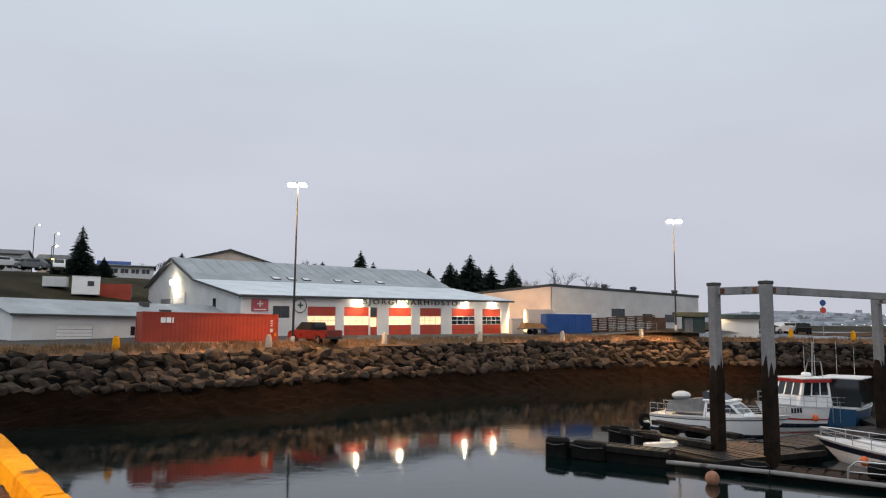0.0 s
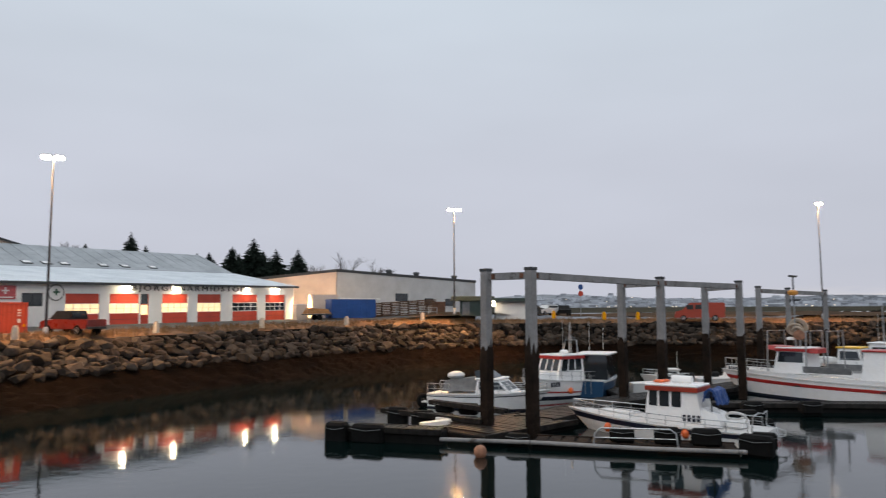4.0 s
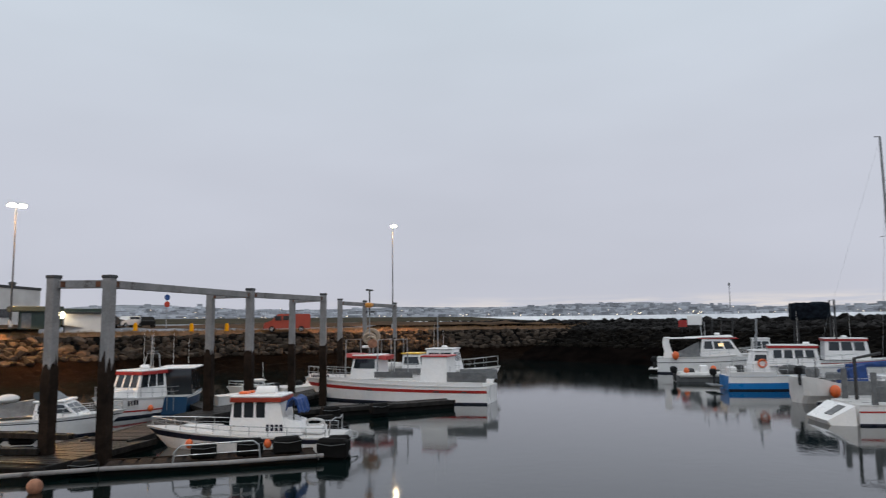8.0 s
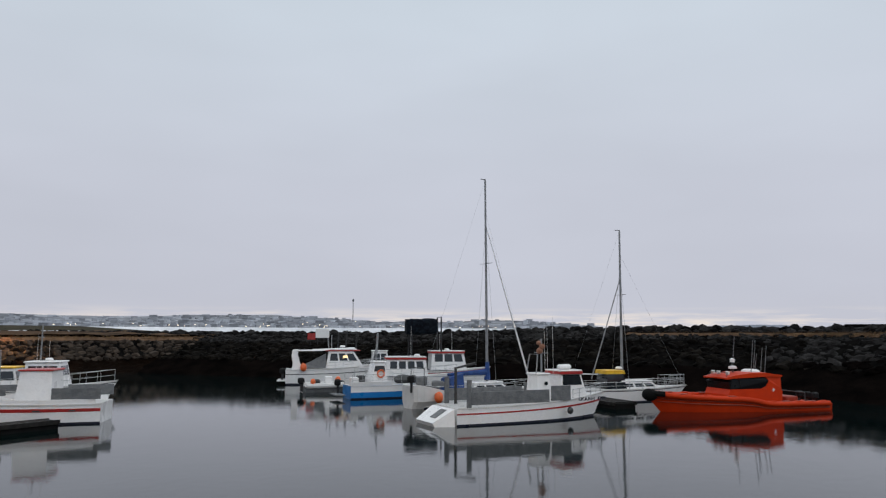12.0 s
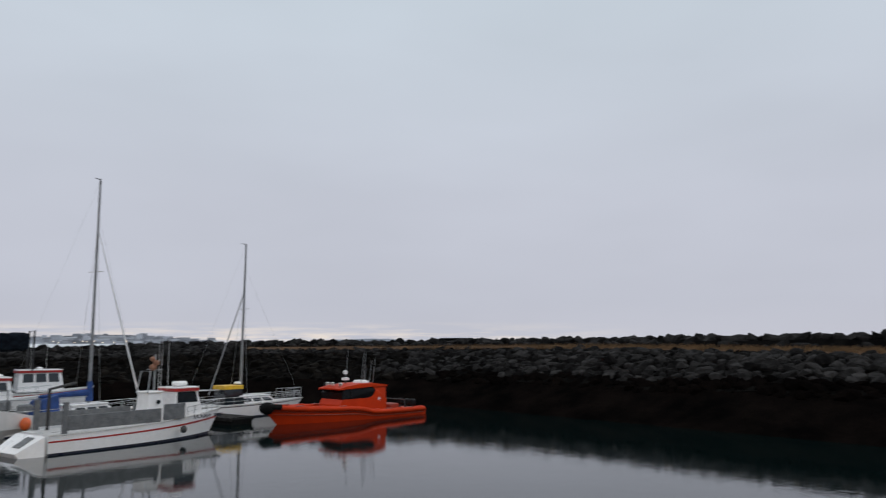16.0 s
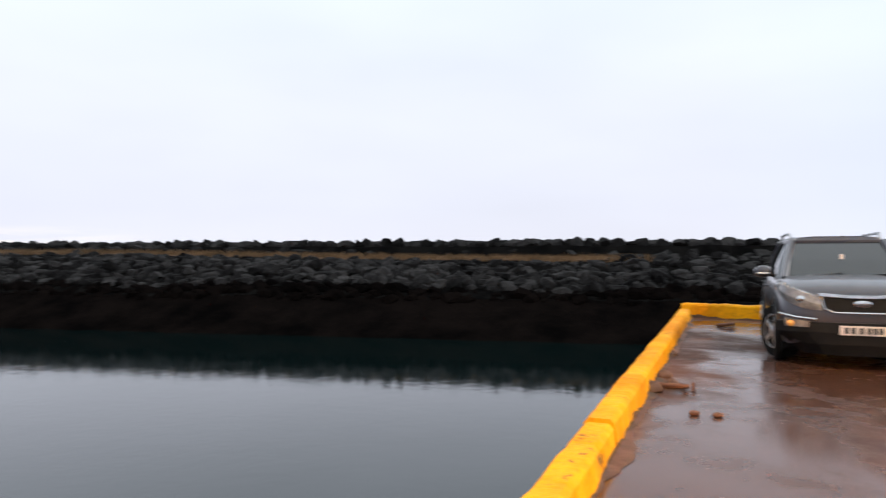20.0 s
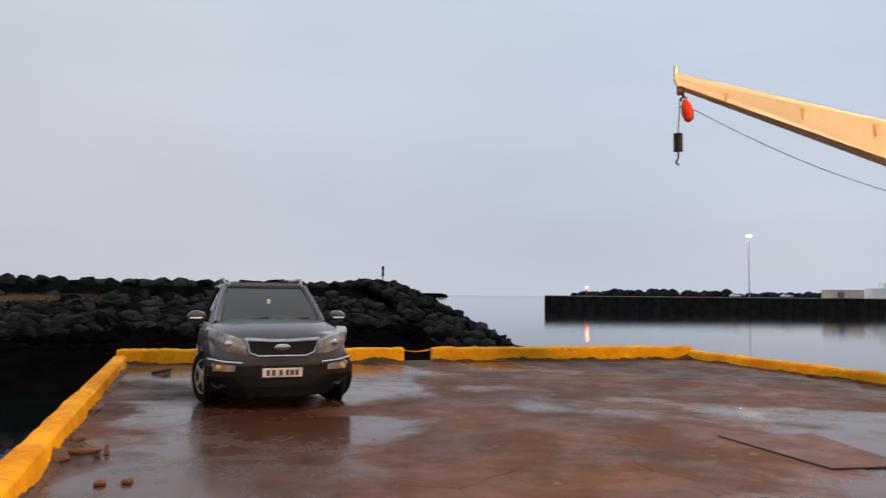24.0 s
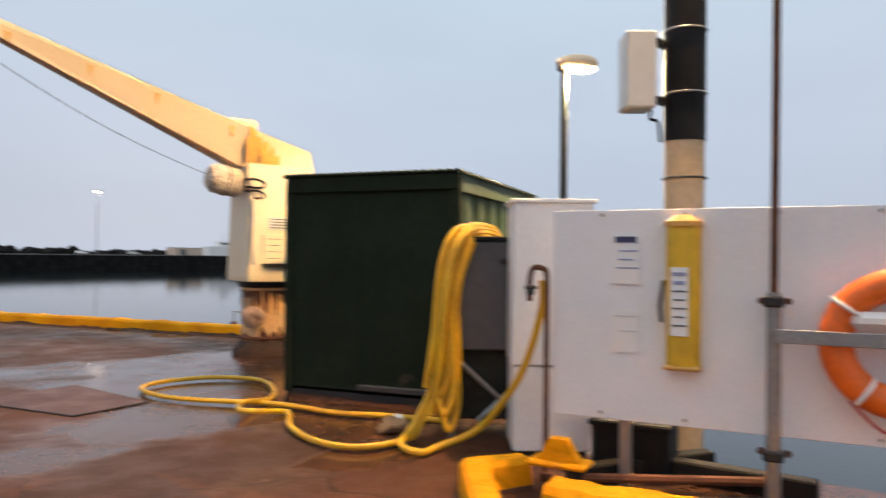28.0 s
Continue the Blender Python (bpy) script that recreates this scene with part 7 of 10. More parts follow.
part("mast", Shape().tube([(-0.6, 0, 3.9), (-0.6, 0, 5.4)], 0.05, 6), M_alu, b)
part("light_frame", Shape().tube([(-0.9, -0.6, 3.95), (-1.0, -0.5, 5.0), (-1.0, 0.5, 5.0), (-0.9, 0.6, 3.95)], 0.04, 6), M_alu, b)
outboard(b, -5.6, 0.7, 1.0)
outboard(b, -5.6, -0.7, 1.0)
part("swim_step", Shape().box(-5.9, 0, 0.45, 1.0, 2.9, 0.14, 0.04), M_hull, b)
radar(b, 0.6, 0, 4.0)
rail(b, side, top, 0.4, 0.98, 0.6, 7)
hang_fender(b, -3.6, -1.9, 1.9, M_buoy, 0.36)
# signal board on two posts at the foot of the breakwater crest
sb = thing("signal_board", "white and red boards on posts behind the boats", "sign", (96.0, 38.9, 3.6), -67)
for x in (-0.9, 0.1, 1.5):
    part("post", Shape().tube([(x, 0, -1.2), (x, 0, 2.3)], 0.05, 6), M_darksteel, sb)
part("white_board", Shape().box(0.75, -0.05, 1.95, 1.9, 0.08, 1.3, 0.02), M_hull, sb)
part("red_board", Shape().box(-0.78, -0.05, 1.50, 1.1, 0.08, 0.9, 0.02), M_redstripe, sb)

# inflatable between the cruiser and the blue boat
b, side, top, half = boat("grey inflatable work boat with two outboard motors", (66.3, 25.4), 150, 5.2, 2.1, 0.75, 0.55, hull=M_greytarp, boot=None, rake=0.7, tw=0.95)
for sg in (-1, 1):
    part("tube", Shape().tube([(x, sg * y, z + 0.05) for x, y, z in [side(0.02 + 0.95 * i / 14, 1.0) for i in range(15)]], 0.24, 8), M_hullgrey, b, "pale inflated tube")
part("console", Shape().box(-0.3, 0, 1.0, 0.7, 0.7, 0.9, 0.08), M_hull, b)
part("deck_gear", Shape().box(-1.5, 0.1, 0.9, 0.8, 1.0, 0.5, 0.1).box(0.9, -0.1, 0.85, 0.6, 0.8, 0.4, 0.1), M_trim, b, "dark gear on the deck")
for y in (-0.4, 0.4):
    outboard(b, -2.6, y, 0.6)
hang_fender(b, -1.9, -0.9, 1.0, M_buoy, 0.24)
# boat behind with dark net frames
b, side, top, half = boat("white fishing boat half hidden behind the others, with dark net frames", (84.5, 27.8), 158, 10.0, 3.2, 1.9, 1.3, boot=M_navy)
cabin(b, 0.6, 2.8, 2.2, 1.5, 3.4, M_hull, side_win=2, front=0.4)
for x, h in ((-3.4, 5.6), (-2.4, 5.9), (-1.2, 5.5)):
    part("net_frame", Shape().tube([(x - 0.3, -1.3, 1.3), (x, -1.0, h), (x, 1.0, h), (x - 0.3, 1.3, 1.3)], 0.06, 6), M_darksteel, b)
part("net_beam", Shape().tube([(-3.4, 0, 5.6), (-1.2, 0, 5.5)], 0.05, 6).tube([(-3.4, -0.9, 4.4), (-1.2, -0.9, 4.3)], 0.04, 6), M_darksteel, b)
rail(b, side, top, 0.0, 0.98, 0.8, 8)

# blue boat
b, side, top, half = boat("small work boat with a bright blue hull and grey top", (61.7, 18.3), 146, 7.6, 3.0, 1.25, 1.12, hull=M_bluehull, boot=M_navy, stripe=M_hull, stripe_h=(0.52, 1.0), tw=0.95)
cabin(b, -2.0, -0.3, 1.6, 1.05, 3.05, M_hull, side_win=1, front_win=2, front=0.3, aft=0.5, win=(0.62, 0.86), name="console")
part("lifebuoy", Shape().torus(0.3, 0.07, 18, 8, m=pose(-1.0, -0.86, 2.1, 90)), M_buoy, b, "orange lifebuoy on the console")
part("net_heap", Shape().ball((1.4, 0.2, 1.5), 0.9, 0.8, 0.45, n=10, k=6).ball((2.2, -0.2, 1.5), 0.5, 0.6, 0.4, n=8, k=6), M_trim, b, "dark heap of netting on the foredeck")
for sg in (-1, 1):
    part("grey_panel", Shape().box(-1.9, sg * 1.40, 1.28, 3.6, 0.06, 0.34, 0.02), M_hullgrey, b)
rail(b, side, top, 0.02, 0.6, 0.95, 5)
part("stern_console", Shape().box(-3.4, -0.8, 1.45, 0.7, 0.7, 0.8, 0.08), M_hull, b)
outboard(b, -4.2, 0.5, 0.9)
part("swim_step", Shape().box(-4.6, 0, 0.35, 0.8, 2.4, 0.12, 0.03), M_greytarp, b)
hang_fender(b, -4.3, 1.2, 1.5, M_buoy, 0.26)
part("pot_stack", Shape().box(-2.6, 0.4, 1.35, 0.9, 0.8, 0.5, 0.08).box(-2.5, 0.3, 1.75, 0.7, 0.6, 0.35, 0.08), M_trim, b, "dark fishing gear on the deck")

# cabin boats behind
b, side, top, half = boat("white cabin boat with a dark red band round the wheelhouse", (70.3, 18.9), 160, 10.5, 3.3, 1.7, 1.2, boot=M_navy)
cabin(b, -2.2, 2.0, 2.5, 1.4, 3.2, M_hull, side_win=4, band_mat=M_redstripe, win=(0.4, 0.8), front=0.3)
aerial(b, 0.4, 0.5, 3.3, 3.0)
part("gallows", Shape().tube([(-3.2, -1.2, 1.2), (-3.0, -1.0, 5.6), (-3.0, 1.0, 5.6), (-3.2, 1.2, 1.2)], 0.05, 6).tube([(-3.9, -1.2, 1.2), (-3.0, -1.0, 5.0)], 0.04, 6), M_steel, b)
rail(b, side, top, 0.0, 0.98, 0.8, 9)
radar(b, 1.0, 0, 3.3)
b, side, top, half = boat("white cabin boat with a red-edged roof and net gantry", (79.0, 17.6), 158, 12.0, 3.6, 1.9, 1.3, boot=M_navy, stripe=M_redstripe, stripe_h=(0.85, 0.92))
cabin(b, -1.0, 3.0, 2.6, 1.6, 3.6, M_hull, side_win=3, band_mat=M_redstripe)
part("gantry", Shape().tube([(0.1, -1.3, 3.6), (0.1, -1.3, 7.4), (0.1, 1.3, 7.4), (0.1, 1.3, 3.6)], 0.09, 6).tube([(-3.2, -1.3, 1.3), (-3.2, -1.3, 5.6), (-3.2, 1.3, 5.6), (-3.2, 1.3, 1.3)], 0.09, 6), M_darksteel, b)
M_netdark = material("dark_net", (0.012, 0.017, 0.024), 0.95, colour2=(0.005, 0.006, 0.009), scale=3, fine=14, bump=0.9, depth=0.08, spec=0.05)
rnd = random.Random(9)
sh, rings = Shape(), []
for k in range(9):
    x = -3.7 + k * 0.43
    ring = []
    for a in range(14):
        c, q = math.cos(2 * math.pi * a / 14), math.sin(2 * math.pi * a / 14)
        ring.append((x, 1.1 * math.copysign(abs(c) ** 0.35, c), 6.35 + rnd.uniform(-0.16, 0.16) + (0.80 - 0.1 * (k in (0, 8))) * math.copysign(abs(q) ** 0.35, q)))
    rings.append(ring)
sh.loft(rings)
part("net_roll", sh, M_netdark, b, "dark blue-black net bundle hung on the gantry")
part("tarpaulin", Shape().loft([[(-5.6, -1.4, 1.4), (-5.6, 1.4, 1.4), (-5.6, 1.0, 2.3), (-5.6, -1.0, 2.4)], [(-2.6, -1.4, 1.4), (-2.6, 1.4, 1.4), (-2.6, 1.1, 2.7), (-2.6, -1.1, 2.6)]]), M_tarp, b, "blue tarpaulin over the working deck")
for x in (0.2, 1.6):
    aerial(b, x, 0.3, 3.7, 2.6)
radar(b, 1.0, 0.2, 3.7)

# sloops
M_mast = material("weathered_mast", (0.26, 0.265, 0.275), 0.5, scale=3, fine=30, bump=0.05)


def sloop(label, place, heading, L, B, mast_x, mast_top, cover, hull_mat, canopy=None, stay=True, lean=0.0, board=(1.25, 1.05)):
    b, side, top, half = boat(label, place, heading, L, B, *board, hull=hull_mat, boot=M_navy, rake=1.2, tw=0.6, stripe=M_navy, stripe_h=(0.86, 0.9))
    cabin(b, -1.2, 2.6, 1.8, 1.05, 1.65, M_hull, front=0.9, side_win=3, front_win=0, win=(0.3, 0.75), name="coachroof")
    part("mast", Shape().tube([(mast_x, 0, 1.1), (mast_x - lean * 0.5, 0, mast_top * 0.55), (mast_x - lean, 0, mast_top)], 0.12, 8, 0.075), M_mast, b)
    part("spreaders", Shape().tube([(mast_x - lean * 0.6, -0.8, mast_top * 0.62), (mast_x - lean * 0.6, 0.8, mast_top * 0.62)], 0.025, 5), M_alu, b)
    part("boom", Shape().tube([(mast_x, 0, 2.2), (-L * 0.42, 0.1, 2.3)], 0.06, 6), M_alu, b)
    if cover:
        rings = []
        for k in range(9):
            u = k / 8
            x = mast_x + 0.1 + (-L * 0.27 - mast_x) * u
            r = 0.22 - 0.12 * u
            rings.append([(x, r * 0.8 * math.cos(a), 2.35 + (0.26 - 0.16 * u) * (math.sin(a) + 0.6)) for a in (2 * math.pi * j / 8 for j in range(8))])
        part("sail_cover", Shape().loft(rings), cover, b, "blue sail cover on the boom")
        part("mast_cover", Shape().tube([(mast_x, 0, 1.9), (mast_x, 0, 3.3)], 0.26, 8, 0.16), cover, b)
    part("forestay", Shape().tube([(mast_x - lean, 0, mast_top * 0.86), (L / 2 - 0.3, 0, 1.3)], 0.006, 4), M_steel, b)
    if stay:
        part("furled_sail", Shape().tube([(mast_x - lean * 0.8, 0, mast_top * 0.8), (L / 2 - 0.35, 0, 1.4)], 0.03, 6, 0.08), M_hull, b)
    else:
        part("topping_lift", Shape().tube([(mast_x - lean * 0.7, 0, mast_top * 0.72), (mast_x - 2.9, 0, 1.9)], 0.045, 6), M_mast, b)
    part("backstay", Shape().tube([(mast_x - lean, 0, mast_top), (-L / 2 + 0.1, 0, 1.2)], 0.005, 4), M_steel, b)
    for y in (-B / 2 + 0.1, B / 2 - 0.1):
        part("shroud", Shape().tube([(mast_x - lean * 0.6, 0, mast_top * 0.8), (mast_x - 0.2, y, 1.1)], 0.012, 4), M_steel, b)
    part("wind_vane", Shape().box(mast_x - lean - 0.2, 0, mast_top + 0.1, 0.5, 0.02, 0.06).box(mast_x - lean, 0, mast_top + 0.05, 0.06, 0.06, 0.2), M_trim, b)
    rail(b, side, top, 0.0, 0.97, 0.6, 9, inset=0.06)
    if canopy:
        cabin(b, -2.6, -0.7, 1.8, 1.05, 2.5, M_glass, roof=canopy, band_mat=canopy, side_win=2, front_win=2, name="spray_hood", front=0.3)
        radar(b, -0.9, 0, 2.65)
    return b, side


b, side = sloop("grey-white sloop with a tall mast and a blue sail cover", (57.7, 9.6), 133, 11.8, 3.1, 0.85, 18.3, M_tarp, M_hull, lean=0.15, board=(1.2, 1.0))
part("stern_quarter", Shape().loft([[(x, -w, 0.55), (x, -w * 0.98, z1), (x, w * 0.98, z1), (x, w, 0.55), (x, w * 0.6, -0.1), (x, -w * 0.6, -0.1)] for x, w, z1 in ((-4.3, 1.30, 1.30), (-5.2, 1.26, 1.52), (-6.0, 1.16, 1.70), (-6.5, 1.02, 1.78), (-6.75, 0.80, 1.70))]), M_hullgrey, b, "weathered rounded white stern")
part("stern_gear", Shape().box(-5.2, 0.5, 1.95, 0.8, 0.6, 0.7, 0.12).box(-4.3, -0.4, 1.75, 0.7, 0.9, 0.5, 0.1), M_greytarp, b, "grey covered gear on the stern")
part("stern_frame", Shape().tube([(-5.9, -0.95, 1.7), (-5.9, -0.9, 3.0), (-5.9, 0.9, 3.0), (-5.9, 0.95, 1.7)], 0.03, 6), M_darksteel, b)
outboard(b, -6.55, -0.55, 1.75)
hang_fender(b, -5.0, -1.55, 0.85, M_buoy, 0.34)
part("canvas_cover", Shape().loft([[(-3.3, -0.9, 1.1), (-3.3, 0.9, 1.1), (-3.3, 0.6, 2.1), (-3.3, -0.6, 2.2)], [(-2.1, -0.9, 1.2), (-2.1, 0.9, 1.2), (-2.1, 0.7, 2.5), (-2.1, -0.7, 2.5)]]), M_tarp, b)
b, side = sloop("white sloop with a yellow spray hood and a bare mast", (63.2, -2.3), 150, 11.6, 3.0, -0.6, 14.4, None, M_hull, canopy=M_yellowcab, lean=-0.1, stay=False)
rail(b, side, None, 0.8, 0.98, 0.9, 4)

# work boat with grey screens
b, side, top, half = boat("white work boat with grey side screens and stern ramp", (48.2, 4.75), 143.0, 12.0, 3.5, 1.75, 1.15, stripe=M_redstripe, stripe_h=(0.62, 0.70), boot=M_navy, tw=0.92, flare=0.2)
part("stern_ramp", Shape().loft([[(-6.2, -1.7, -0.1), (-6.2, 1.7, -0.1), (-6.2, 1.6, 1.1), (-6.2, -1.6, 1.1)], [(-7.3, -1.35, -0.1), (-7.3, 1.35, -0.1), (-7.5, 1.25, 0.26), (-7.5, -1.25, 0.26)]]), M_hull, b)
part("ramp_step", Shape().box(0, 0, 0, 0.9, 0.8, 0.06, 0.02, m=pose(-6.75, -0.5, 0.76, 0, -33, 0)), M_greytarp, b)
cabin(b, 1.8, 4.0, 1.9, 1.4, 3.3, M_hull, side_win=1, front=0.5, aft=0.2, win=(0.5, 0.88), band_mat=M_redstripe)
cabin(b, 0.2, 1.5, 1.4, 1.3, 3.1, M_hull, side_win=0, front_win=0, name="engine_casing")
for sg in (-1, 1):
    part("side_screen", Shape().box(-2.3, sg * 1.68, 1.75, 5.6, 0.05, 0.85, 0.02), M_greytarp, b, "grey metal side screen")
    part("side_screen", Shape().box(1.4, sg * 1.66, 1.9, 1.5, 0.05, 1.0, 0.02), M_greytarp, b)
    part("screen_post", Shape().box(-5.2, sg * 1.6, 2.0, 0.3, 0.16, 1.9, 0.03), M_greytarp, b)
part("crane_post", Shape().tube([(-5.0, 0.7, 1.2), (-5.0, 0.7, 3.6), (-3.6, 0.7, 3.9)], 0.1, 8), M_darksteel, b)
part("gear_mast", Shape().tube([(1.0, 0, 3.1), (1.0, 0, 5.6)], 0.06, 8), M_steel, b)
part("gear_frame", Shape().tube([(0.2, -0.6, 3.1), (0.4, -0.5, 4.5), (0.4, 0.5, 4.5), (0.2, 0.6, 3.1)], 0.04, 6).tube([(1.0, -0.8, 4.6), (1.0, 0.8, 4.6)], 0.035, 6), M_steel, b)
part("buoy_rack", Shape().ball((0.9, 0.05, 4.75), 0.22).ball((1.0, -0.12, 5.05), 0.2).ball((0.9, 0.12, 5.3), 0.17), M_buoypale, b, "faded orange buoys on the mast")
radar(b, 3.0, 0, 3.45)
part("life_raft", Shape().box(2.6, -0.3, 3.6, 0.9, 0.6, 0.35, 0.12), M_hull, b)
part("porthole", Shape().lathe([(0.02, 0), (0.14, 0), (0.14, 0.03), (0.02, 0.03)], 12, m=pose(0.9, 0.72, 2.5, 90)).lathe([(0.02, 0), (0.14, 0), (0.14, 0.03), (0.02, 0.03)], 12, m=pose(0.9, -0.69, 2.5, 90)), M_glass, b)
for y in (-0.5, 0.2, 0.5):
    aerial(b, 1.6, y, 3.2, 4.0)
rail(b, side, top, 0.72, 0.98, 0.6, 5)
letters("boat_name", "SKARFI", 0.34, M_navy, b, pose(3.45, -1.60, 1.30, 90, 0, 0) , 0.02, 1.1, "dark painted boat name", width=1.25)
id_marks(b, 5.0, -1.46, 1.42, 4, 0.22)
hang_fender(b, 2.0, -1.8, 0.7, M_trim, 0.2)
b.scale = (1.01, 1.0, 0.94)

# orange rescue boat
M_cabglass = material("black_cabin_glass", (0.006, 0.006, 0.007), 0.3, bump=0.0, spec=0.12, rough_var=0.05)
b, side, top, half = boat("bright orange rescue boat with a rubber collar and cabin", (57.9, -9.7), 333, 14.0, 3.8, 1.75, 0.9, hull=M_orange, boot=M_black, deck=M_orange, flare=0.4, rake=1.5, sheer=[(0, 0.88), (0.25, 0.92), (0.40, 0.96), (0.47, 1.20), (0.52, 1.32), (0.8, 1.5), (1, 1.72)], n=30)
for sg in (1, -1):
    pts = [side(0.02 + 0.955 * i / 24, 1.0) for i in range(25)]
    part("collar", Shape().tube([(x, sg * y, z + 0.02) for x, y, z in pts], 0.2, 10), M_orange, b, "orange rubber collar along the deck edge")
    for h in (0.70, 0.84):
        part("rubbing_strip", Shape().tube([(x, sg * (y + 0.03), z) for x, y, z in [side(0.02 + 0.955 * i / 24, h) for i in range(25)]], 0.045, 6), M_orangecab, b, "dark red rubbing strip")
    for k, s_ in enumerate((0.06, 0.14, 0.22, 0.30, 0.38, 0.60, 0.72, 0.83, 0.92)):
        x, y, z = side(s_, 1.0)
        part("collar_pad", Shape().box(x, sg * (y - 0.05), z + 0.20, 0.62, 0.3, 0.1, 0.04), M_orangecab if k % 2 else M_orange, b)
part("bow_fender", Shape().ball((6.65, 0, 1.65), 0.5, 0.65, 0.45), M_tyre, b)
part("bow_roll", Shape().tube([(6.0, -0.9, 1.75), (6.6, -0.4, 1.8), (6.7, 0.4, 1.8), (6.0, 0.9, 1.75)], 0.2, 8), M_tyre, b)
low = [(-3.3, 0.95), (-3.35, 2.0), (-3.2, 2.25), (2.35, 2.2), (2.6, 1.75), (2.6, 1.3)]
part("cabin_side", Shape().loft([[(x, s * 1.32, z) for x, z in low] for s in (-1, 1)]), M_orange, b)
up = [(-3.25, 2.2), (-3.35, 3.3), (-1.6, 3.38), (-1.9, 2.9), (-1.6, 2.45), (-1.0, 2.22)]
part("cabin_aft", Shape().loft([[(x, s * (1.30 - 0.12 * (z > 3)), z) for x, z in up] for s in (-1, 1)]), M_orange, b)
glass = [(-1.8, 2.2), (-2.0, 2.9), (-1.5, 3.32), (1.9, 3.2), (2.45, 2.8), (2.3, 2.2)]
part("window", Shape().loft([[(x, s * (1.26 - 0.14 * (z > 3)), z) for x, z in glass] for s in (-1, 1)]), M_cabglass, b, "wrap-round black cabin glass")
crown = [(-3.45, 3.28), (-3.4, 3.42), (-1.8, 3.62), (0.2, 3.62), (1.9, 3.42), (2.75, 3.22), (2.7, 3.1), (1.8, 3.18), (-1.5, 3.3)]
part("roof", Shape().loft([[(x, y, z - 0.05 * abs(y)) for x, z in crown] for y in (-1.3, -0.7, 0.7, 1.3)]), M_orange, b)
for sg in (-1, 1):
    part("window_pillar", Shape().tube([(1.1, sg * 1.27, 2.2), (1.3, sg * 1.16, 3.2)], 0.05, 6), M_black, b)
    part("emblem", Shape().box(-2.35, sg * 1.325, 2.12, 0.3, 0.02, 0.1).box(-2.35, sg * 1.325, 2.12, 0.1, 0.02, 0.3), M_hull, b)
part("radar_base", Shape().lathe([(0.75, 3.55), (0.7, 3.72), (0.5, 3.82), (0.02, 3.84)], 18, m=pose(-1.3, 0, 0)), M_hull, b)
part("light_mast", Shape().tube([(0.7, 0, 3.55), (0.7, 0, 4.75)], 0.07, 8), M_trim, b)
part("radar", Shape().lathe([(0.05, 0), (0.34, 0.02), (0.34, 0.22), (0.02, 0.3)], 14, m=pose(0.7, 0, 3.85)), M_hull, b)
part("camera_dome", Shape().lathe([(0.05, 0), (0.2, 0.02), (0.2, 0.3), (0.02, 0.4)], 12, m=pose(0.7, 0, 4.4)), M_hull, b)
for y, z in ((0.8, 3.55), (-0.2, 3.55), (-0.8, 3.55)):
    part("search_lamp", Shape().box(2.1, y, z, 0.3, 0.36, 0.3, 0.08), M_hullgrey, b)
part("roof_rack", Shape().tube([(2.4, -1.0, 3.25), (2.3, -1.0, 3.6), (2.3, 1.0, 3.6), (2.4, 1.0, 3.25)], 0.03, 6), M_trim, b)
for x, y, h in ((-0.4, 0.9, 2.9), (-1.9, 0.9, 2.4), (-2.6, -0.9, 2.9), (-0.2, -0.9, 3.2), (-1.2, 0.5, 1.7), (-2.2, 0.2, 2.2)):
    part("aerial", Shape().tube([(x, y, 3.4), (x - 0.35, y, 3.5 + h)], 0.035, 5, 0.02), M_greytarp, b)
for y in (-0.7, 0.1, 0.8):
    outboard(b, -5.9, y, 0.95)
part("stern_rack", Shape().tube([(-5.0, -1.2, 0.95), (-5.0, -1.2, 1.7), (-5.0, 1.2, 1.7), (-5.0, 1.2, 0.95)], 0.04, 6), M_trim, b)
part("deck_box", Shape().box(-4.3, 0, 1.15, 1.0, 1.6, 0.5, 0.08), M_orangecab, b)
# the cabin and its gear sit low on the deck
for ob in b.children:
    if ob.name.split(".")[0] in ("cabin_side", "cabin_aft", "window", "roof", "window_pillar", "emblem", "radar_base", "light_mast", "radar", "camera_dome", "search_lamp", "roof_rack", "aerial"):
        ob.matrix_basis = pose(-0.55, 0, 0.13) @ Matrix.Diagonal((0.74, 1, 0.86, 1))
# she floats deep, with the collar close to the water
b.location.z = -0.42
b.scale = (1.06, 1.06, 1.0)

# ---- things on the quay ----
plan = QUAY_TURN
M_cream_paint = material("crane_cream_paint", (0.80, 0.665, 0.475), 0.5, colour2=(0.77, 0.625, 0.43), scale=0.9, fine=30, bump=0.06, spots=(0.50, 0.30, 0.08), spot_scale=1.4, spot_at=0.72, grain=0.3)
# pedestal cream turned orange: warm lamplight put into the base colour
M_crane_base = material("pedestal_paint_lamplit", (0.78, 0.43, 0.17), 0.6, colour2=(0.68, 0.44, 0.24), scale=1.8, fine=14, bump=0.3, spots=(0.10, 0.040, 0.018), spot_scale=2.6, spot_at=0.585)
M_wrap = material("crumpled_wrap", (0.72, 0.66, 0.56), 0.6, colour2=(0.45, 0.36, 0.26), scale=4, fine=9, bump=0.9, depth=0.06)
M_rustdark = material("dark_rust", (0.055, 0.022, 0.012), 0.8, colour2=(0.026, 0.014, 0.010), scale=3, fine=22, bump=0.5)
M_gear = material("chipped_cover", (0.50, 0.36, 0.27), 0.7, colour2=(0.30, 0.17, 0.11), scale=5, fine=14, bump=0.8, depth=0.04, spots=(0.10, 0.045, 0.025), spot_scale=6, spot_at=0.60)
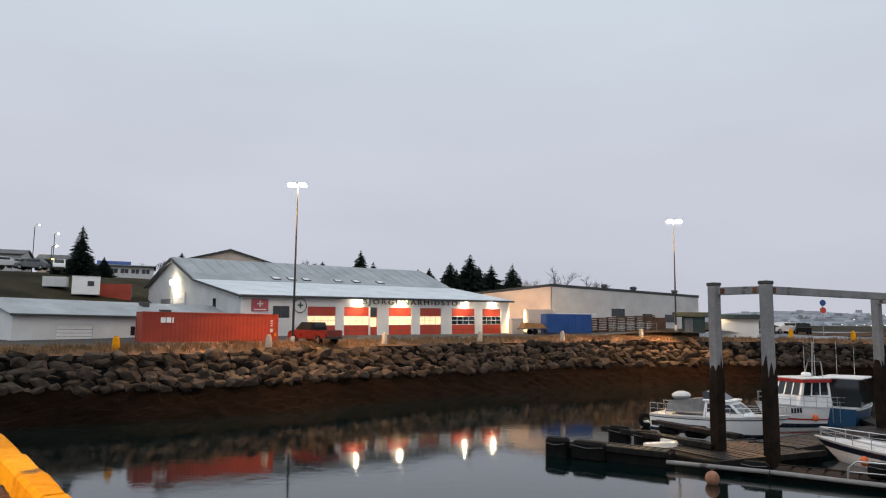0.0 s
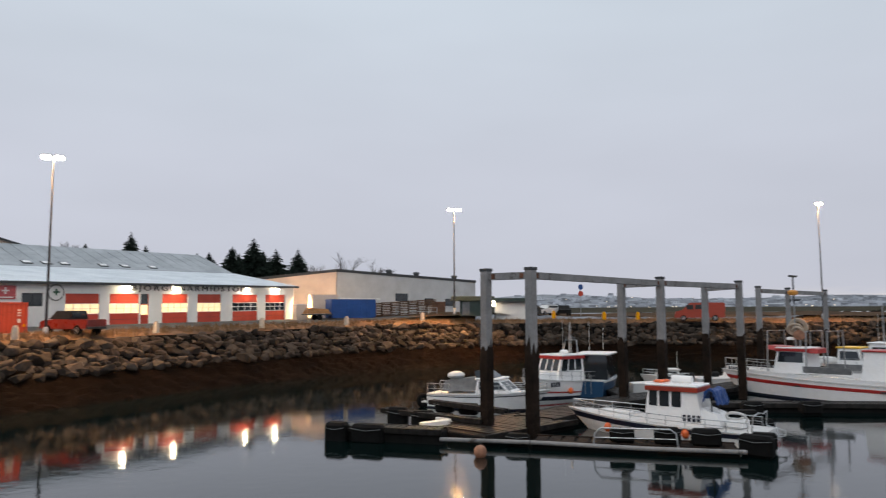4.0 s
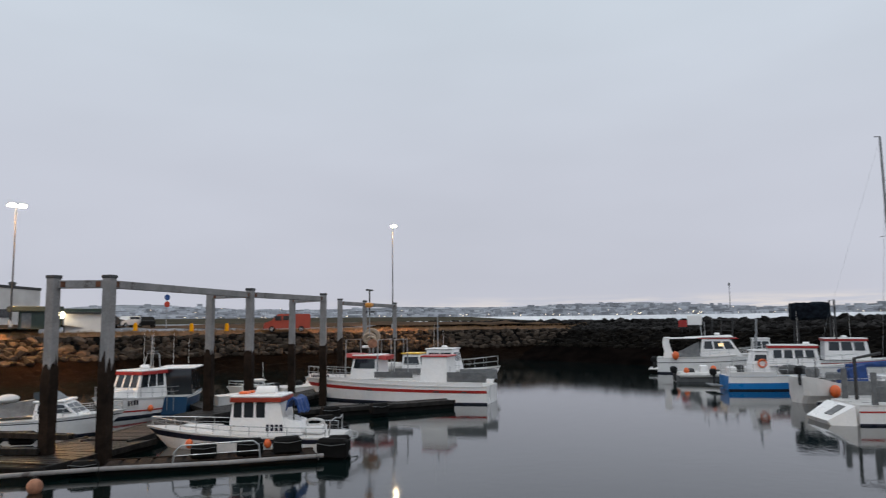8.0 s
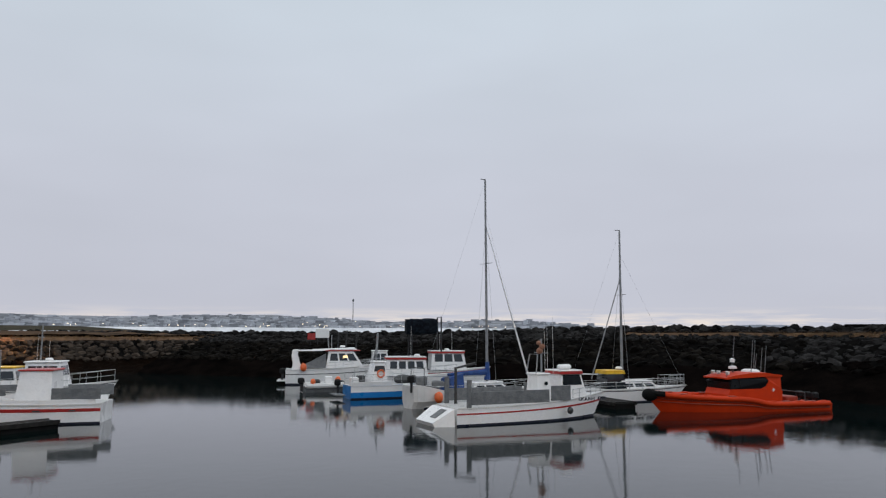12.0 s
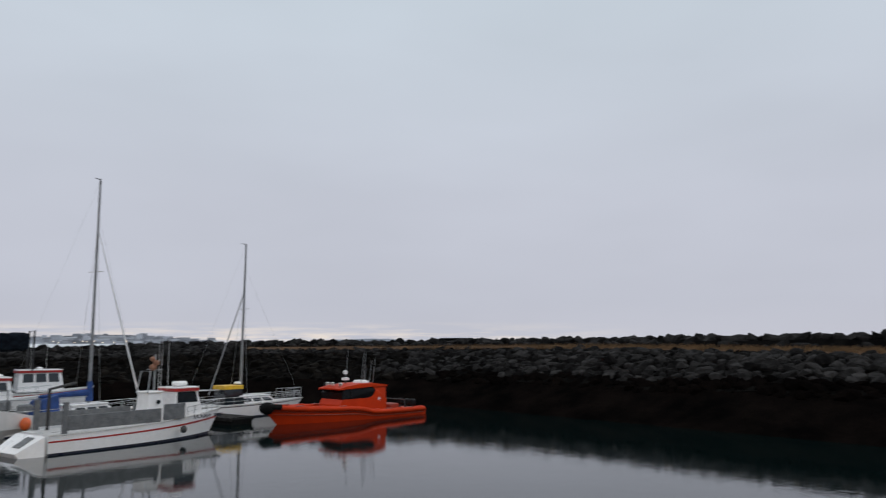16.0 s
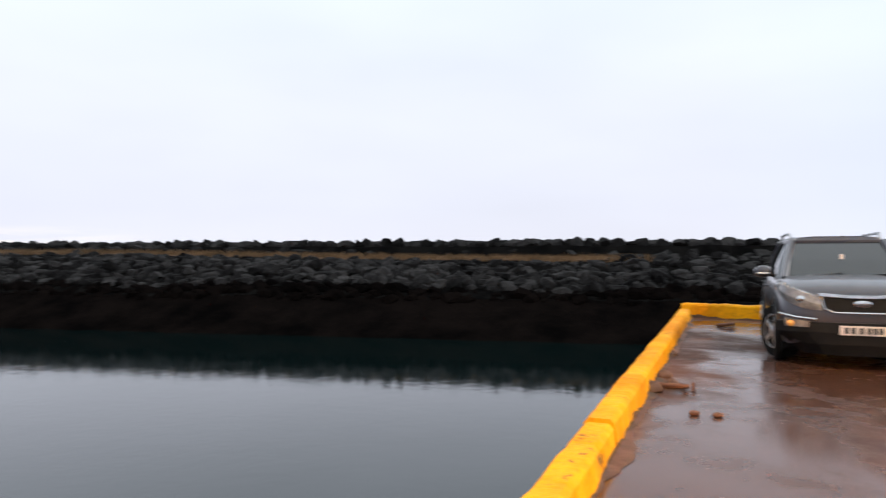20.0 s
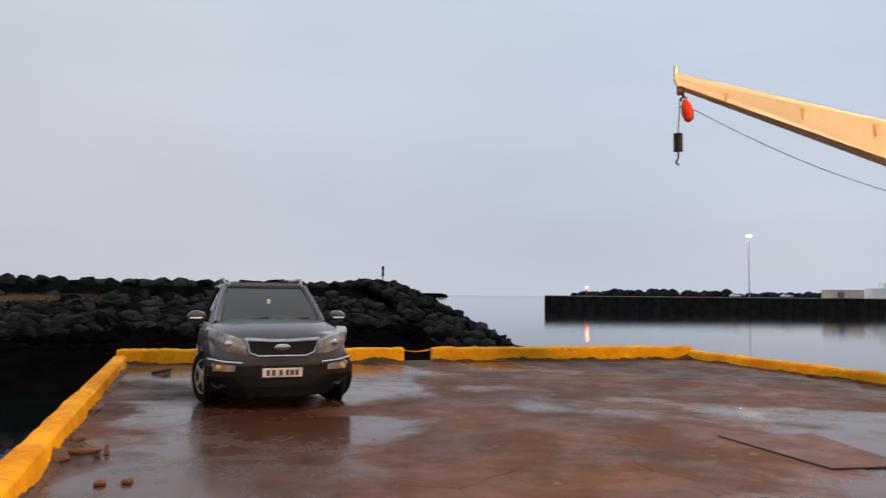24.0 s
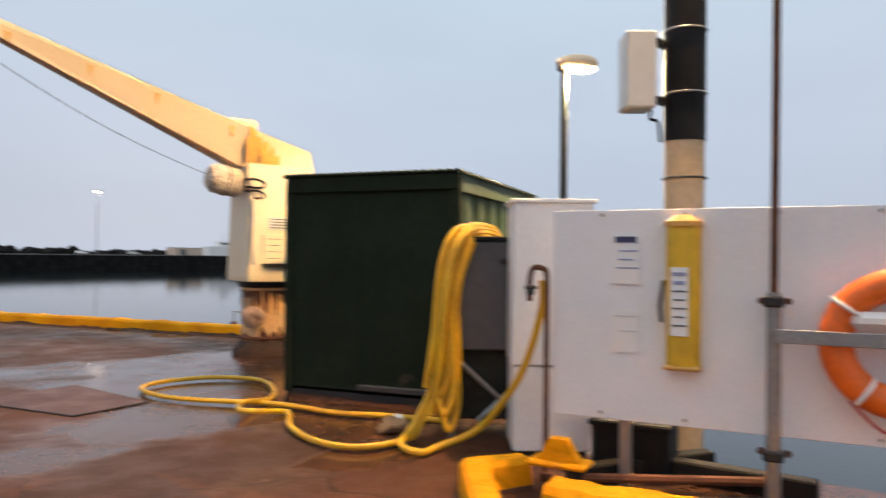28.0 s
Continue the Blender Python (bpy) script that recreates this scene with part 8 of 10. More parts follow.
M_stain = material("rust_stain", (0.62, 0.29, 0.035), 0.6, colour2=(0.72, 0.44, 0.10), scale=4, fine=18, bump=0.1, stretch=(3, 3, 1))
M_carpaint = material("dark_grey_car_paint", (0.046, 0.043, 0.056), 0.30, metal=0.25, scale=2, fine=60, bump=0.0, coat=0.6, rough_var=0.05)
M_chrome = material("chrome", (0.62, 0.62, 0.63), 0.15, metal=1.0, bump=0.0, rough_var=0.03)
M_headlamp = material("headlamp_lens", (0.30, 0.29, 0.29), 0.12, metal=0.2, bump=0.0, scale=8, colour2=(0.14, 0.135, 0.14), rough_var=0.04, coat=0.5)
M_amber = material("amber_fog_lamp", (0.85, 0.45, 0.12), 0.2, bump=0.0)
M_platepink = material("number_plate", (0.72, 0.62, 0.6), 0.5, bump=0.0)
M_carglass = material("car_glass", (0.012, 0.015, 0.019), 0.06, bump=0.0, spec=0.6, rough_var=0.02)


def car():
    c = thing("car", "dark grey compact crossover car parked on the wet quay", "car", (2.36, -11.50, DECK), 107.5)
    c.scale = (1.0, 0.955, 0.985)
    st = [(-2.20, 0.74, 0.95, 0.40), (-2.10, 0.86, 1.02, 0.30), (-1.6, 0.915, 1.06, 0.24), (-0.6, 0.925, 1.06, 0.22), (0.5, 0.925, 1.05, 0.22), (0.95, 0.925, 1.06, 0.22), (1.35, 0.92, 1.05, 0.24), (1.75, 0.905, 1.02, 0.26), (2.00, 0.875, 0.965, 0.27), (2.12, 0.80, 0.91, 0.30), (2.18, 0.68, 0.86, 0.34), (2.215, 0.50, 0.80, 0.36)]
    rings = []
    for x, w, t, b in st:
        half = [(w * 0.90, b), (w * 0.985, b + 0.14), (w, 0.56), (w * 0.985, t - 0.22), (w * 0.93, t - 0.06), (w * 0.80, t), (w * 0.4, t + 0.035)]
        rings.append([(x, y, z) for y, z in half] + [(x, -y, z) for y, z in half[::-1]])
    body = part("body", Shape().loft(rings), M_carpaint, c)
    body.data.polygons.foreach_set("use_smooth", [True] * len(body.data.polygons))
    body.data.set_sharp_from_angle(angle=radians(50))
    # glasshouse
    lo = [(-2.02, 0.70), (-1.7, 0.82), (-0.4, 0.86), (0.55, 0.85), (1.02, 0.70)]
    mid = [(-1.95, 0.67), (-1.6, 0.76), (-0.4, 0.79), (0.25, 0.77), (0.60, 0.64)]
    hi = [(-1.82, 0.56), (-1.5, 0.64), (-0.5, 0.67), (-0.1, 0.65), (0.16, 0.56)]
    def gl(pts, z):
        return [(x, y, z) for x, y in pts] + [(x, -y, z) for x, y in pts[::-1]]
    part("glasshouse", Shape().loft([gl(lo, 1.02), gl(mid, 1.28), gl(hi, 1.53)]), M_carglass, c, "tinted windows and windscreen")
    top = [(x * 0.96 - 0.03, y * 0.9) for x, y in hi]
    rf = part("roof", Shape().loft([gl([(x, y + 0.015) for x, y in hi], 1.515), gl([(x, y + 0.01) for x, y in hi], 1.56), gl(top, 1.605), gl([(x, y * 0.6) for x, y in top], 1.62)]), M_carpaint, c)
    for s in (-1, 1):
        part("roof_rail", Shape().tube([(-1.6, s * 0.60, 1.58), (-1.5, s * 0.61, 1.66), (-0.2, s * 0.61, 1.665), (0.0, s * 0.58, 1.58)], 0.022, 6), M_alu, rf)
        part("pillar", Shape().tube([(1.0, s * 0.76, 1.03), (0.60, s * 0.69, 1.28), (0.17, s * 0.60, 1.54)], 0.045, 6), M_carpaint, c)
        part("pillar", Shape().tube([(-0.45, s * 0.865, 1.03), (-0.45, s * 0.795, 1.28), (-0.5, s * 0.68, 1.53)], 0.035, 6), M_black, c)
        part("pillar", Shape().tube([(-1.95, s * 0.74, 1.03), (-1.8, s * 0.70, 1.28), (-1.66, s * 0.61, 1.54)], 0.075, 6), M_carpaint, c)
        mr = part("wing_mirror", Shape().ball((0.72, s * 1.02, 1.12), 0.09, 0.13, 0.085, n=12, k=8), M_carpaint, c)
        part("arm", Shape().tube([(0.70, s * 0.86, 1.06), (0.72, s * 0.98, 1.09)], 0.03, 6), M_black, mr)
        part("indicator_strip", Shape().box(0.80, s * 1.03, 1.10, 0.02, 0.16, 0.02), M_hull, mr)
        # headlamp: swept-back lens
        cols = [(2.235, 0.44, 0.83, 0.70), (2.235, 0.55, 0.885, 0.705), (2.20, 0.68, 0.925, 0.735), (2.10, 0.82, 0.965, 0.79), (1.93, 0.895, 0.995, 0.865), (1.76, 0.918, 1.015, 0.95)]
        lamp = part("headlamp", Shape().loft([[(x, s * y, t), (x + 0.012, s * (y + 0.006), (t + b) / 2), (x, s * y, b), (x - 0.12, s * (y - 0.08), b), (x - 0.14, s * (y - 0.10), t)] for x, y, t, b in cols]), M_headlamp, c, "clear swept-back headlamp")
        part("reflector", Shape().ball((2.19, s * 0.66, 0.83), 0.045, 0.06, 0.05), M_chrome, lamp)
        part("fog_lamp", Shape().loft([[(2.17, s * 0.58, 0.50), (2.17, s * 0.58, 0.57), (2.06, s * 0.84, 0.60), (2.06, s * 0.82, 0.50)], [(2.262, s * 0.58, 0.50), (2.262, s * 0.58, 0.57), (2.185, s * 0.86, 0.60), (2.185, s * 0.84, 0.50)]]), M_headlamp, c)
        part("bulb", Shape().ball((2.20, s * 0.78, 0.54), 0.04), M_amber, c)
        part("chrome_strip", Shape().tube([(2.262, s * 0.50, 0.595), (2.235, s * 0.72, 0.615), (2.14, s * 0.91, 0.65)], 0.017, 6), M_chrome, c)
        for x in (-1.32, 1.32):
            part("wheel_arch", Shape().torus(0.415, 0.042, 30, 8, m=pose(x, s * 0.895, 0.36, 90)), M_black, c)
            w = wheel(c, x, s * 0.83, 0.35, 0.235, M_alu, 5)
            if x > 0:
                w.matrix_basis = pose(x, s * 0.83, 0, 0, 0, 24) @ pose(-x, -s * 0.83, 0)
        part("sill", Shape().box(0, s * 0.905, 0.27, 2.0, 0.06, 0.10, 0.02), M_black, c)
        part("door_handle", Shape().box(-0.25, s * 0.93, 0.88, 0.18, 0.03, 0.03, 0.01).box(-1.2, s * 0.92, 0.90, 0.18, 0.03, 0.03, 0.01), M_carpaint, c)
    part("underbody", Shape().box(-0.2, 0, 0.24, 3.7, 1.66, 0.2, 0.04), M_black, c)
    part("grille", Shape().loft([[(2.15 + k, y, z) for y, z in ((-0.44, 0.86), (-0.40, 0.73), (-0.30, 0.685), (0.30, 0.685), (0.40, 0.73), (0.44, 0.86), (0.12, 0.845), (-0.12, 0.845))] for k in (-0.05, 0.085)]), M_black, c, "black mesh grille")
    part("grille_frame", Shape().tube([(2.235, -0.45, 0.875), (2.24, -0.13, 0.858), (2.24, 0.13, 0.858), (2.235, 0.45, 0.875), (2.24, 0.41, 0.72), (2.24, 0.30, 0.675), (2.24, -0.30, 0.675), (2.24, -0.41, 0.72), (2.235, -0.45, 0.875)], 0.014, 6), M_chrome, c)
    part("grille_bar", Shape().loft([[(2.225, y, z + 0.022), (2.255, y, z + 0.016), (2.258, y, z - 0.012), (2.225, y, z - 0.018)] for y, z in ((-0.47, 0.885), (-0.30, 0.874), (-0.13, 0.864), (0.13, 0.864), (0.30, 0.874), (0.47, 0.885))]), M_chrome, c, "wide chrome bar over the grille")
    part("badge", Shape().ball((2.245, 0, 0.785), 0.02, 0.10, 0.046), M_chrome, c)
    part("lower_bumper", Shape().loft([[(2.20 - 0.30 * abs(y) ** 4, y * 0.68, 0.17), (2.25 - 0.24 * abs(y) ** 4, y * 0.80, 0.30), (2.262 - 0.20 * abs(y) ** 4, y, 0.44), (2.262 - 0.20 * abs(y) ** 4, y, 0.56), (1.75, y * 0.8, 0.56), (1.75, y * 0.68, 0.16)] for y in (-0.94, -0.8, -0.6, -0.3, 0.0, 0.3, 0.6, 0.8, 0.94)]), M_black, c, "black lower bumper")
    pl = part("number_plate", Shape().box(2.275, 0, 0.475, 0.02, 0.50, 0.11, 0.004), M_platepink, c)
    for k in (-0.18, -0.11, -0.02, 0.06, 0.12, 0.18):
        part("plate_bar", Shape().box(2.287, k, 0.475, 0.004, 0.045, 0.07), M_trim, pl)
    for y in (-0.35, 0.25):
        part("wiper", Shape().tube([(1.04, y - 0.2, 1.065), (0.98, y + 0.3, 1.10)], 0.012, 5), M_black, c)
    part("bonnet_gap", Shape().tube([(2.02, -0.55, 0.885), (1.4, -0.74, 1.0), (1.0, -0.78, 1.05)], 0.006, 4).tube([(2.02, 0.55, 0.885), (1.4, 0.74, 1.0), (1.0, 0.78, 1.05)], 0.006, 4), M_black, c)
    part("screen_card", Shape().box(0.78, -0.02, 1.33, 0.006, 0.05, 0.07), M_platepink, c)
    return c


car()


# ---- crane ----
def crane():
    """Local x along the jib, y across it."""
    c = thing("quay_crane", "cream-painted harbour jib crane with rust stains on a pedestal", "crane", (-7.14, -8.60, DECK), -18.2)
    ped = part("pedestal", Shape().lathe([(0.46, 0.0), (0.46, 0.05), (0.39, 0.13), (0.345, 0.22), (0.335, 0.92), (0.36, 0.96), (0.37, 1.06), (0.3, 1.06)], 28), M_crane_base, c, "peeling cream pedestal, orange lamplight put into its paint")
    for k in range(14):
        a = 2 * math.pi * k / 14
        part("bolt", Shape().lathe([(0.035, 0), (0.035, 0.06), (0.01, 0.06)], 6, m=pose(0.425 * math.cos(a), 0.425 * math.sin(a), 0.05)), M_rust, ped)
    part("rust_collar", Shape().lathe([(0.472, 0.0), (0.472, 0.055), (0.405, 0.14), (0.362, 0.20), (0.34, 0.205)], 28), M_rustdark, ped, "dark rusted foot flange")
    part("drip_ring", Shape().lathe([(0.365, 0.965), (0.38, 0.985), (0.385, 1.055), (0.34, 1.055)], 28), M_darksteel, ped)
    rnd = random.Random(12)
    for k in range(30):
        a = 2 * math.pi * (k + rnd.uniform(-0.3, 0.3)) / 30
        w, h = rnd.uniform(0.03, 0.075), rnd.choice((0.08, 0.12, 0.2, 0.3, 0.42)) * rnd.uniform(0.7, 1.2)
        part("rust_run", Shape().loft([[(r * math.cos(a + d / r), r * math.sin(a + d / r), z) for d, z in ((-w, 0.955), (w, 0.955), (w * 0.75, 0.955 - h * 0.5), (w * 0.2, 0.955 - h), (-w * 0.35, 0.955 - h * 0.95), (-w * 0.8, 0.955 - h * 0.4))] for r in (0.325, 0.3385)]), M_rust, ped)
        h2 = rnd.uniform(0.05, 0.22)
        part("rust_patch", Shape().loft([[(r * math.cos(a + d / r), r * math.sin(a + d / r), z) for d, z in ((-0.05, 0.2), (0.05, 0.2), (0.03, 0.2 + h2 * 0.7), (-0.01, 0.2 + h2), (-0.04, 0.2 + h2 * 0.5))] for r in (0.325, 0.350)]), M_rust, ped)
    part("flange_ring", Shape().torus(0.355, 0.03, 28, 8, m=pose(0, 0, 0.24)), M_rust, ped)
    part("gear_cover", Shape().lathe([(0.02, 0), (0.15, 0), (0.16, 0.05), (0.16, 0.12), (0.10, 0.17), (0.02, 0.18)], 9, m=pose(0.24, 0.22, 0.55, 90, 0, 135)), M_gear, ped, "chipped pinkish slewing motor cover")
    # tapered house: half sizes at heights
    lv = [(1.06, -0.61, 0.42, 0.48), (1.12, -0.62, 0.43, 0.49), (2.1, -0.59, 0.41, 0.44), (2.72, -0.56, 0.41, 0.38)]
    part("house", Shape().loft([[(a, -w, z), (b, -w, z), (b, w, z), (a, w, z)] for z, a, b, w in lv]), M_cream_paint, c)
    jib = [(-0.58, 2.68), (-0.54, 2.95), (0.42, 3.24), (3.9, 4.43), (3.95, 4.37), (3.9, 4.25), (0.5, 2.70)]
    jb = part("jib", Shape().loft([[(x, y * (0.33 if x < 0.45 else 0.17 if x < 1 else 0.07), z) for x, z in jib] for y in (-1, 1)]), M_cream_paint, c)
    for s in (-1, 1):
        part("flange", Shape().tube([(0.52, s * 0.17, 2.71), (3.88, s * 0.07, 4.25)], 0.010, 5), M_rust, jb)
    part("top_box", Shape().box(0.42, 0, 3.30, 0.42, 0.36, 0.16, 0.04, m=pose(0, 0, 0)), M_cream_paint, jb)
    rnd = random.Random(4)
    for k in range(26):
        x = -0.04 + 0.018 * k + rnd.uniform(-0.02, 0.02)
        z = 2.86 + 0.012 * k + rnd.uniform(-0.12, 0.10)
        h, w = rnd.uniform(0.10, 0.55) * (1.0 if x > 0.1 else 0.6), rnd.uniform(0.012, 0.034)
        part("rust_streak", Shape().loft([[(x - w, d, z), (x, d, z + 0.04), (x + w, d, z), (x + w * 0.6, d, z - h * 0.6), (x + 0.003, d, z - h), (x - w * 0.7, d, z - h * 0.5)] for d in (0.30, 0.3335 + 0.0005 * k)]), M_stain, jb)
    for x, z in ((0.62, 3.24), (1.6, 3.58), (2.4, 3.84), (3.3, 4.12)):
        y = 0.18
        part("rust_streak", Shape().loft([[(x - 0.03, d, z - 0.02), (x + 0.03, d, z), (x + 0.015, d, z - 0.10), (x, d, z - 0.16), (x - 0.015, d, z - 0.08)] for d in (0.02, 0.325 - 0.26 * (x - 0.42) / 3.48)]), M_stain, jb)
    # winch and motor on the jib side
    dr = part("winch_motor", Shape().lathe([(0.02, 0), (0.15, 0.02), (0.21, 0.09), (0.20, 0.18), (0.22, 0.26), (0.20, 0.36), (0.21, 0.42), (0.15, 0.50), (0.02, 0.52)], 18, m=pose(0.42, 0.12, 2.44, 0, 82, 10)), M_wrap, c, "dented cream winch motor cover")
    part("band", Shape().torus(0.205, 0.015, 20, 6, m=pose(0.69, 0.17, 2.48, 0, 82, 10)), M_rust, dr)
    part("hydraulic_hose", Shape().tube(spline([(0.46, 0.40, 2.48), (0.34, 0.48, 2.49), (0.22, 0.50, 2.44), (0.24, 0.50, 2.38), (0.34, 0.48, 2.37), (0.46, 0.40, 2.39)], 5), 0.018, 6), M_black, c)
    part("hydraulic_hose", Shape().tube(spline([(0.46, 0.40, 2.32), (0.32, 0.49, 2.33), (0.22, 0.50, 2.28), (0.25, 0.50, 2.23), (0.36, 0.48, 2.22)], 5), 0.016, 6), M_black, c)
    part("valve_pipe", Shape().tube([(0.40, 0.50, 2.2), (0.38, 0.50, 1.9), (0.40, 0.50, 1.55), (0.38, 0.54, 1.3)], 0.02, 6), M_steel, c)
    sg = part("notice", Shape().box(-0.02, 0.465, 1.88, 0.32, 0.025, 0.18), M_hullgrey, c, "small grey notice with dark lines")
    for k in range(4):
        part("text_bar", Shape().box(-0.02, 0.480, 1.94 - 0.04 * k, 0.26, 0.006, 0.014), M_greytarp, sg)
    pn = part("control_panel", Shape().box(-0.08, 0.48, 1.52, 0.62, 0.04, 0.42, 0.01), M_cream_paint, c, "panel with ventilation slots")
    for k in range(4):
        for x in (-0.2, 0.07):
            part("slot", Shape().box(x, 0.503, 1.66 - 0.09 * k, 0.2, 0.008, 0.009), M_greytarp, pn)
    part("ledge", Shape().box(-0.1, 0.52, 1.30, 0.66, 0.10, 0.03, 0.005), M_darksteel, c)
    part("drain_hose", Shape().tube([(-0.45, 0.56, 1.30), (-0.55, 0.66, 1.15), (-0.62, 0.66, 0.9), (-0.60, 0.6, 0.5)], 0.025, 6), M_black, c)
    # tip, blocks, cable
    tip = part("sheave_bracket", Shape().box(3.86, 0, 4.24, 0.10, 0.12, 0.18, 0.02), M_rust, c)
    part("lamp_stub", Shape().box(3.92, 0.05, 4.46, 0.06, 0.06, 0.14, 0.01), M_cream_paint, tip)
    part("shackle", Shape().tube([(3.84, 0, 4.20), (3.82, 0, 4.10)], 0.022, 6).torus(0.035, 0.011, 12, 6, m=pose(3.82, 0, 4.09, 90)), M_darksteel, c)
    part("hook_block", Shape().lathe([(0.02, -0.16), (0.06, -0.13), (0.08, -0.04), (0.07, 0.07), (0.03, 0.15), (0.01, 0.16)], 12, m=pose(3.78, 0, 3.93, 0, 10)), M_orange, c, "orange hook block")
    hb = part("hook_weight", Shape().lathe([(0.02, -0.12), (0.06, -0.12), (0.06, 0.12), (0.02, 0.12)], 14, m=pose(3.90, 0, 3.50)), M_black, c, "black hook weight")
    part("rope", Shape().tube([(3.87, 0, 4.10), (3.90, 0, 3.60)], 0.008, 5), M_darksteel, hb)
    part("hook", Shape().tube([(3.90, 0, 3.38), (3.90, 0, 3.29), (3.93, 0, 3.23), (3.89, 0, 3.19)], 0.016, 6), M_darksteel, hb)
    pts = []
    for k in range(15):
        u = k / 14
        x = 3.72 + (0.82 - 3.72) * u
        pts.append((x, 0.1 * u, 3.95 + (2.52 - 3.95) * u - 0.12 * math.sin(math.pi * u)))
    part("cable", Shape().tube(pts, 0.005, 5), M_darksteel, c)
    return c


crane()


# ---- green shed ----
def green_shed():
    h = thing("container_shed", "dark green corrugated steel shed on the quay", "shed", (-5.33, -5.90, DECK), 106.9)
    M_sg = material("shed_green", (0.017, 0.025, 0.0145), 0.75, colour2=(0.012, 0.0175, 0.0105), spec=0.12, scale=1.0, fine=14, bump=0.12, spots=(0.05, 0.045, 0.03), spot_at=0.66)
    # lighter copy of the shed green: lamplight put into the side's colour
    M_sg_lit = material("shed_green_lit", (0.030, 0.060, 0.018), 0.6, colour2=(0.023, 0.048, 0.016), scale=1.0, fine=14, bump=0.12)
    W, D, H = 1.88, 2.9, 2.22
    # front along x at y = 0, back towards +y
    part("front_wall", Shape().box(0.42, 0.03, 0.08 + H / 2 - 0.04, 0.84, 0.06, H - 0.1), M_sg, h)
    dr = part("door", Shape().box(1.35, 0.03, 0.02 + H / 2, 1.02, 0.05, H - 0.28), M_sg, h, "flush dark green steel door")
    part("sill", Shape().box(1.35, -0.02, 0.13, 1.0, 0.08, 0.06, 0.01), M_trim, dr)
    part("side_wall", Shape().loft([[(W - 0.02 - dz, 0.06 + x, 0.06) for x, dz in corrugated(D - 0.1, H, 0.035, 0.2)], [(W - 0.02 - dz, 0.06 + x, H - 0.16) for x, dz in corrugated(D - 0.1, H, 0.035, 0.2)]], close=False, cap=False), M_sg_lit, h, "corrugated green side, lamplight put into its lighter tone")
    part("top_band", Shape().box(W - 0.02, D / 2, H - 0.07, 0.06, D, 0.2, 0.01), M_sg_lit, h)
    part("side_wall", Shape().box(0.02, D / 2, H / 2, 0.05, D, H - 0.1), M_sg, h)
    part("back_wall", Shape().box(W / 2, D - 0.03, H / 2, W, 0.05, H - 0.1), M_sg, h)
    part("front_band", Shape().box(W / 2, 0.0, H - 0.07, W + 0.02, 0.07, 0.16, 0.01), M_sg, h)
    wave, n = [], 46
    for k in range(n + 1):
        wave.append((-0.04 + (W + 0.08) * k / n, 0.02 if k % 2 else -0.008))
    part("roof_sheet", Shape().loft([[(x, y, H + 0.03 + dz) for x, dz in wave] + [(x, y, H + 0.015 + dz) for x, dz in wave[::-1]] for y in (-0.06, D + 0.04)]), M_sg, h, "dark green corrugated roof sheet")
    part("base_frame", Shape().box(W / 2, D / 2, 0.03, W, D, 0.06), M_darksteel, h)
    for x in (0.02, W - 0.02):
        part("corner_post", Shape().box(x, 0.02, H / 2, 0.09, 0.09, H - 0.06, 0.01), M_sg, h)
    return h


green_shed()

# ---- grey cabinet on legs, hoses ----
M_cab = material("grey_cabinet", (0.100, 0.097, 0.102), 0.6, colour2=(0.078, 0.075, 0.079), scale=1.2, fine=14, bump=0.1, spots=(0.12, 0.08, 0.05), spot_at=0.66)
M_tank = material("dark_tank", (0.020, 0.020, 0.012), 0.8, colour2=(0.010, 0.009, 0.007), scale=3, fine=14, bump=0.4)
M_hose = material("yellow_hose", (0.76, 0.44, 0.012), 0.5, colour2=(0.62, 0.33, 0.012), scale=3, fine=30, bump=0.1, spots=(0.35, 0.2, 0.05), spot_scale=3, spot_at=0.66)
c = thing("cabinet_on_legs", "grey steel cabinet on braced legs with a wooden lid edge", "cabinet", (-5.17, -3.30, DECK), 128)
part("body", Shape().box(0.1, 0.15, 1.13, 0.78, 0.5, 0.86, 0.015), M_cab, c)
part("lid", Shape().box(0.1, 0.15, 1.575, 0.82, 0.54, 0.03, 0.005), M_wood, c)
part("lock", Shape().box(0.16, -0.11, 1.40, 0.09, 0.03, 0.04, 0.01), M_darksteel, c)
part("lower_tank", Shape().box(0.12, 0.2, 0.42, 0.7, 0.4, 0.56, 0.02), M_tank, c, "dark tank under the cabinet")
for x in (-0.25, 0.45):
    for y in (-0.06, 0.36):
        part("leg", Shape().box(x, y, 0.35, 0.05, 0.05, 0.7, 0.008), M_steel, c)
part("brace", Shape().tube([(-0.25, -0.08, 0.66), (0.42, -0.08, 0.06)], 0.022, 6), M_steel, c)
part("brace", Shape().tube([(0.45, -0.08, 0.62), (-0.05, -0.08, 0.15)], 0.016, 6), M_steel, c)


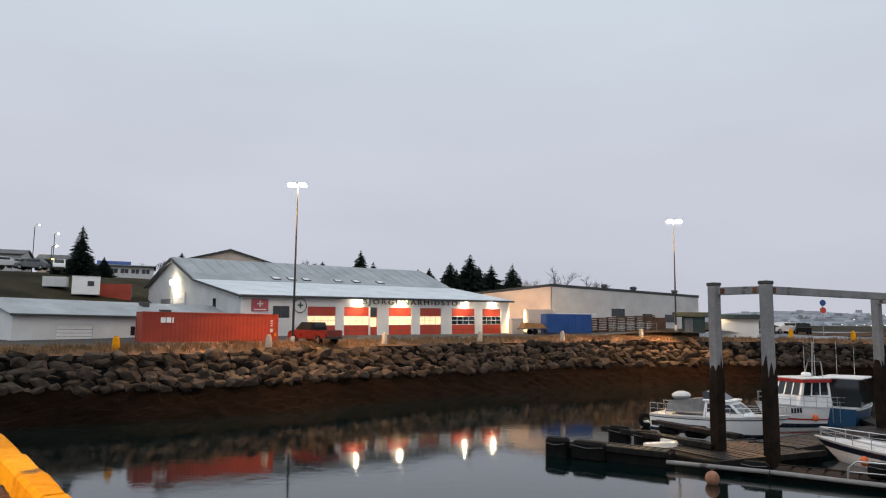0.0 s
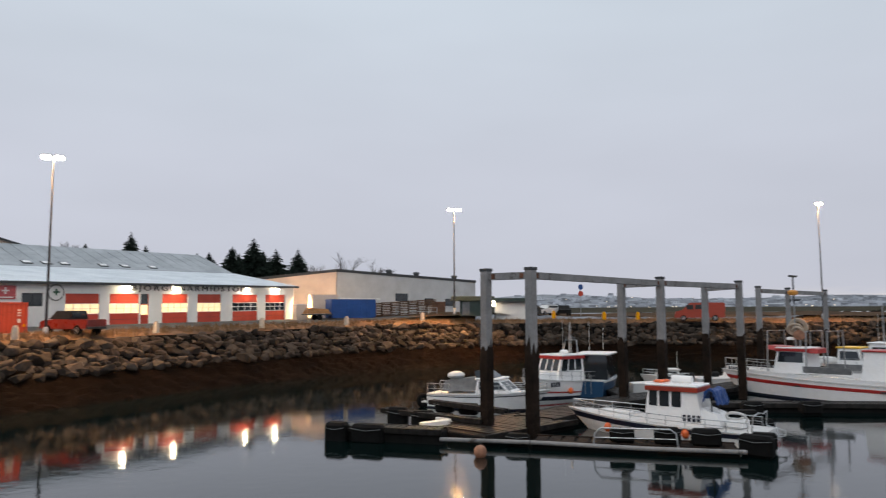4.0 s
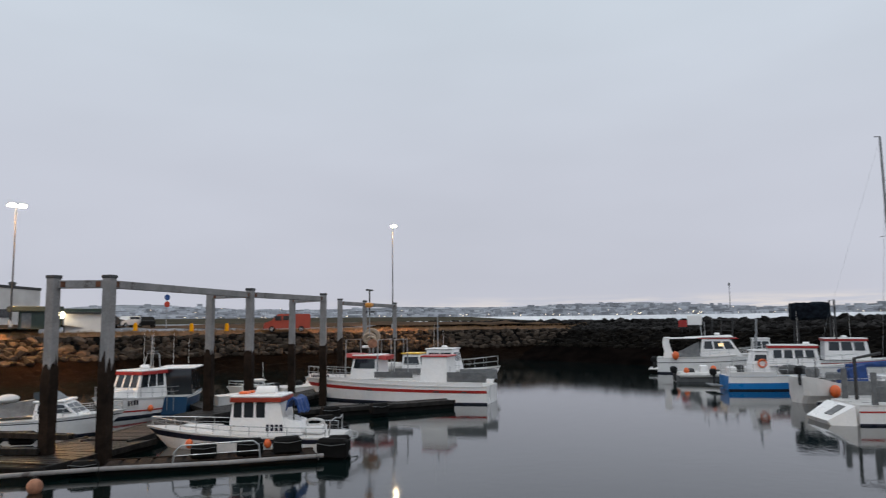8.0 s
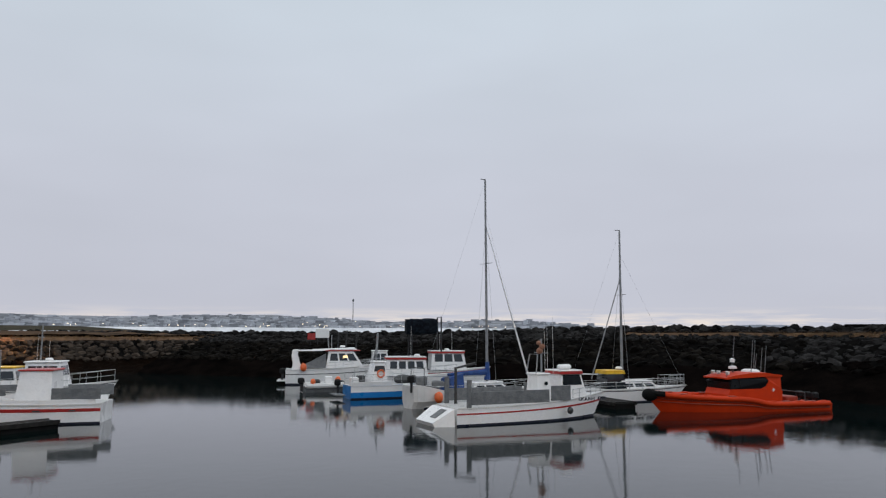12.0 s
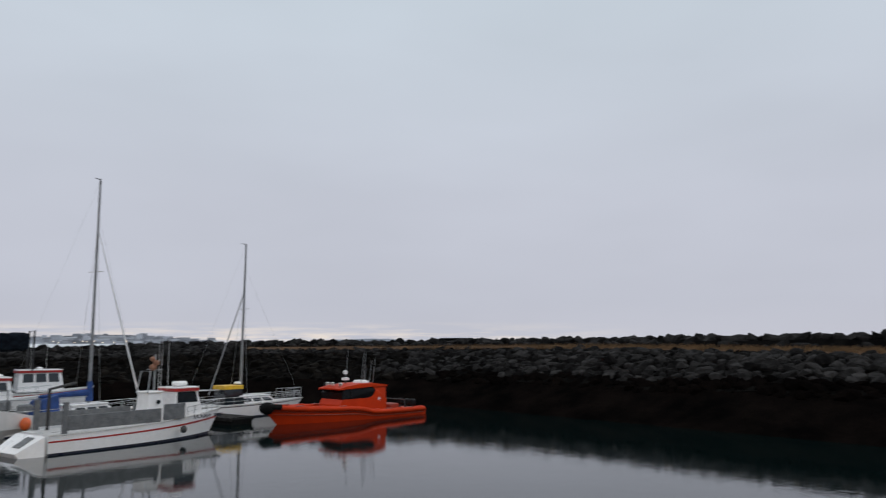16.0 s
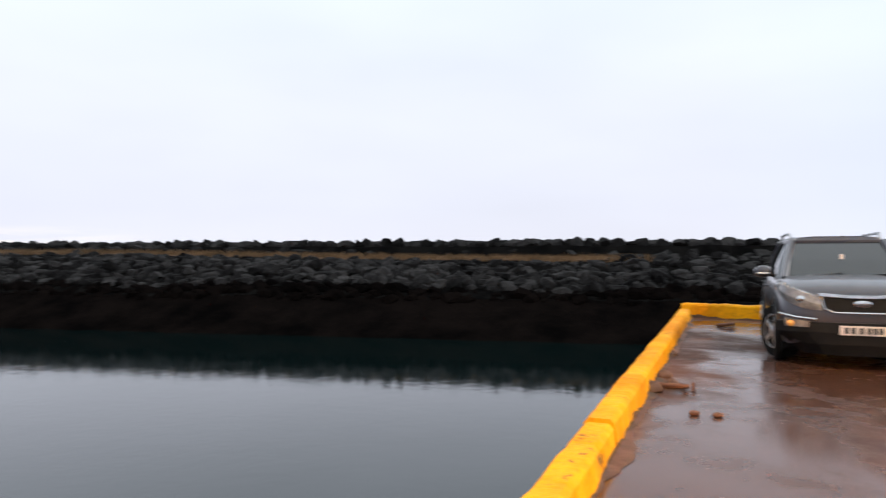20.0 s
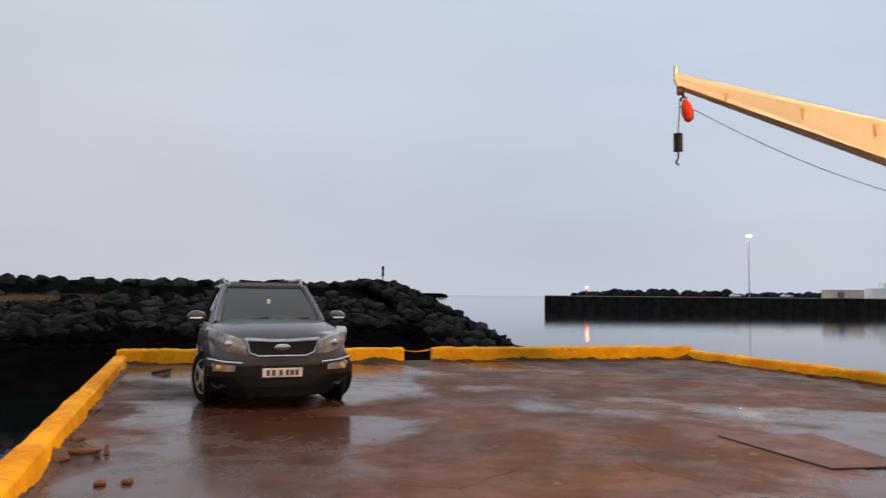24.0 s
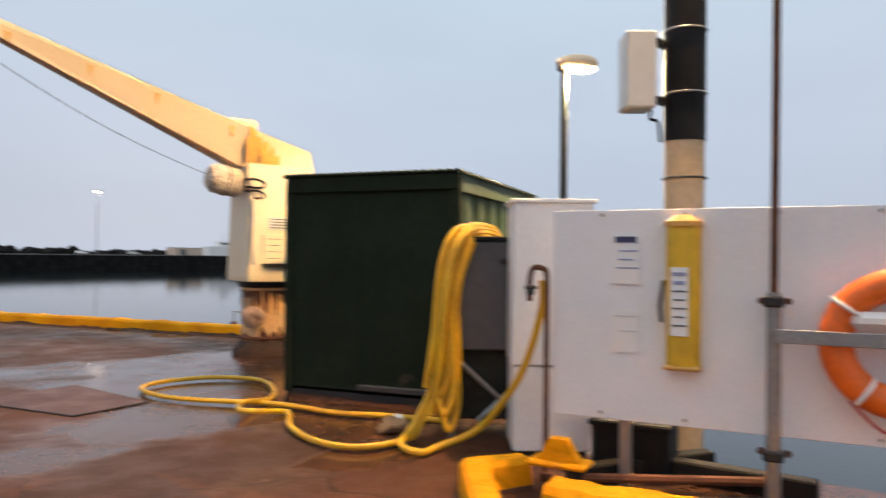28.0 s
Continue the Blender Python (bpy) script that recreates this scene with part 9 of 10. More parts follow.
HZ = DECK + 0.04
hs_ = thing("yellow_hose", "yellow rubber hose coiled over the cabinet and looped on the deck", "hose", (0, 0, 0))
loop = [(-5.3, -3.75), (-5.1, -4.3), (-4.9, -4.7), (-4.8, -5.4), (-4.5, -5.95), (-4.3, -6.5), (-4.38, -7.05), (-4.75, -7.25), (-5.25, -7.1), (-5.5, -6.6), (-5.28, -6.05), (-4.9, -5.63), (-4.5, -5.48), (-4.28, -5.25), (-4.36, -5.05), (-4.62, -5.13), (-4.62, -5.0), (-4.32, -4.62), (-4.15, -4.2), (-4.15, -3.86), (-4.31, -3.67), (-4.6, -3.62)]
pts = [(x, y, HZ + (0.05 if 11 < i < 15 else 0.0)) for i, (x, y) in enumerate(loop)] + [(-4.70, -3.58, 4.27), (-4.82, -3.50, 4.6), (-4.87, -3.46, 5.1), (-4.86, -3.44, 5.55)]
part("deck_loop", Shape().tube(spline(pts, 6), 0.024, 8), M_hose, hs_)
# coils hung over the cabinet corner: each strand goes up one side, over and down behind
cx = Matrix.LocRotScale((-5.17, -3.30, DECK), Euler((0, 0, radians(128))), None)
for k in range(6):
    a = -0.30 - 0.035 * (k % 3)
    f = -0.16 - 0.05 * (k // 2) + 0.02 * (k % 2)
    top = 1.59 + 0.025 * (k % 3) + 0.006 * k
    low = 0.5 - 0.07 * ((k * 3) % 5)
    ctrl = [(a - 0.02 - 0.03 * k % 0.1, f - 0.02, low), (a - 0.05 + 0.012 * k, f - 0.04, low + 0.4), (a - 0.02 + 0.02 * k, f - 0.02, top - 0.3), (a + 0.06 + 0.03 * k, f + 0.05, top - 0.03), (a + 0.22 + 0.03 * k, 0.05 + 0.03 * k, top + 0.02), (a + 0.40 + 0.02 * k, 0.2 + 0.04 * k, top - 0.05), (a + 0.42, 0.36 + 0.03 * k, top - 0.35), (a + 0.40, 0.44, 0.9)]
    part("hung_strand", Shape().tube([cx @ p for p in spline(ctrl, 5)], 0.025, 7), M_hose, hs_)
    low2 = low - 0.12
    ctrl = [(a - 0.02, f - 0.02, low), (a + 0.03, f - 0.03, low2), (a + 0.10, f - 0.0, low + 0.1), (a + 0.07, f + 0.02, low + 0.6), (a + 0.05 + 0.02 * k, f + 0.04, top - 0.35), (a + 0.15 + 0.02 * k, f + 0.10, top - 0.06)]
    part("hung_strand", Shape().tube([cx @ p for p in spline(ctrl, 5)], 0.025, 7), M_hose, hs_)
pts = [(-4.58, -2.42, 5.45), (-4.60, -2.44, 5.25), (-4.68, -2.62, 4.85), (-4.76, -2.86, 4.55), (-4.78, -3.10, 4.32), (-4.60, -3.30, HZ), (-4.40, -3.30, HZ), (-4.42, -3.50, HZ + 0.02), (-4.66, -3.60, 4.3), (-4.80, -3.52, 4.6), (-4.86, -3.46, 5.0)]
part("tap_hose", Shape().tube(spline(pts, 6), 0.026, 8), M_hose, hs_)
part("nozzle", Shape().ball((-5.0, -4.05, HZ + 0.02), 0.05), M_hull, hs_)
rag = Shape().ball((0, 0, 0.04), 0.18, 0.12, 0.05, n=18, k=8)
rag.v = [(x * (1 + 0.35 * noise.noise((x * 7, y * 7, 1.0))), y * (1 + 0.4 * noise.noise((x * 9, y * 9, 5.0))), max(z + 0.05 * noise.noise((x * 12, y * 12, z * 9)), 0.004)) for x, y, z in rag.v]
solo("sandbag", rag, material("pale_sacking", (0.19, 0.12, 0.07), 0.9, scale=4, fine=30), "crumpled brown sack lying on the wet deck", "sack", place=(-4.85, -3.98, DECK), turn=30)

# ---- white service box, tap, notice board ----
M_whitebox = material("white_service_box", (0.84, 0.83, 0.84), 0.45, colour2=(0.76, 0.75, 0.77), scale=1.4, fine=20, bump=0.08, spots=(0.42, 0.38, 0.33), spot_scale=1.6, spot_at=0.68, grain=0.3)
M_board = material("white_notice_board", (0.86, 0.85, 0.87), 0.5, colour2=(0.78, 0.77, 0.79), scale=0.8, fine=60, bump=0.03, spots=(0.62, 0.58, 0.55), spot_scale=1.4, spot_at=0.74, grain=0.3)
b = thing("service_box", "tall white metal service box with a lower door", "service box", (-4.86, -2.83, DECK), 128.3)
part("body", Shape().box(0.29, 0.24, 1.24, 0.58, 0.48, 1.18, 0.01), M_whitebox, b)
part("lower_door", Shape().box(0.29, 0.245, 0.335, 0.56, 0.47, 0.61, 0.01), M_whitebox, b)
part("lid", Shape().box(0.29, 0.24, 1.84, 0.62, 0.52, 0.03, 0.006), M_whitebox, b)
part("plinth", Shape().box(0.29, 0.25, 0.014, 0.5, 0.42, 0.028), M_darksteel, b)
t = thing("water_tap", "rusty standpipe tap beside the service box", "tap", (-4.50, -2.40, DECK), 128.3)
part("pipe", Shape().tube(spline([(0.05, 0, 0.06), (0.05, 0, 0.9), (0.05, 0, 1.3), (0.02, 0, 1.36), (-0.04, 0, 1.36), (-0.06, 0, 1.28), (-0.06, 0, 1.15)], 4), 0.018, 8), M_rust, t)
part("valve", Shape().box(-0.06, -0.03, 1.22, 0.05, 0.08, 0.06, 0.01).tube([(-0.1, -0.06, 1.24), (-0.02, -0.06, 1.24)], 0.012, 6), M_darksteel, t)
part("collar", Shape().lathe([(0.04, 0), (0.04, 0.05), (0.02, 0.06)], 10, m=pose(0.05, 0, 0.0)), M_rust, t)
p0, p1 = Vector((-4.56, -2.33)), Vector((-5.10, 0.02))
bd = thing("notice_board", "wide white board on posts at the quay edge with notices", "board", (p1.x, p1.y, DECK), math.degrees(math.atan2((p0 - p1).y, (p0 - p1).x)))
BLn = (p1 - p0).length
part("panel", Shape().box(BLn / 2, -0.02, 1.08, BLn, 0.03, 1.30, 0.004), M_board, bd)
for x in (0.5, BLn - 0.45):
    part("post", Shape().box(x, -0.08, 0.75, 0.07, 0.07, 1.5, 0.008), M_steel, bd)
for x in (0.08, 0.6, 1.1, 1.6, 2.1):
    for z in (0.47, 1.70):
        part("screw", Shape().lathe([(0.012, 0), (0.01, 0.012), (0.002, 0.012)], 8, m=pose(x, 0.0, z, -90)), M_steel, bd)


def sheet(x, z, w, h, rows, col):
    s = part("notice_sheet", Shape().box(x, 0.003, z, w, 0.006, h), M_hull, bd, "paper notice with blue lines")
    if col is M_blueprint:
        part("header_block", Shape().box(x, 0.0075, z + h * 0.42, w * 0.8, 0.003, h * 0.12), M_bluedark, s)
    for k in range(rows):
        part("text_bar", Shape().box(x - w * 0.08 * (k % 2), 0.0075, z + h * 0.36 - k * h * 0.7 / rows, w * (0.85 - 0.15 * (k % 3)), 0.003, h * 0.03), col, s)


M_bluedark = material("dark_blue_print", (0.05, 0.055, 0.14), 0.6, bump=0.0)
M_blueprint = material("blue_print", (0.34, 0.36, 0.55), 0.6, bump=0.0)
sheet(BLn - 0.46, 1.42, 0.16, 0.30, 4, M_blueprint)
sheet(BLn - 0.46, 0.98, 0.16, 0.26, 2, M_hullgrey)
U = BLn - 0.805
tb = part("yellow_holder", Shape().loft([[(x, y, z) for x, y in ((U + 0.095, 0.0), (U + 0.095, 0.07), (U + 0.055, 0.11), (U + -0.055, 0.11), (U + -0.095, 0.07), (U + -0.095, 0.0))] for z in (0.80, 1.62)]), M_yellowcab, bd, "yellow plastic rescue-gear holder")
part("cap", Shape().loft([[(U + (x - U) * k, 0.05 + (y - 0.05) * k, z) for x, y in ((U + 0.105, -0.01), (U + 0.105, 0.08), (U + 0.055, 0.12), (U + -0.055, 0.12), (U + -0.105, 0.08), (U + -0.105, -0.01))] for k, z in ((1.0, 1.62), (1.02, 1.65), (0.4, 1.69))]), M_amber, tb)
part("base_cap", Shape().box(U, 0.05, 0.79, 0.21, 0.13, 0.03, 0.01), M_amber, tb)
part("instruction_label", Shape().box(U + 0.015, 0.115, 1.18, 0.10, 0.008, 0.40), M_hull, tb, "white label with blue and grey lines")
for k in range(7):
    part("text_bar", Shape().box(U + 0.015, 0.121, 1.34 - 0.05 * k, 0.08 - 0.015 * (k % 2), 0.004, 0.022 if k < 2 else 0.01), M_blueprint if k < 2 else M_greytarp, tb)
part("hanger", Shape().tube([(U + 0.115, 0.03, 1.3), (U + 0.135, 0.05, 1.15), (U + 0.125, 0.04, 1.05)], 0.012, 5), M_darksteel, tb)
# life ring
M_ring = material("life_ring_orange", (0.86, 0.17, 0.015), 0.45, colour2=(0.76, 0.13, 0.012), scale=3, fine=20, bump=0.1)
lr = thing("life_ring", "orange life ring with white bands on the board", "life ring", (-4.94, -0.47, DECK), math.degrees(math.atan2((p0 - p1).y, (p0 - p1).x)))
part("ring", Shape().torus(0.310, 0.085, 36, 12, m=pose(0, 0.10, 1.0, 90) @ Matrix.Diagonal((1, 1, 0.8, 1))), M_ring, lr)
for a in (35, 125, 215, 305):
    part("white_band", Shape().torus(0.091, 0.012, 14, 6, m=pose(0.315 * math.cos(radians(a)), 0.10, 1.0 + 0.315 * math.sin(radians(a)), 0, -a, 0) @ pose(0, 0, 0, 90 if False else 0, 0, 0)), M_hull, lr)
part("strap", Shape().box(0.12, 0.19, 1.02, 0.95, 0.012, 0.075, 0.004), M_steel, lr, "grey metal strap across the ring")
part("rope", Shape().tube(spline([(-0.3, 0.15, 0.78), (-0.27, 0.17, 0.62), (-0.1, 0.17, 0.52), (0.1, 0.17, 0.56), (0.25, 0.16, 0.7)], 5), 0.009, 5), M_redstripe, lr)
part("throw_bag", Shape().box(0.08, 0.14, 1.12, 0.34, 0.08, 0.09, 0.03, m=pose(0, 0, 0, 0, 0, 0)), M_hull, lr)
# mast post in front of the board
mp_ = thing("rusty_post", "thin rusty steel mast clamped to a stouter pipe by the board", "post", (-4.71, -1.04, DECK), 100)
part("lower_pipe", Shape().tube([(0, 0, -0.05), (0, 0, 1.25)], 0.038, 12), M_steel, mp_)
part("upper_pipe", Shape().tube([(0, 0, 1.2), (0.02, 0, 4.6)], 0.022, 10), M_rust, mp_)
for z in (0.36, 1.2):
    cl = part("clamp", Shape().box(0, 0, z, 0.11, 0.10, 0.06, 0.01), M_darksteel, mp_)
    for s in (-1, 1):
        part("bolt", Shape().lathe([(0.02, 0), (0.02, 0.03), (0.005, 0.03)], 6, m=pose(s * 0.07, 0.05, z, -90)), M_rust, cl)
part("foot", Shape().lathe([(0.14, -0.02), (0.12, 0.03), (0.05, 0.05)], 14), M_rust, mp_)
# yellow foot on the kerb
yb = thing("post_bracket", "yellow steel bracket on the kerb by the tap", "bracket", (-4.28, -2.12, DECK + 0.2), 100)
part("plate", Shape().box(0, 0, 0.015, 0.36, 0.2, 0.03, 0.01), M_yellow, yb)
part("rib", Shape().loft([[(-0.13, y, 0.03), (0.13, y, 0.03), (0.05, y, 0.16), (-0.05, y, 0.16)] for y in (-0.04, 0.04)]), M_yellow, yb)
# edge clutter beyond the kerb
for i, (x, y, L, tn_, m, l) in enumerate(((-5.0, -1.9, 1.1, 150, M_wood, "loose weathered timber behind the kerb"), (-5.15, -1.35, 0.9, 95, M_wood, "grey timber offcut at the quay edge"), (-4.85, -1.6, 1.3, 120, M_rust, "rusty pipe lying behind the kerb"))):
    t = thing("loose_timber" if m is M_wood else "loose_pipe", l, "scrap", (x, y, DECK), tn_)
    part("bar", Shape().box(0, 0, 0.07, L, 0.12, 0.12, 0.01) if m is M_wood else Shape().tube([(-L / 2, 0, 0.06), (L / 2, 0, 0.10)], 0.03, 8), m, t)
plain = thing("battery_crate", "black plastic crate behind the kerb", "crate", (-5.1, -2.0, DECK), 100)
part("body", Shape().box(0, 0, 0.17, 0.5, 0.36, 0.34, 0.02), M_black, plain)
part("rim", Shape().box(0, 0, 0.34, 0.54, 0.40, 0.04, 0.01), M_black, plain)

# ---- tall banded pile with cabinet, quay lamp ----
M_tan = material("tan_pile_paint", (0.58, 0.42, 0.26), 0.55, colour2=(0.50, 0.35, 0.2), scale=1.2, fine=16, bump=0.15)
pl = thing("banded_pile", "tall round steel pile, black above and tan below, with steel bands", "pile", (-6.67, -2.24, -4.0), 0)
part("lower_shaft", Shape().tube([(0, 0, 0), (0, 0, 10.65)], 0.168, 24), M_tan, pl)
part("upper_shaft", Shape().tube([(0, 0, 10.62), (0, 0, 17.0)], 0.177, 24), M_black, pl)
for z in (10.3, 11.03, 11.58, 12.4, 13.4):
    part("band", Shape().torus(0.180, 0.010, 24, 6, m=pose(0, 0, z)), M_steel if z > 10.5 else M_trim, pl)
cbx = part("meter_cabinet", Shape().box(-0.02, -0.02, 11.22, 0.30, 0.26, 0.66, 0.015, m=pose(0.26, -0.30, 0, 0, 0, 38)), M_hullgrey, pl, "pale grey cabinet strapped to the pile")
part("bracket", Shape().box(0.15, -0.16, 11.47, 0.2, 0.06, 0.05, m=pose(0, 0, 0)).box(0.15, -0.16, 10.97, 0.2, 0.06, 0.05), M_darksteel, cbx)
part("cable", Shape().tube(spline([(0.2, -0.22, 10.89), (0.18, -0.24, 10.82), (0.1, -0.2, 10.80), (0.12, -0.17, 10.62)], 4), 0.014, 5), M_black, cbx)
for k in range(4):
    a = radians(25 + 90 * k)
    arm = part("lamp_bracket", Shape().tube([(0, 0, 16.9), (0.5 * math.cos(a), 0.5 * math.sin(a), 17.0)], 0.03, 6), M_darksteel, pl)
for a in (25, 115):
    part("lamp_head", Shape().box(0.62, 0, 17.0, 0.4, 0.25, 0.12, 0.02, m=pose(0, 0, 0, 0, 0, a)), M_trim, pl)
    x, y = -6.67 + 0.62 * math.cos(radians(a)), -2.24 + 0.62 * math.sin(radians(a))
    part("bulb", Shape().box(0.62, 0, 16.92, 0.34, 0.2, 0.04, m=pose(0, 0, 0, 0, 0, a)), M_lamp_soft, pl)
lamp_spot("pile_lamp_light", (-6.3, -1.9, 12.8), (-1.0, -4.0, 4.2), 5600, (1.0, 0.58, 0.22), 165, 0.2)
ql = thing("quay_lamp", "low quay lamp with a glowing oval head", "lamp", (-8.5, -4.43, DECK), 128)
part("pole", Shape().tube([(0, 0, 0), (0, 0, 3.85)], 0.055, 10, 0.045), M_darksteel, ql)
hd_ = part("head", Shape().ball((0.16, 0, 3.9), 0.27, 0.16, 0.11, n=16, k=8), M_cream_paint, ql)
part("bulb", Shape().ball((0.2, 0, 3.83), 0.2, 0.13, 0.06, n=14, k=6), M_lamp_soft, hd_)
part("elbow", Shape().box(-0.02, 0, 3.86, 0.14, 0.12, 0.14, 0.03), M_darksteel, ql)
lamp_point("quay_lamp_light", (-8.62, -4.28, DECK + 3.68), 1300, (1.0, 0.72, 0.38), 0.1)

# ---- on the deck ----
hp = thing("hatch_plate", "rust-red steel hatch plate flush in the deck", "hatch", (-3.62, -7.15, DECK), 0)
part("plate", Shape().loft([[(x, y, z) for x, y in ((0.57, -0.66), (0.21, 0.74), (-0.54, 0.64), (-0.49, -0.78))] for z in (0.003, 0.012)]), material("rusty_plate", (0.105, 0.045, 0.035), 0.5, colour2=(0.070, 0.033, 0.027), scale=2, fine=20, bump=0.2, spec=0.15), hp)
part("edge_bar", Shape().tube([(0.57, -0.66, 0.010), (0.21, 0.74, 0.010), (-0.54, 0.64, 0.010)], 0.007, 4), M_trim, hp)
for x, y, a in ((2.98, -6.95, 20), (4.50, -13.4, 80)):
    mr = thing("mooring_ring", "rusty mooring ring lying on the deck by the kerb", "ring", (x, y, DECK), a)
    part("ring", Shape().torus(0.14, 0.026, 24, 8, m=pose(0, 0, 0.045, 9)), M_rust, mr)
    part("staple", Shape().tube([(-0.2, -0.05, 0.0), (-0.2, 0, 0.07), (-0.2, 0.05, 0.0)], 0.02, 6), M_rust, mr)
for i, (x, y, r) in enumerate(((3.14, -6.75, 0.17), (3.02, -7.08, 0.12), (3.22, -6.35, 0.13), (2.98, -5.6, 0.10), (3.32, -7.6, 0.11), (2.62, -4.4, 0.09), (3.9, -9.3, 0.10))):
    heap = Shape().ball((0, 0, 0.02), r, r * 0.7, r * 0.45, n=16, k=8)
    heap.v = [(u * (1 + 0.5 * noise.noise((u * 9, v * 9, i))), v * (1 + 0.5 * noise.noise((u * 11, v * 11, i + 5))), max(w * (1 + 0.9 * noise.noise((u * 14, v * 14, w * 10 + i))), 0.003)) for u, v, w in heap.v]
    solo("debris_clump", heap, M_grit, "rust-brown clump of weed and grit beside the kerb", "debris", group="debris along the kerb", place=(x, y, DECK), turn=73)
for x, y in ((2.42, -6.0), (2.24, -6.05)):
    solo("stone", Shape().ball((0, 0, 0.016), 0.05, 0.035, 0.024, n=8, k=5), M_rust, "small rusty stone on the wet deck", "stone", place=(x, y, DECK), turn=40)
ch = thing("gap_chain", "thin rope slung across the gap in the kerb", "rope", (0, 0, DECK))
part("rope", Shape().tube([(0.32, -16.05, 0.24), (0.15, -16.05, 0.20), (0.0, -16.08, 0.19), (-0.15, -16.1, 0.20), (-0.34, -16.12, 0.24)], 0.014, 6), M_yellow, ch)
part("eye_bolt", Shape().torus(0.03, 0.01, 10, 6, m=pose(0.32, -16.04, 0.24, 90)), M_rust, ch)
ld = thing("ladder_handle", "bent steel ladder handle at the kerb end", "handle", (-8.3, -10.7, DECK), 107)
part("tube", Shape().tube([(-0.22, 0, 0.15), (-0.22, 0, 0.42), (0.22, 0, 0.42), (0.22, 0, 0.15)], 0.02, 6), M_steel, ld)
for x in (-0.22, 0.22):
    part("foot", Shape().box(x, 0, 0.12, 0.08, 0.08, 0.24), M_rust, ld)

# ---- beacon on the breakwater ----
bc = thing("beacon_post", "dark striped beacon post on the breakwater head", "beacon", (2.8, -70.4, 6.2))
part("post", Shape().tube([(0, 0, -0.5), (0, 0, 1.7)], 0.065, 8), M_greytarp, bc)
for z in (1.35, 1.85):
    part("drum", Shape().lathe([(0.02, -0.22), (0.13, -0.22), (0.13, 0.22), (0.02, 0.22)], 12, m=pose(0, 0, z)), M_black, bc)

# ---- outer pier ----
M_pier = material("black_pier_wall", (0.018, 0.017, 0.017), 0.8, colour2=(0.008, 0.008, 0.008), scale=0.4, fine=5, bump=0.5, spec=0.1, depth=0.1)
PIER = [(-48.4, -256.3), (-213.8, -262.6), (-437.0, -269.8), (-430, -380), (-80.0, -372.4), (-54.5, -285.0)]
solo("pier_wall", Shape().prism(PIER, -3.0, 5.25), M_pier, "long dark pier wall across the harbour mouth", "pier", "structure")
solo("pier_top", Shape().prism([(x * 1.002, y * 1.001) for x, y in PIER], 5.25, 5.5), M_concrete, "pale concrete deck edge of the pier", "pier", "structure")
for k in range(40):
    x = -50 - k * 4.2
    solo("pier_fender", Shape().box(0, 0, 2.4, 0.35, 0.4, 5.4, 0.05), M_tyre, "black vertical rubber fender on the pier wall", "fender", group="pier fenders", place=(x, -256.4 + (x + 48.3) * 0.0379 + 0.15, 0))
sh = Shape()
rnd = random.Random(77)
for k in range(260):
    x = -82 - rnd.random() * 145
    sh.ball((x, -353 + rnd.uniform(-8, 8), 4.6 + rnd.random() * (2.2 if -160 < x < -95 else 1.2)), rnd.uniform(1.2, 3.2), n=7, k=4)
solo("far_rocks", sh, M_rock, "dark rocks and scrub behind the pier", "rocks", "stuff")
lm = thing("pier_lamp", "lamp mast glowing on the outer pier", "lamp", (-136.8, -282.9, 5.5))
part("pole", Shape().tube([(0, 0, 0), (0, 0, 25)], 0.2, 8, 0.12), M_steel, lm)
part("head", Shape().box(0, 0, 25.2, 3.0, 0.9, 0.4, 0.08), M_alu, lm)
part("bulb", Shape().box(0, 0.25, 24.8, 1.7, 0.7, 0.6, 0.15), material("pier_lamp_glow", (1, 0.9, 0.8), 0.4, bump=0.0, emit=(1.0, 0.86, 0.62), strength=80.0), lm)
lamp_point("pier_lamp_light", (-136.8, -281.8, 30.0), 3000, (1.0, 0.85, 0.6), 0.4)
rl = thing("pier_light", "short red harbour light on the pier end", "light", (-64.6, -259.5, 5.5))
part("post", Shape().tube([(0, 0, 0), (0, 0, 2.6)], 0.22, 8), M_redstripe, rl)
part("lantern", Shape().lathe([(0.3, 2.6), (0.42, 2.8), (0.42, 3.4), (0.04, 3.6)], 10), material("red_glow", (1, 0.2, 0.1), 0.4, bump=0.0, emit=(1.0, 0.10, 0.03), strength=60.0), rl)
lb = thing("boat_ashore", "white boat standing ashore on the pier", "boat", (-183.0, -265.8, 5.5), 180)
rings, side, top, half = hull_shape(16.0, 5.0, 4.5, 3.8, draft=0.1)
part("hull", Shape().loft(rings), M_hull, lb)
cabin(lb, -2.8, 2.8, 3.8, 3.8, 5.8, M_hull)
part("mast", Shape().tube([(0, 0, 5.8), (0, 0, 10.3)], 0.1, 6), M_steel, lb)
bt = thing("beacon_tower", "thin dark beacon tower on the pier", "beacon", (-190.5, -262.8, 5.5))
part("post", Shape().tube([(0, 0, 0), (0, 0, 8.7)], 0.2, 8), M_trim, bt)
part("drum", Shape().lathe([(0.02, 8.2), (0.75, 8.4), (0.75, 9.9), (0.02, 10.2)], 10), M_trim, bt)
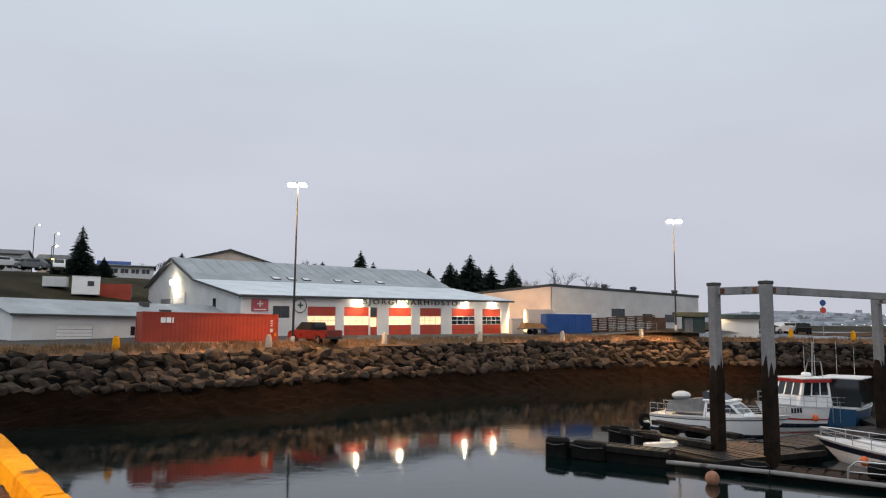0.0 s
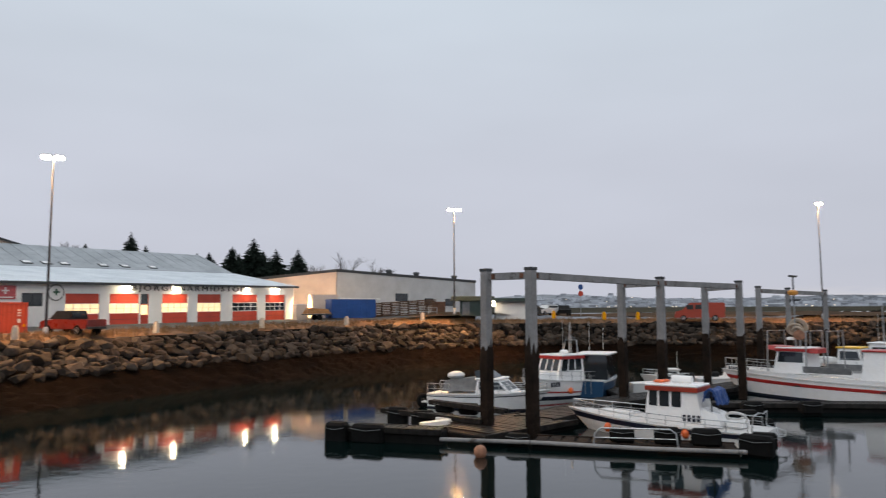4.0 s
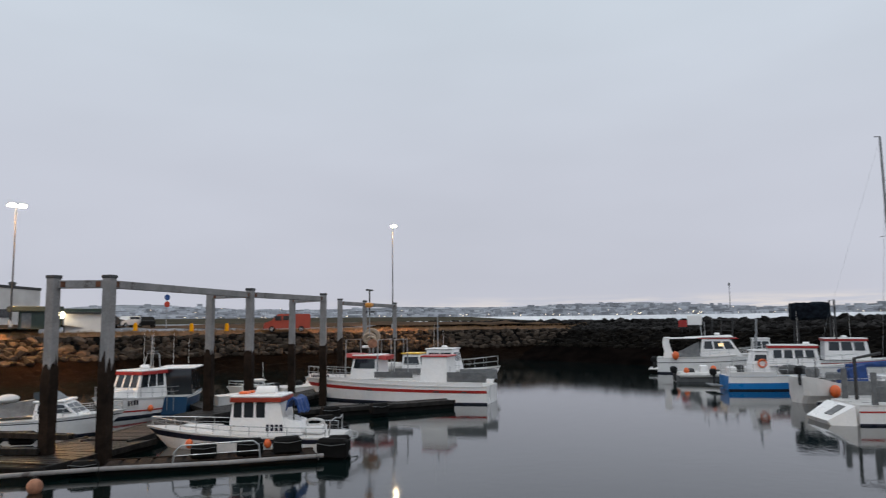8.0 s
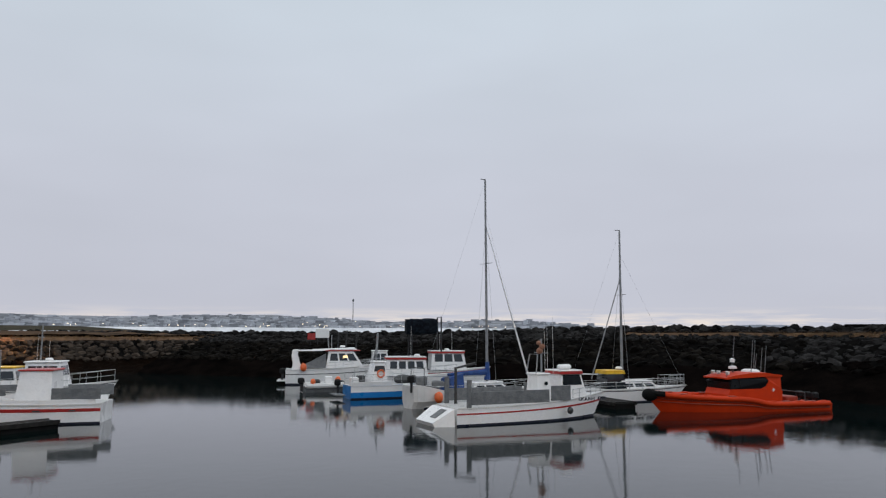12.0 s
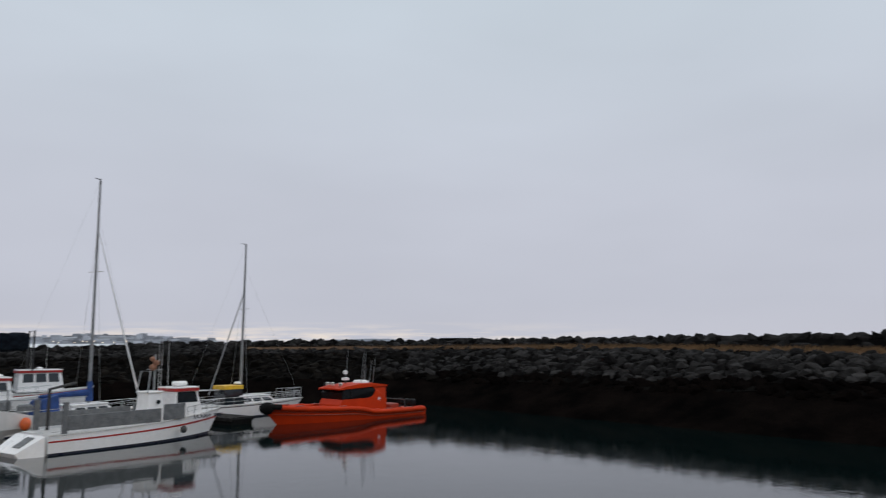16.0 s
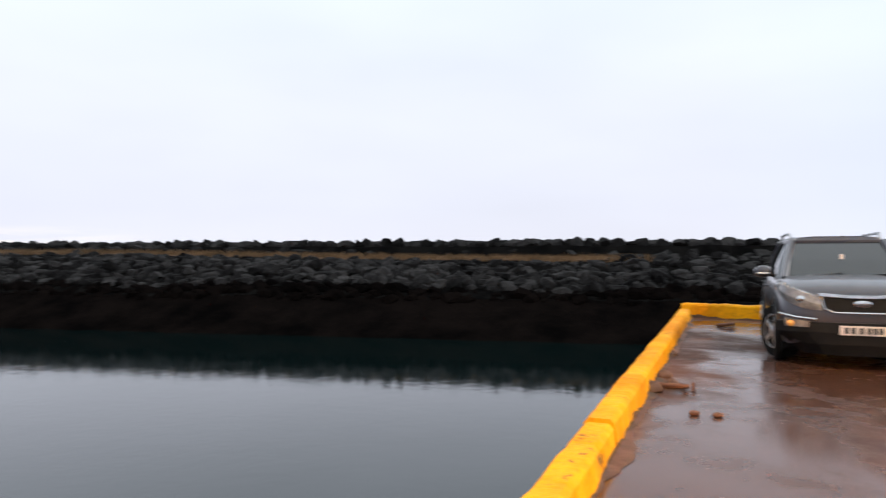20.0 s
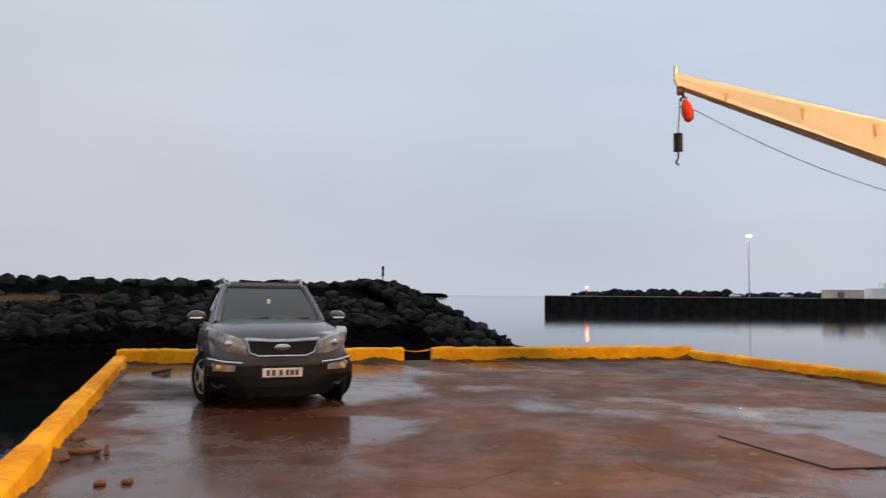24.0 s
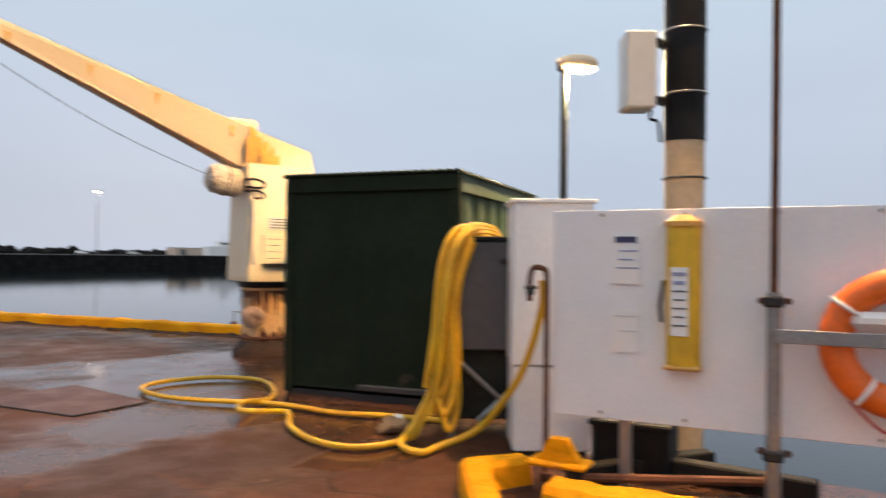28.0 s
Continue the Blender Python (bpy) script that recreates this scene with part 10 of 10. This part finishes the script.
for x, y, w, h, m, l in ((-163.4, -263.3, 13.0, 3.0, M_cream, "pale cream shed on the pier"), (-199.5, -265.1, 17.0, 3.0, M_greytarp, "low grey store on the pier"), (-211.8, -266.0, 8.5, 4.2, M_blue, "blue container on the pier")):
    t = thing("pier_store", l, "shed", (x, y, 5.5), 0)
    part("body", Shape().box(0, 0, h / 2, w, 6.0, h, 0.02), m, t)
    part("roof", Shape().box(0, 0, h + 0.05, w + 0.3, 6.3, 0.1, 0.02), M_roof, t)
    part("door", Shape().box(w * 0.2, 3.02, h * 0.4, 2.6, 0.05, h * 0.75, 0.01), M_greytarp, t)
small_car((-126.3, -272.6, 5.5), 180, M_hull, "white car parked on the outer pier")
small_car((-147.2, -273.6, 5.5), 180, M_hullgrey, "grey car parked on the outer pier")

plan = NO_TURN

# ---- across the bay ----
# land: haze put into the grey-blue base colour, snow patches in the second
M_land = material("far_land_hazed", (0.12, 0.125, 0.14), 0.95, colour2=(0.40, 0.41, 0.44), scale=0.006, fine=0.05, bump=0.0, spec=0.0)
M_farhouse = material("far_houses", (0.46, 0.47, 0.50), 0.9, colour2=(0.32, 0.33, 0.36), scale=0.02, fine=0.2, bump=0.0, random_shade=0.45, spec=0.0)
M_farlight = material("town_lights", (1, 0.8, 0.5), 0.5, bump=0.0, emit=(1.0, 0.82, 0.60), strength=2.6)
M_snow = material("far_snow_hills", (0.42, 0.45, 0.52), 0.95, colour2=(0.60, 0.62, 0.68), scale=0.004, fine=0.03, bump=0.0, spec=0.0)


def ridge_height(az):
    t = 0.75 + 0.28 * math.exp(-((az - 58) / 7) ** 2) + 0.12 * math.sin(az * 0.31) + 0.25 * math.exp(-((az - 28) / 12) ** 2)
    t += 0.10 * noise.noise((az * 0.35, 3.0, 0)) + 0.05 * noise.noise((az * 1.3, 7.0, 0))
    if az > 82:
        t *= max(0.0, 1 - (az - 82) / 16)
    return max(t, 0.02)


def hill_z(az, r):
    """Height of the far shore at a bearing and distance."""
    k = min(max((r - 2300) / 900, 0), 1)
    return 21.0 + max(math.tan(radians(ridge_height(az) * 1.35)) * 3200 - 15.0, 0.0) * k ** 1.2


# added pale band: the bright bay water below the far shore, painted as land
M_bright_band = material("bright_water_band", (0.80, 0.80, 0.82), 0.9, colour2=(0.66, 0.67, 0.70), scale=0.004, fine=0.03, bump=0.0, spec=0.0)
solo("far_flats", Shape().loft([[(r * math.sin(radians(az)), r * math.cos(radians(az)), z) for r, z in ((2250, -3.0), (2255, 8.0), (2276, 21.5))] for az in range(44, 97)], close=False, cap=False), M_bright_band, "pale band added in place of the bright bay water", "backdrop", "structure")
rings = []
for az in range(0, 99):
    rings.append([(r * math.sin(radians(az)), r * math.cos(radians(az)), hill_z(az, r) if r > 2299 else -3.0) for r in (2279, 2300, 2420, 2600, 2800, 3000, 3200)])
solo("far_shore", Shape().loft(rings, close=False, cap=False), M_land, "low hills of the town across the bay, haze put into their colour", "backdrop", "structure")
rnd = random.Random(55)
houses, lights = Shape(), Shape()
for _ in range(1300):
    az, r = rnd.uniform(12, 90), 2320 + 820 * rnd.random() ** 1.7
    x, y = r * math.sin(radians(az)), r * math.cos(radians(az))
    z = hill_z(az, r)
    w, h = rnd.uniform(10, 34), rnd.uniform(5, 11) * (1.8 if rnd.random() < 0.06 else 1.0)
    houses.box(0, 0, h / 2 - 1, w, 10, h + 2, m=pose(x, y, z - 1, 0, 0, rnd.uniform(-30, 30) - az))
    if rnd.random() < 0.05:
        lights.box(0, 0, 0, 2.0, 2.0, 1.8, m=pose(x - 8 * math.sin(radians(az)), y - 8 * math.cos(radians(az)), z + rnd.uniform(2, 8)))
for _ in range(70):
    az = rnd.uniform(14, 84)
    lights.box(0, 0, 0, 2.0, 2.0, rnd.uniform(1.2, 2.2), m=pose(2285 * math.sin(radians(az)), 2285 * math.cos(radians(az)), rnd.uniform(23.0, 30.0)))
ms = thing("radio_mast", "thin radio mast above the far town", "mast", (2480 * math.sin(radians(70.9)), 2480 * math.cos(radians(70.9)), 20))
part("pole", Shape().tube([(0, 0, 0), (0, 0, 100)], 1.6, 6, 1.0), M_greytarp, ms)
part("aerial_drum", Shape().lathe([(1.0, 92), (3.2, 94), (3.2, 101), (0.5, 103)], 10), M_greytarp, ms)
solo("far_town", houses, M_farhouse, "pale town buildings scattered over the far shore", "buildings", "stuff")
solo("town_lights", lights, M_farlight, "small warm lights of the town across the bay", "lights", "stuff")
rings = []
for k in range(60):
    az = 78 + k * 0.6
    e = 0.30 + 0.42 * max(0, noise.noise((az * 0.16, 1.5, 0)) + 0.25) + 0.1 * noise.noise((az * 0.9, 2.5, 0))
    if az > 104:
        e *= max(0.0, 1 - (az - 104) / 9)
    z = 5.6 + math.tan(radians(max(e, -0.06))) * 4200
    rings.append([(4200 * math.sin(radians(az)), 4200 * math.cos(radians(az)), v) for v in (-20, z)])
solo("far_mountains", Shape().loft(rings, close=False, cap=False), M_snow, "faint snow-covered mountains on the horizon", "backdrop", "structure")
# low skerries
for az, r, w, h in ((185.7, 1500, 105, 7.4), (108.6, 420, 26, 10.8)):
    x, y = r * math.sin(radians(az)), r * math.cos(radians(az))
    sh = Shape().loft([[(u * w / 2 * (1 - 0.3 * k * k), v * 18, z) for u, v in ((-1, -1), (1, -1), (1, 1), (-1, 1))] for k, z in ((0, -2.0), (0.6, h * 0.7), (1, h))])
    solo("skerry", sh, M_core, "low dark skerry beyond the harbour", "islet", "structure", place=(x, y, 0), turn=-az)
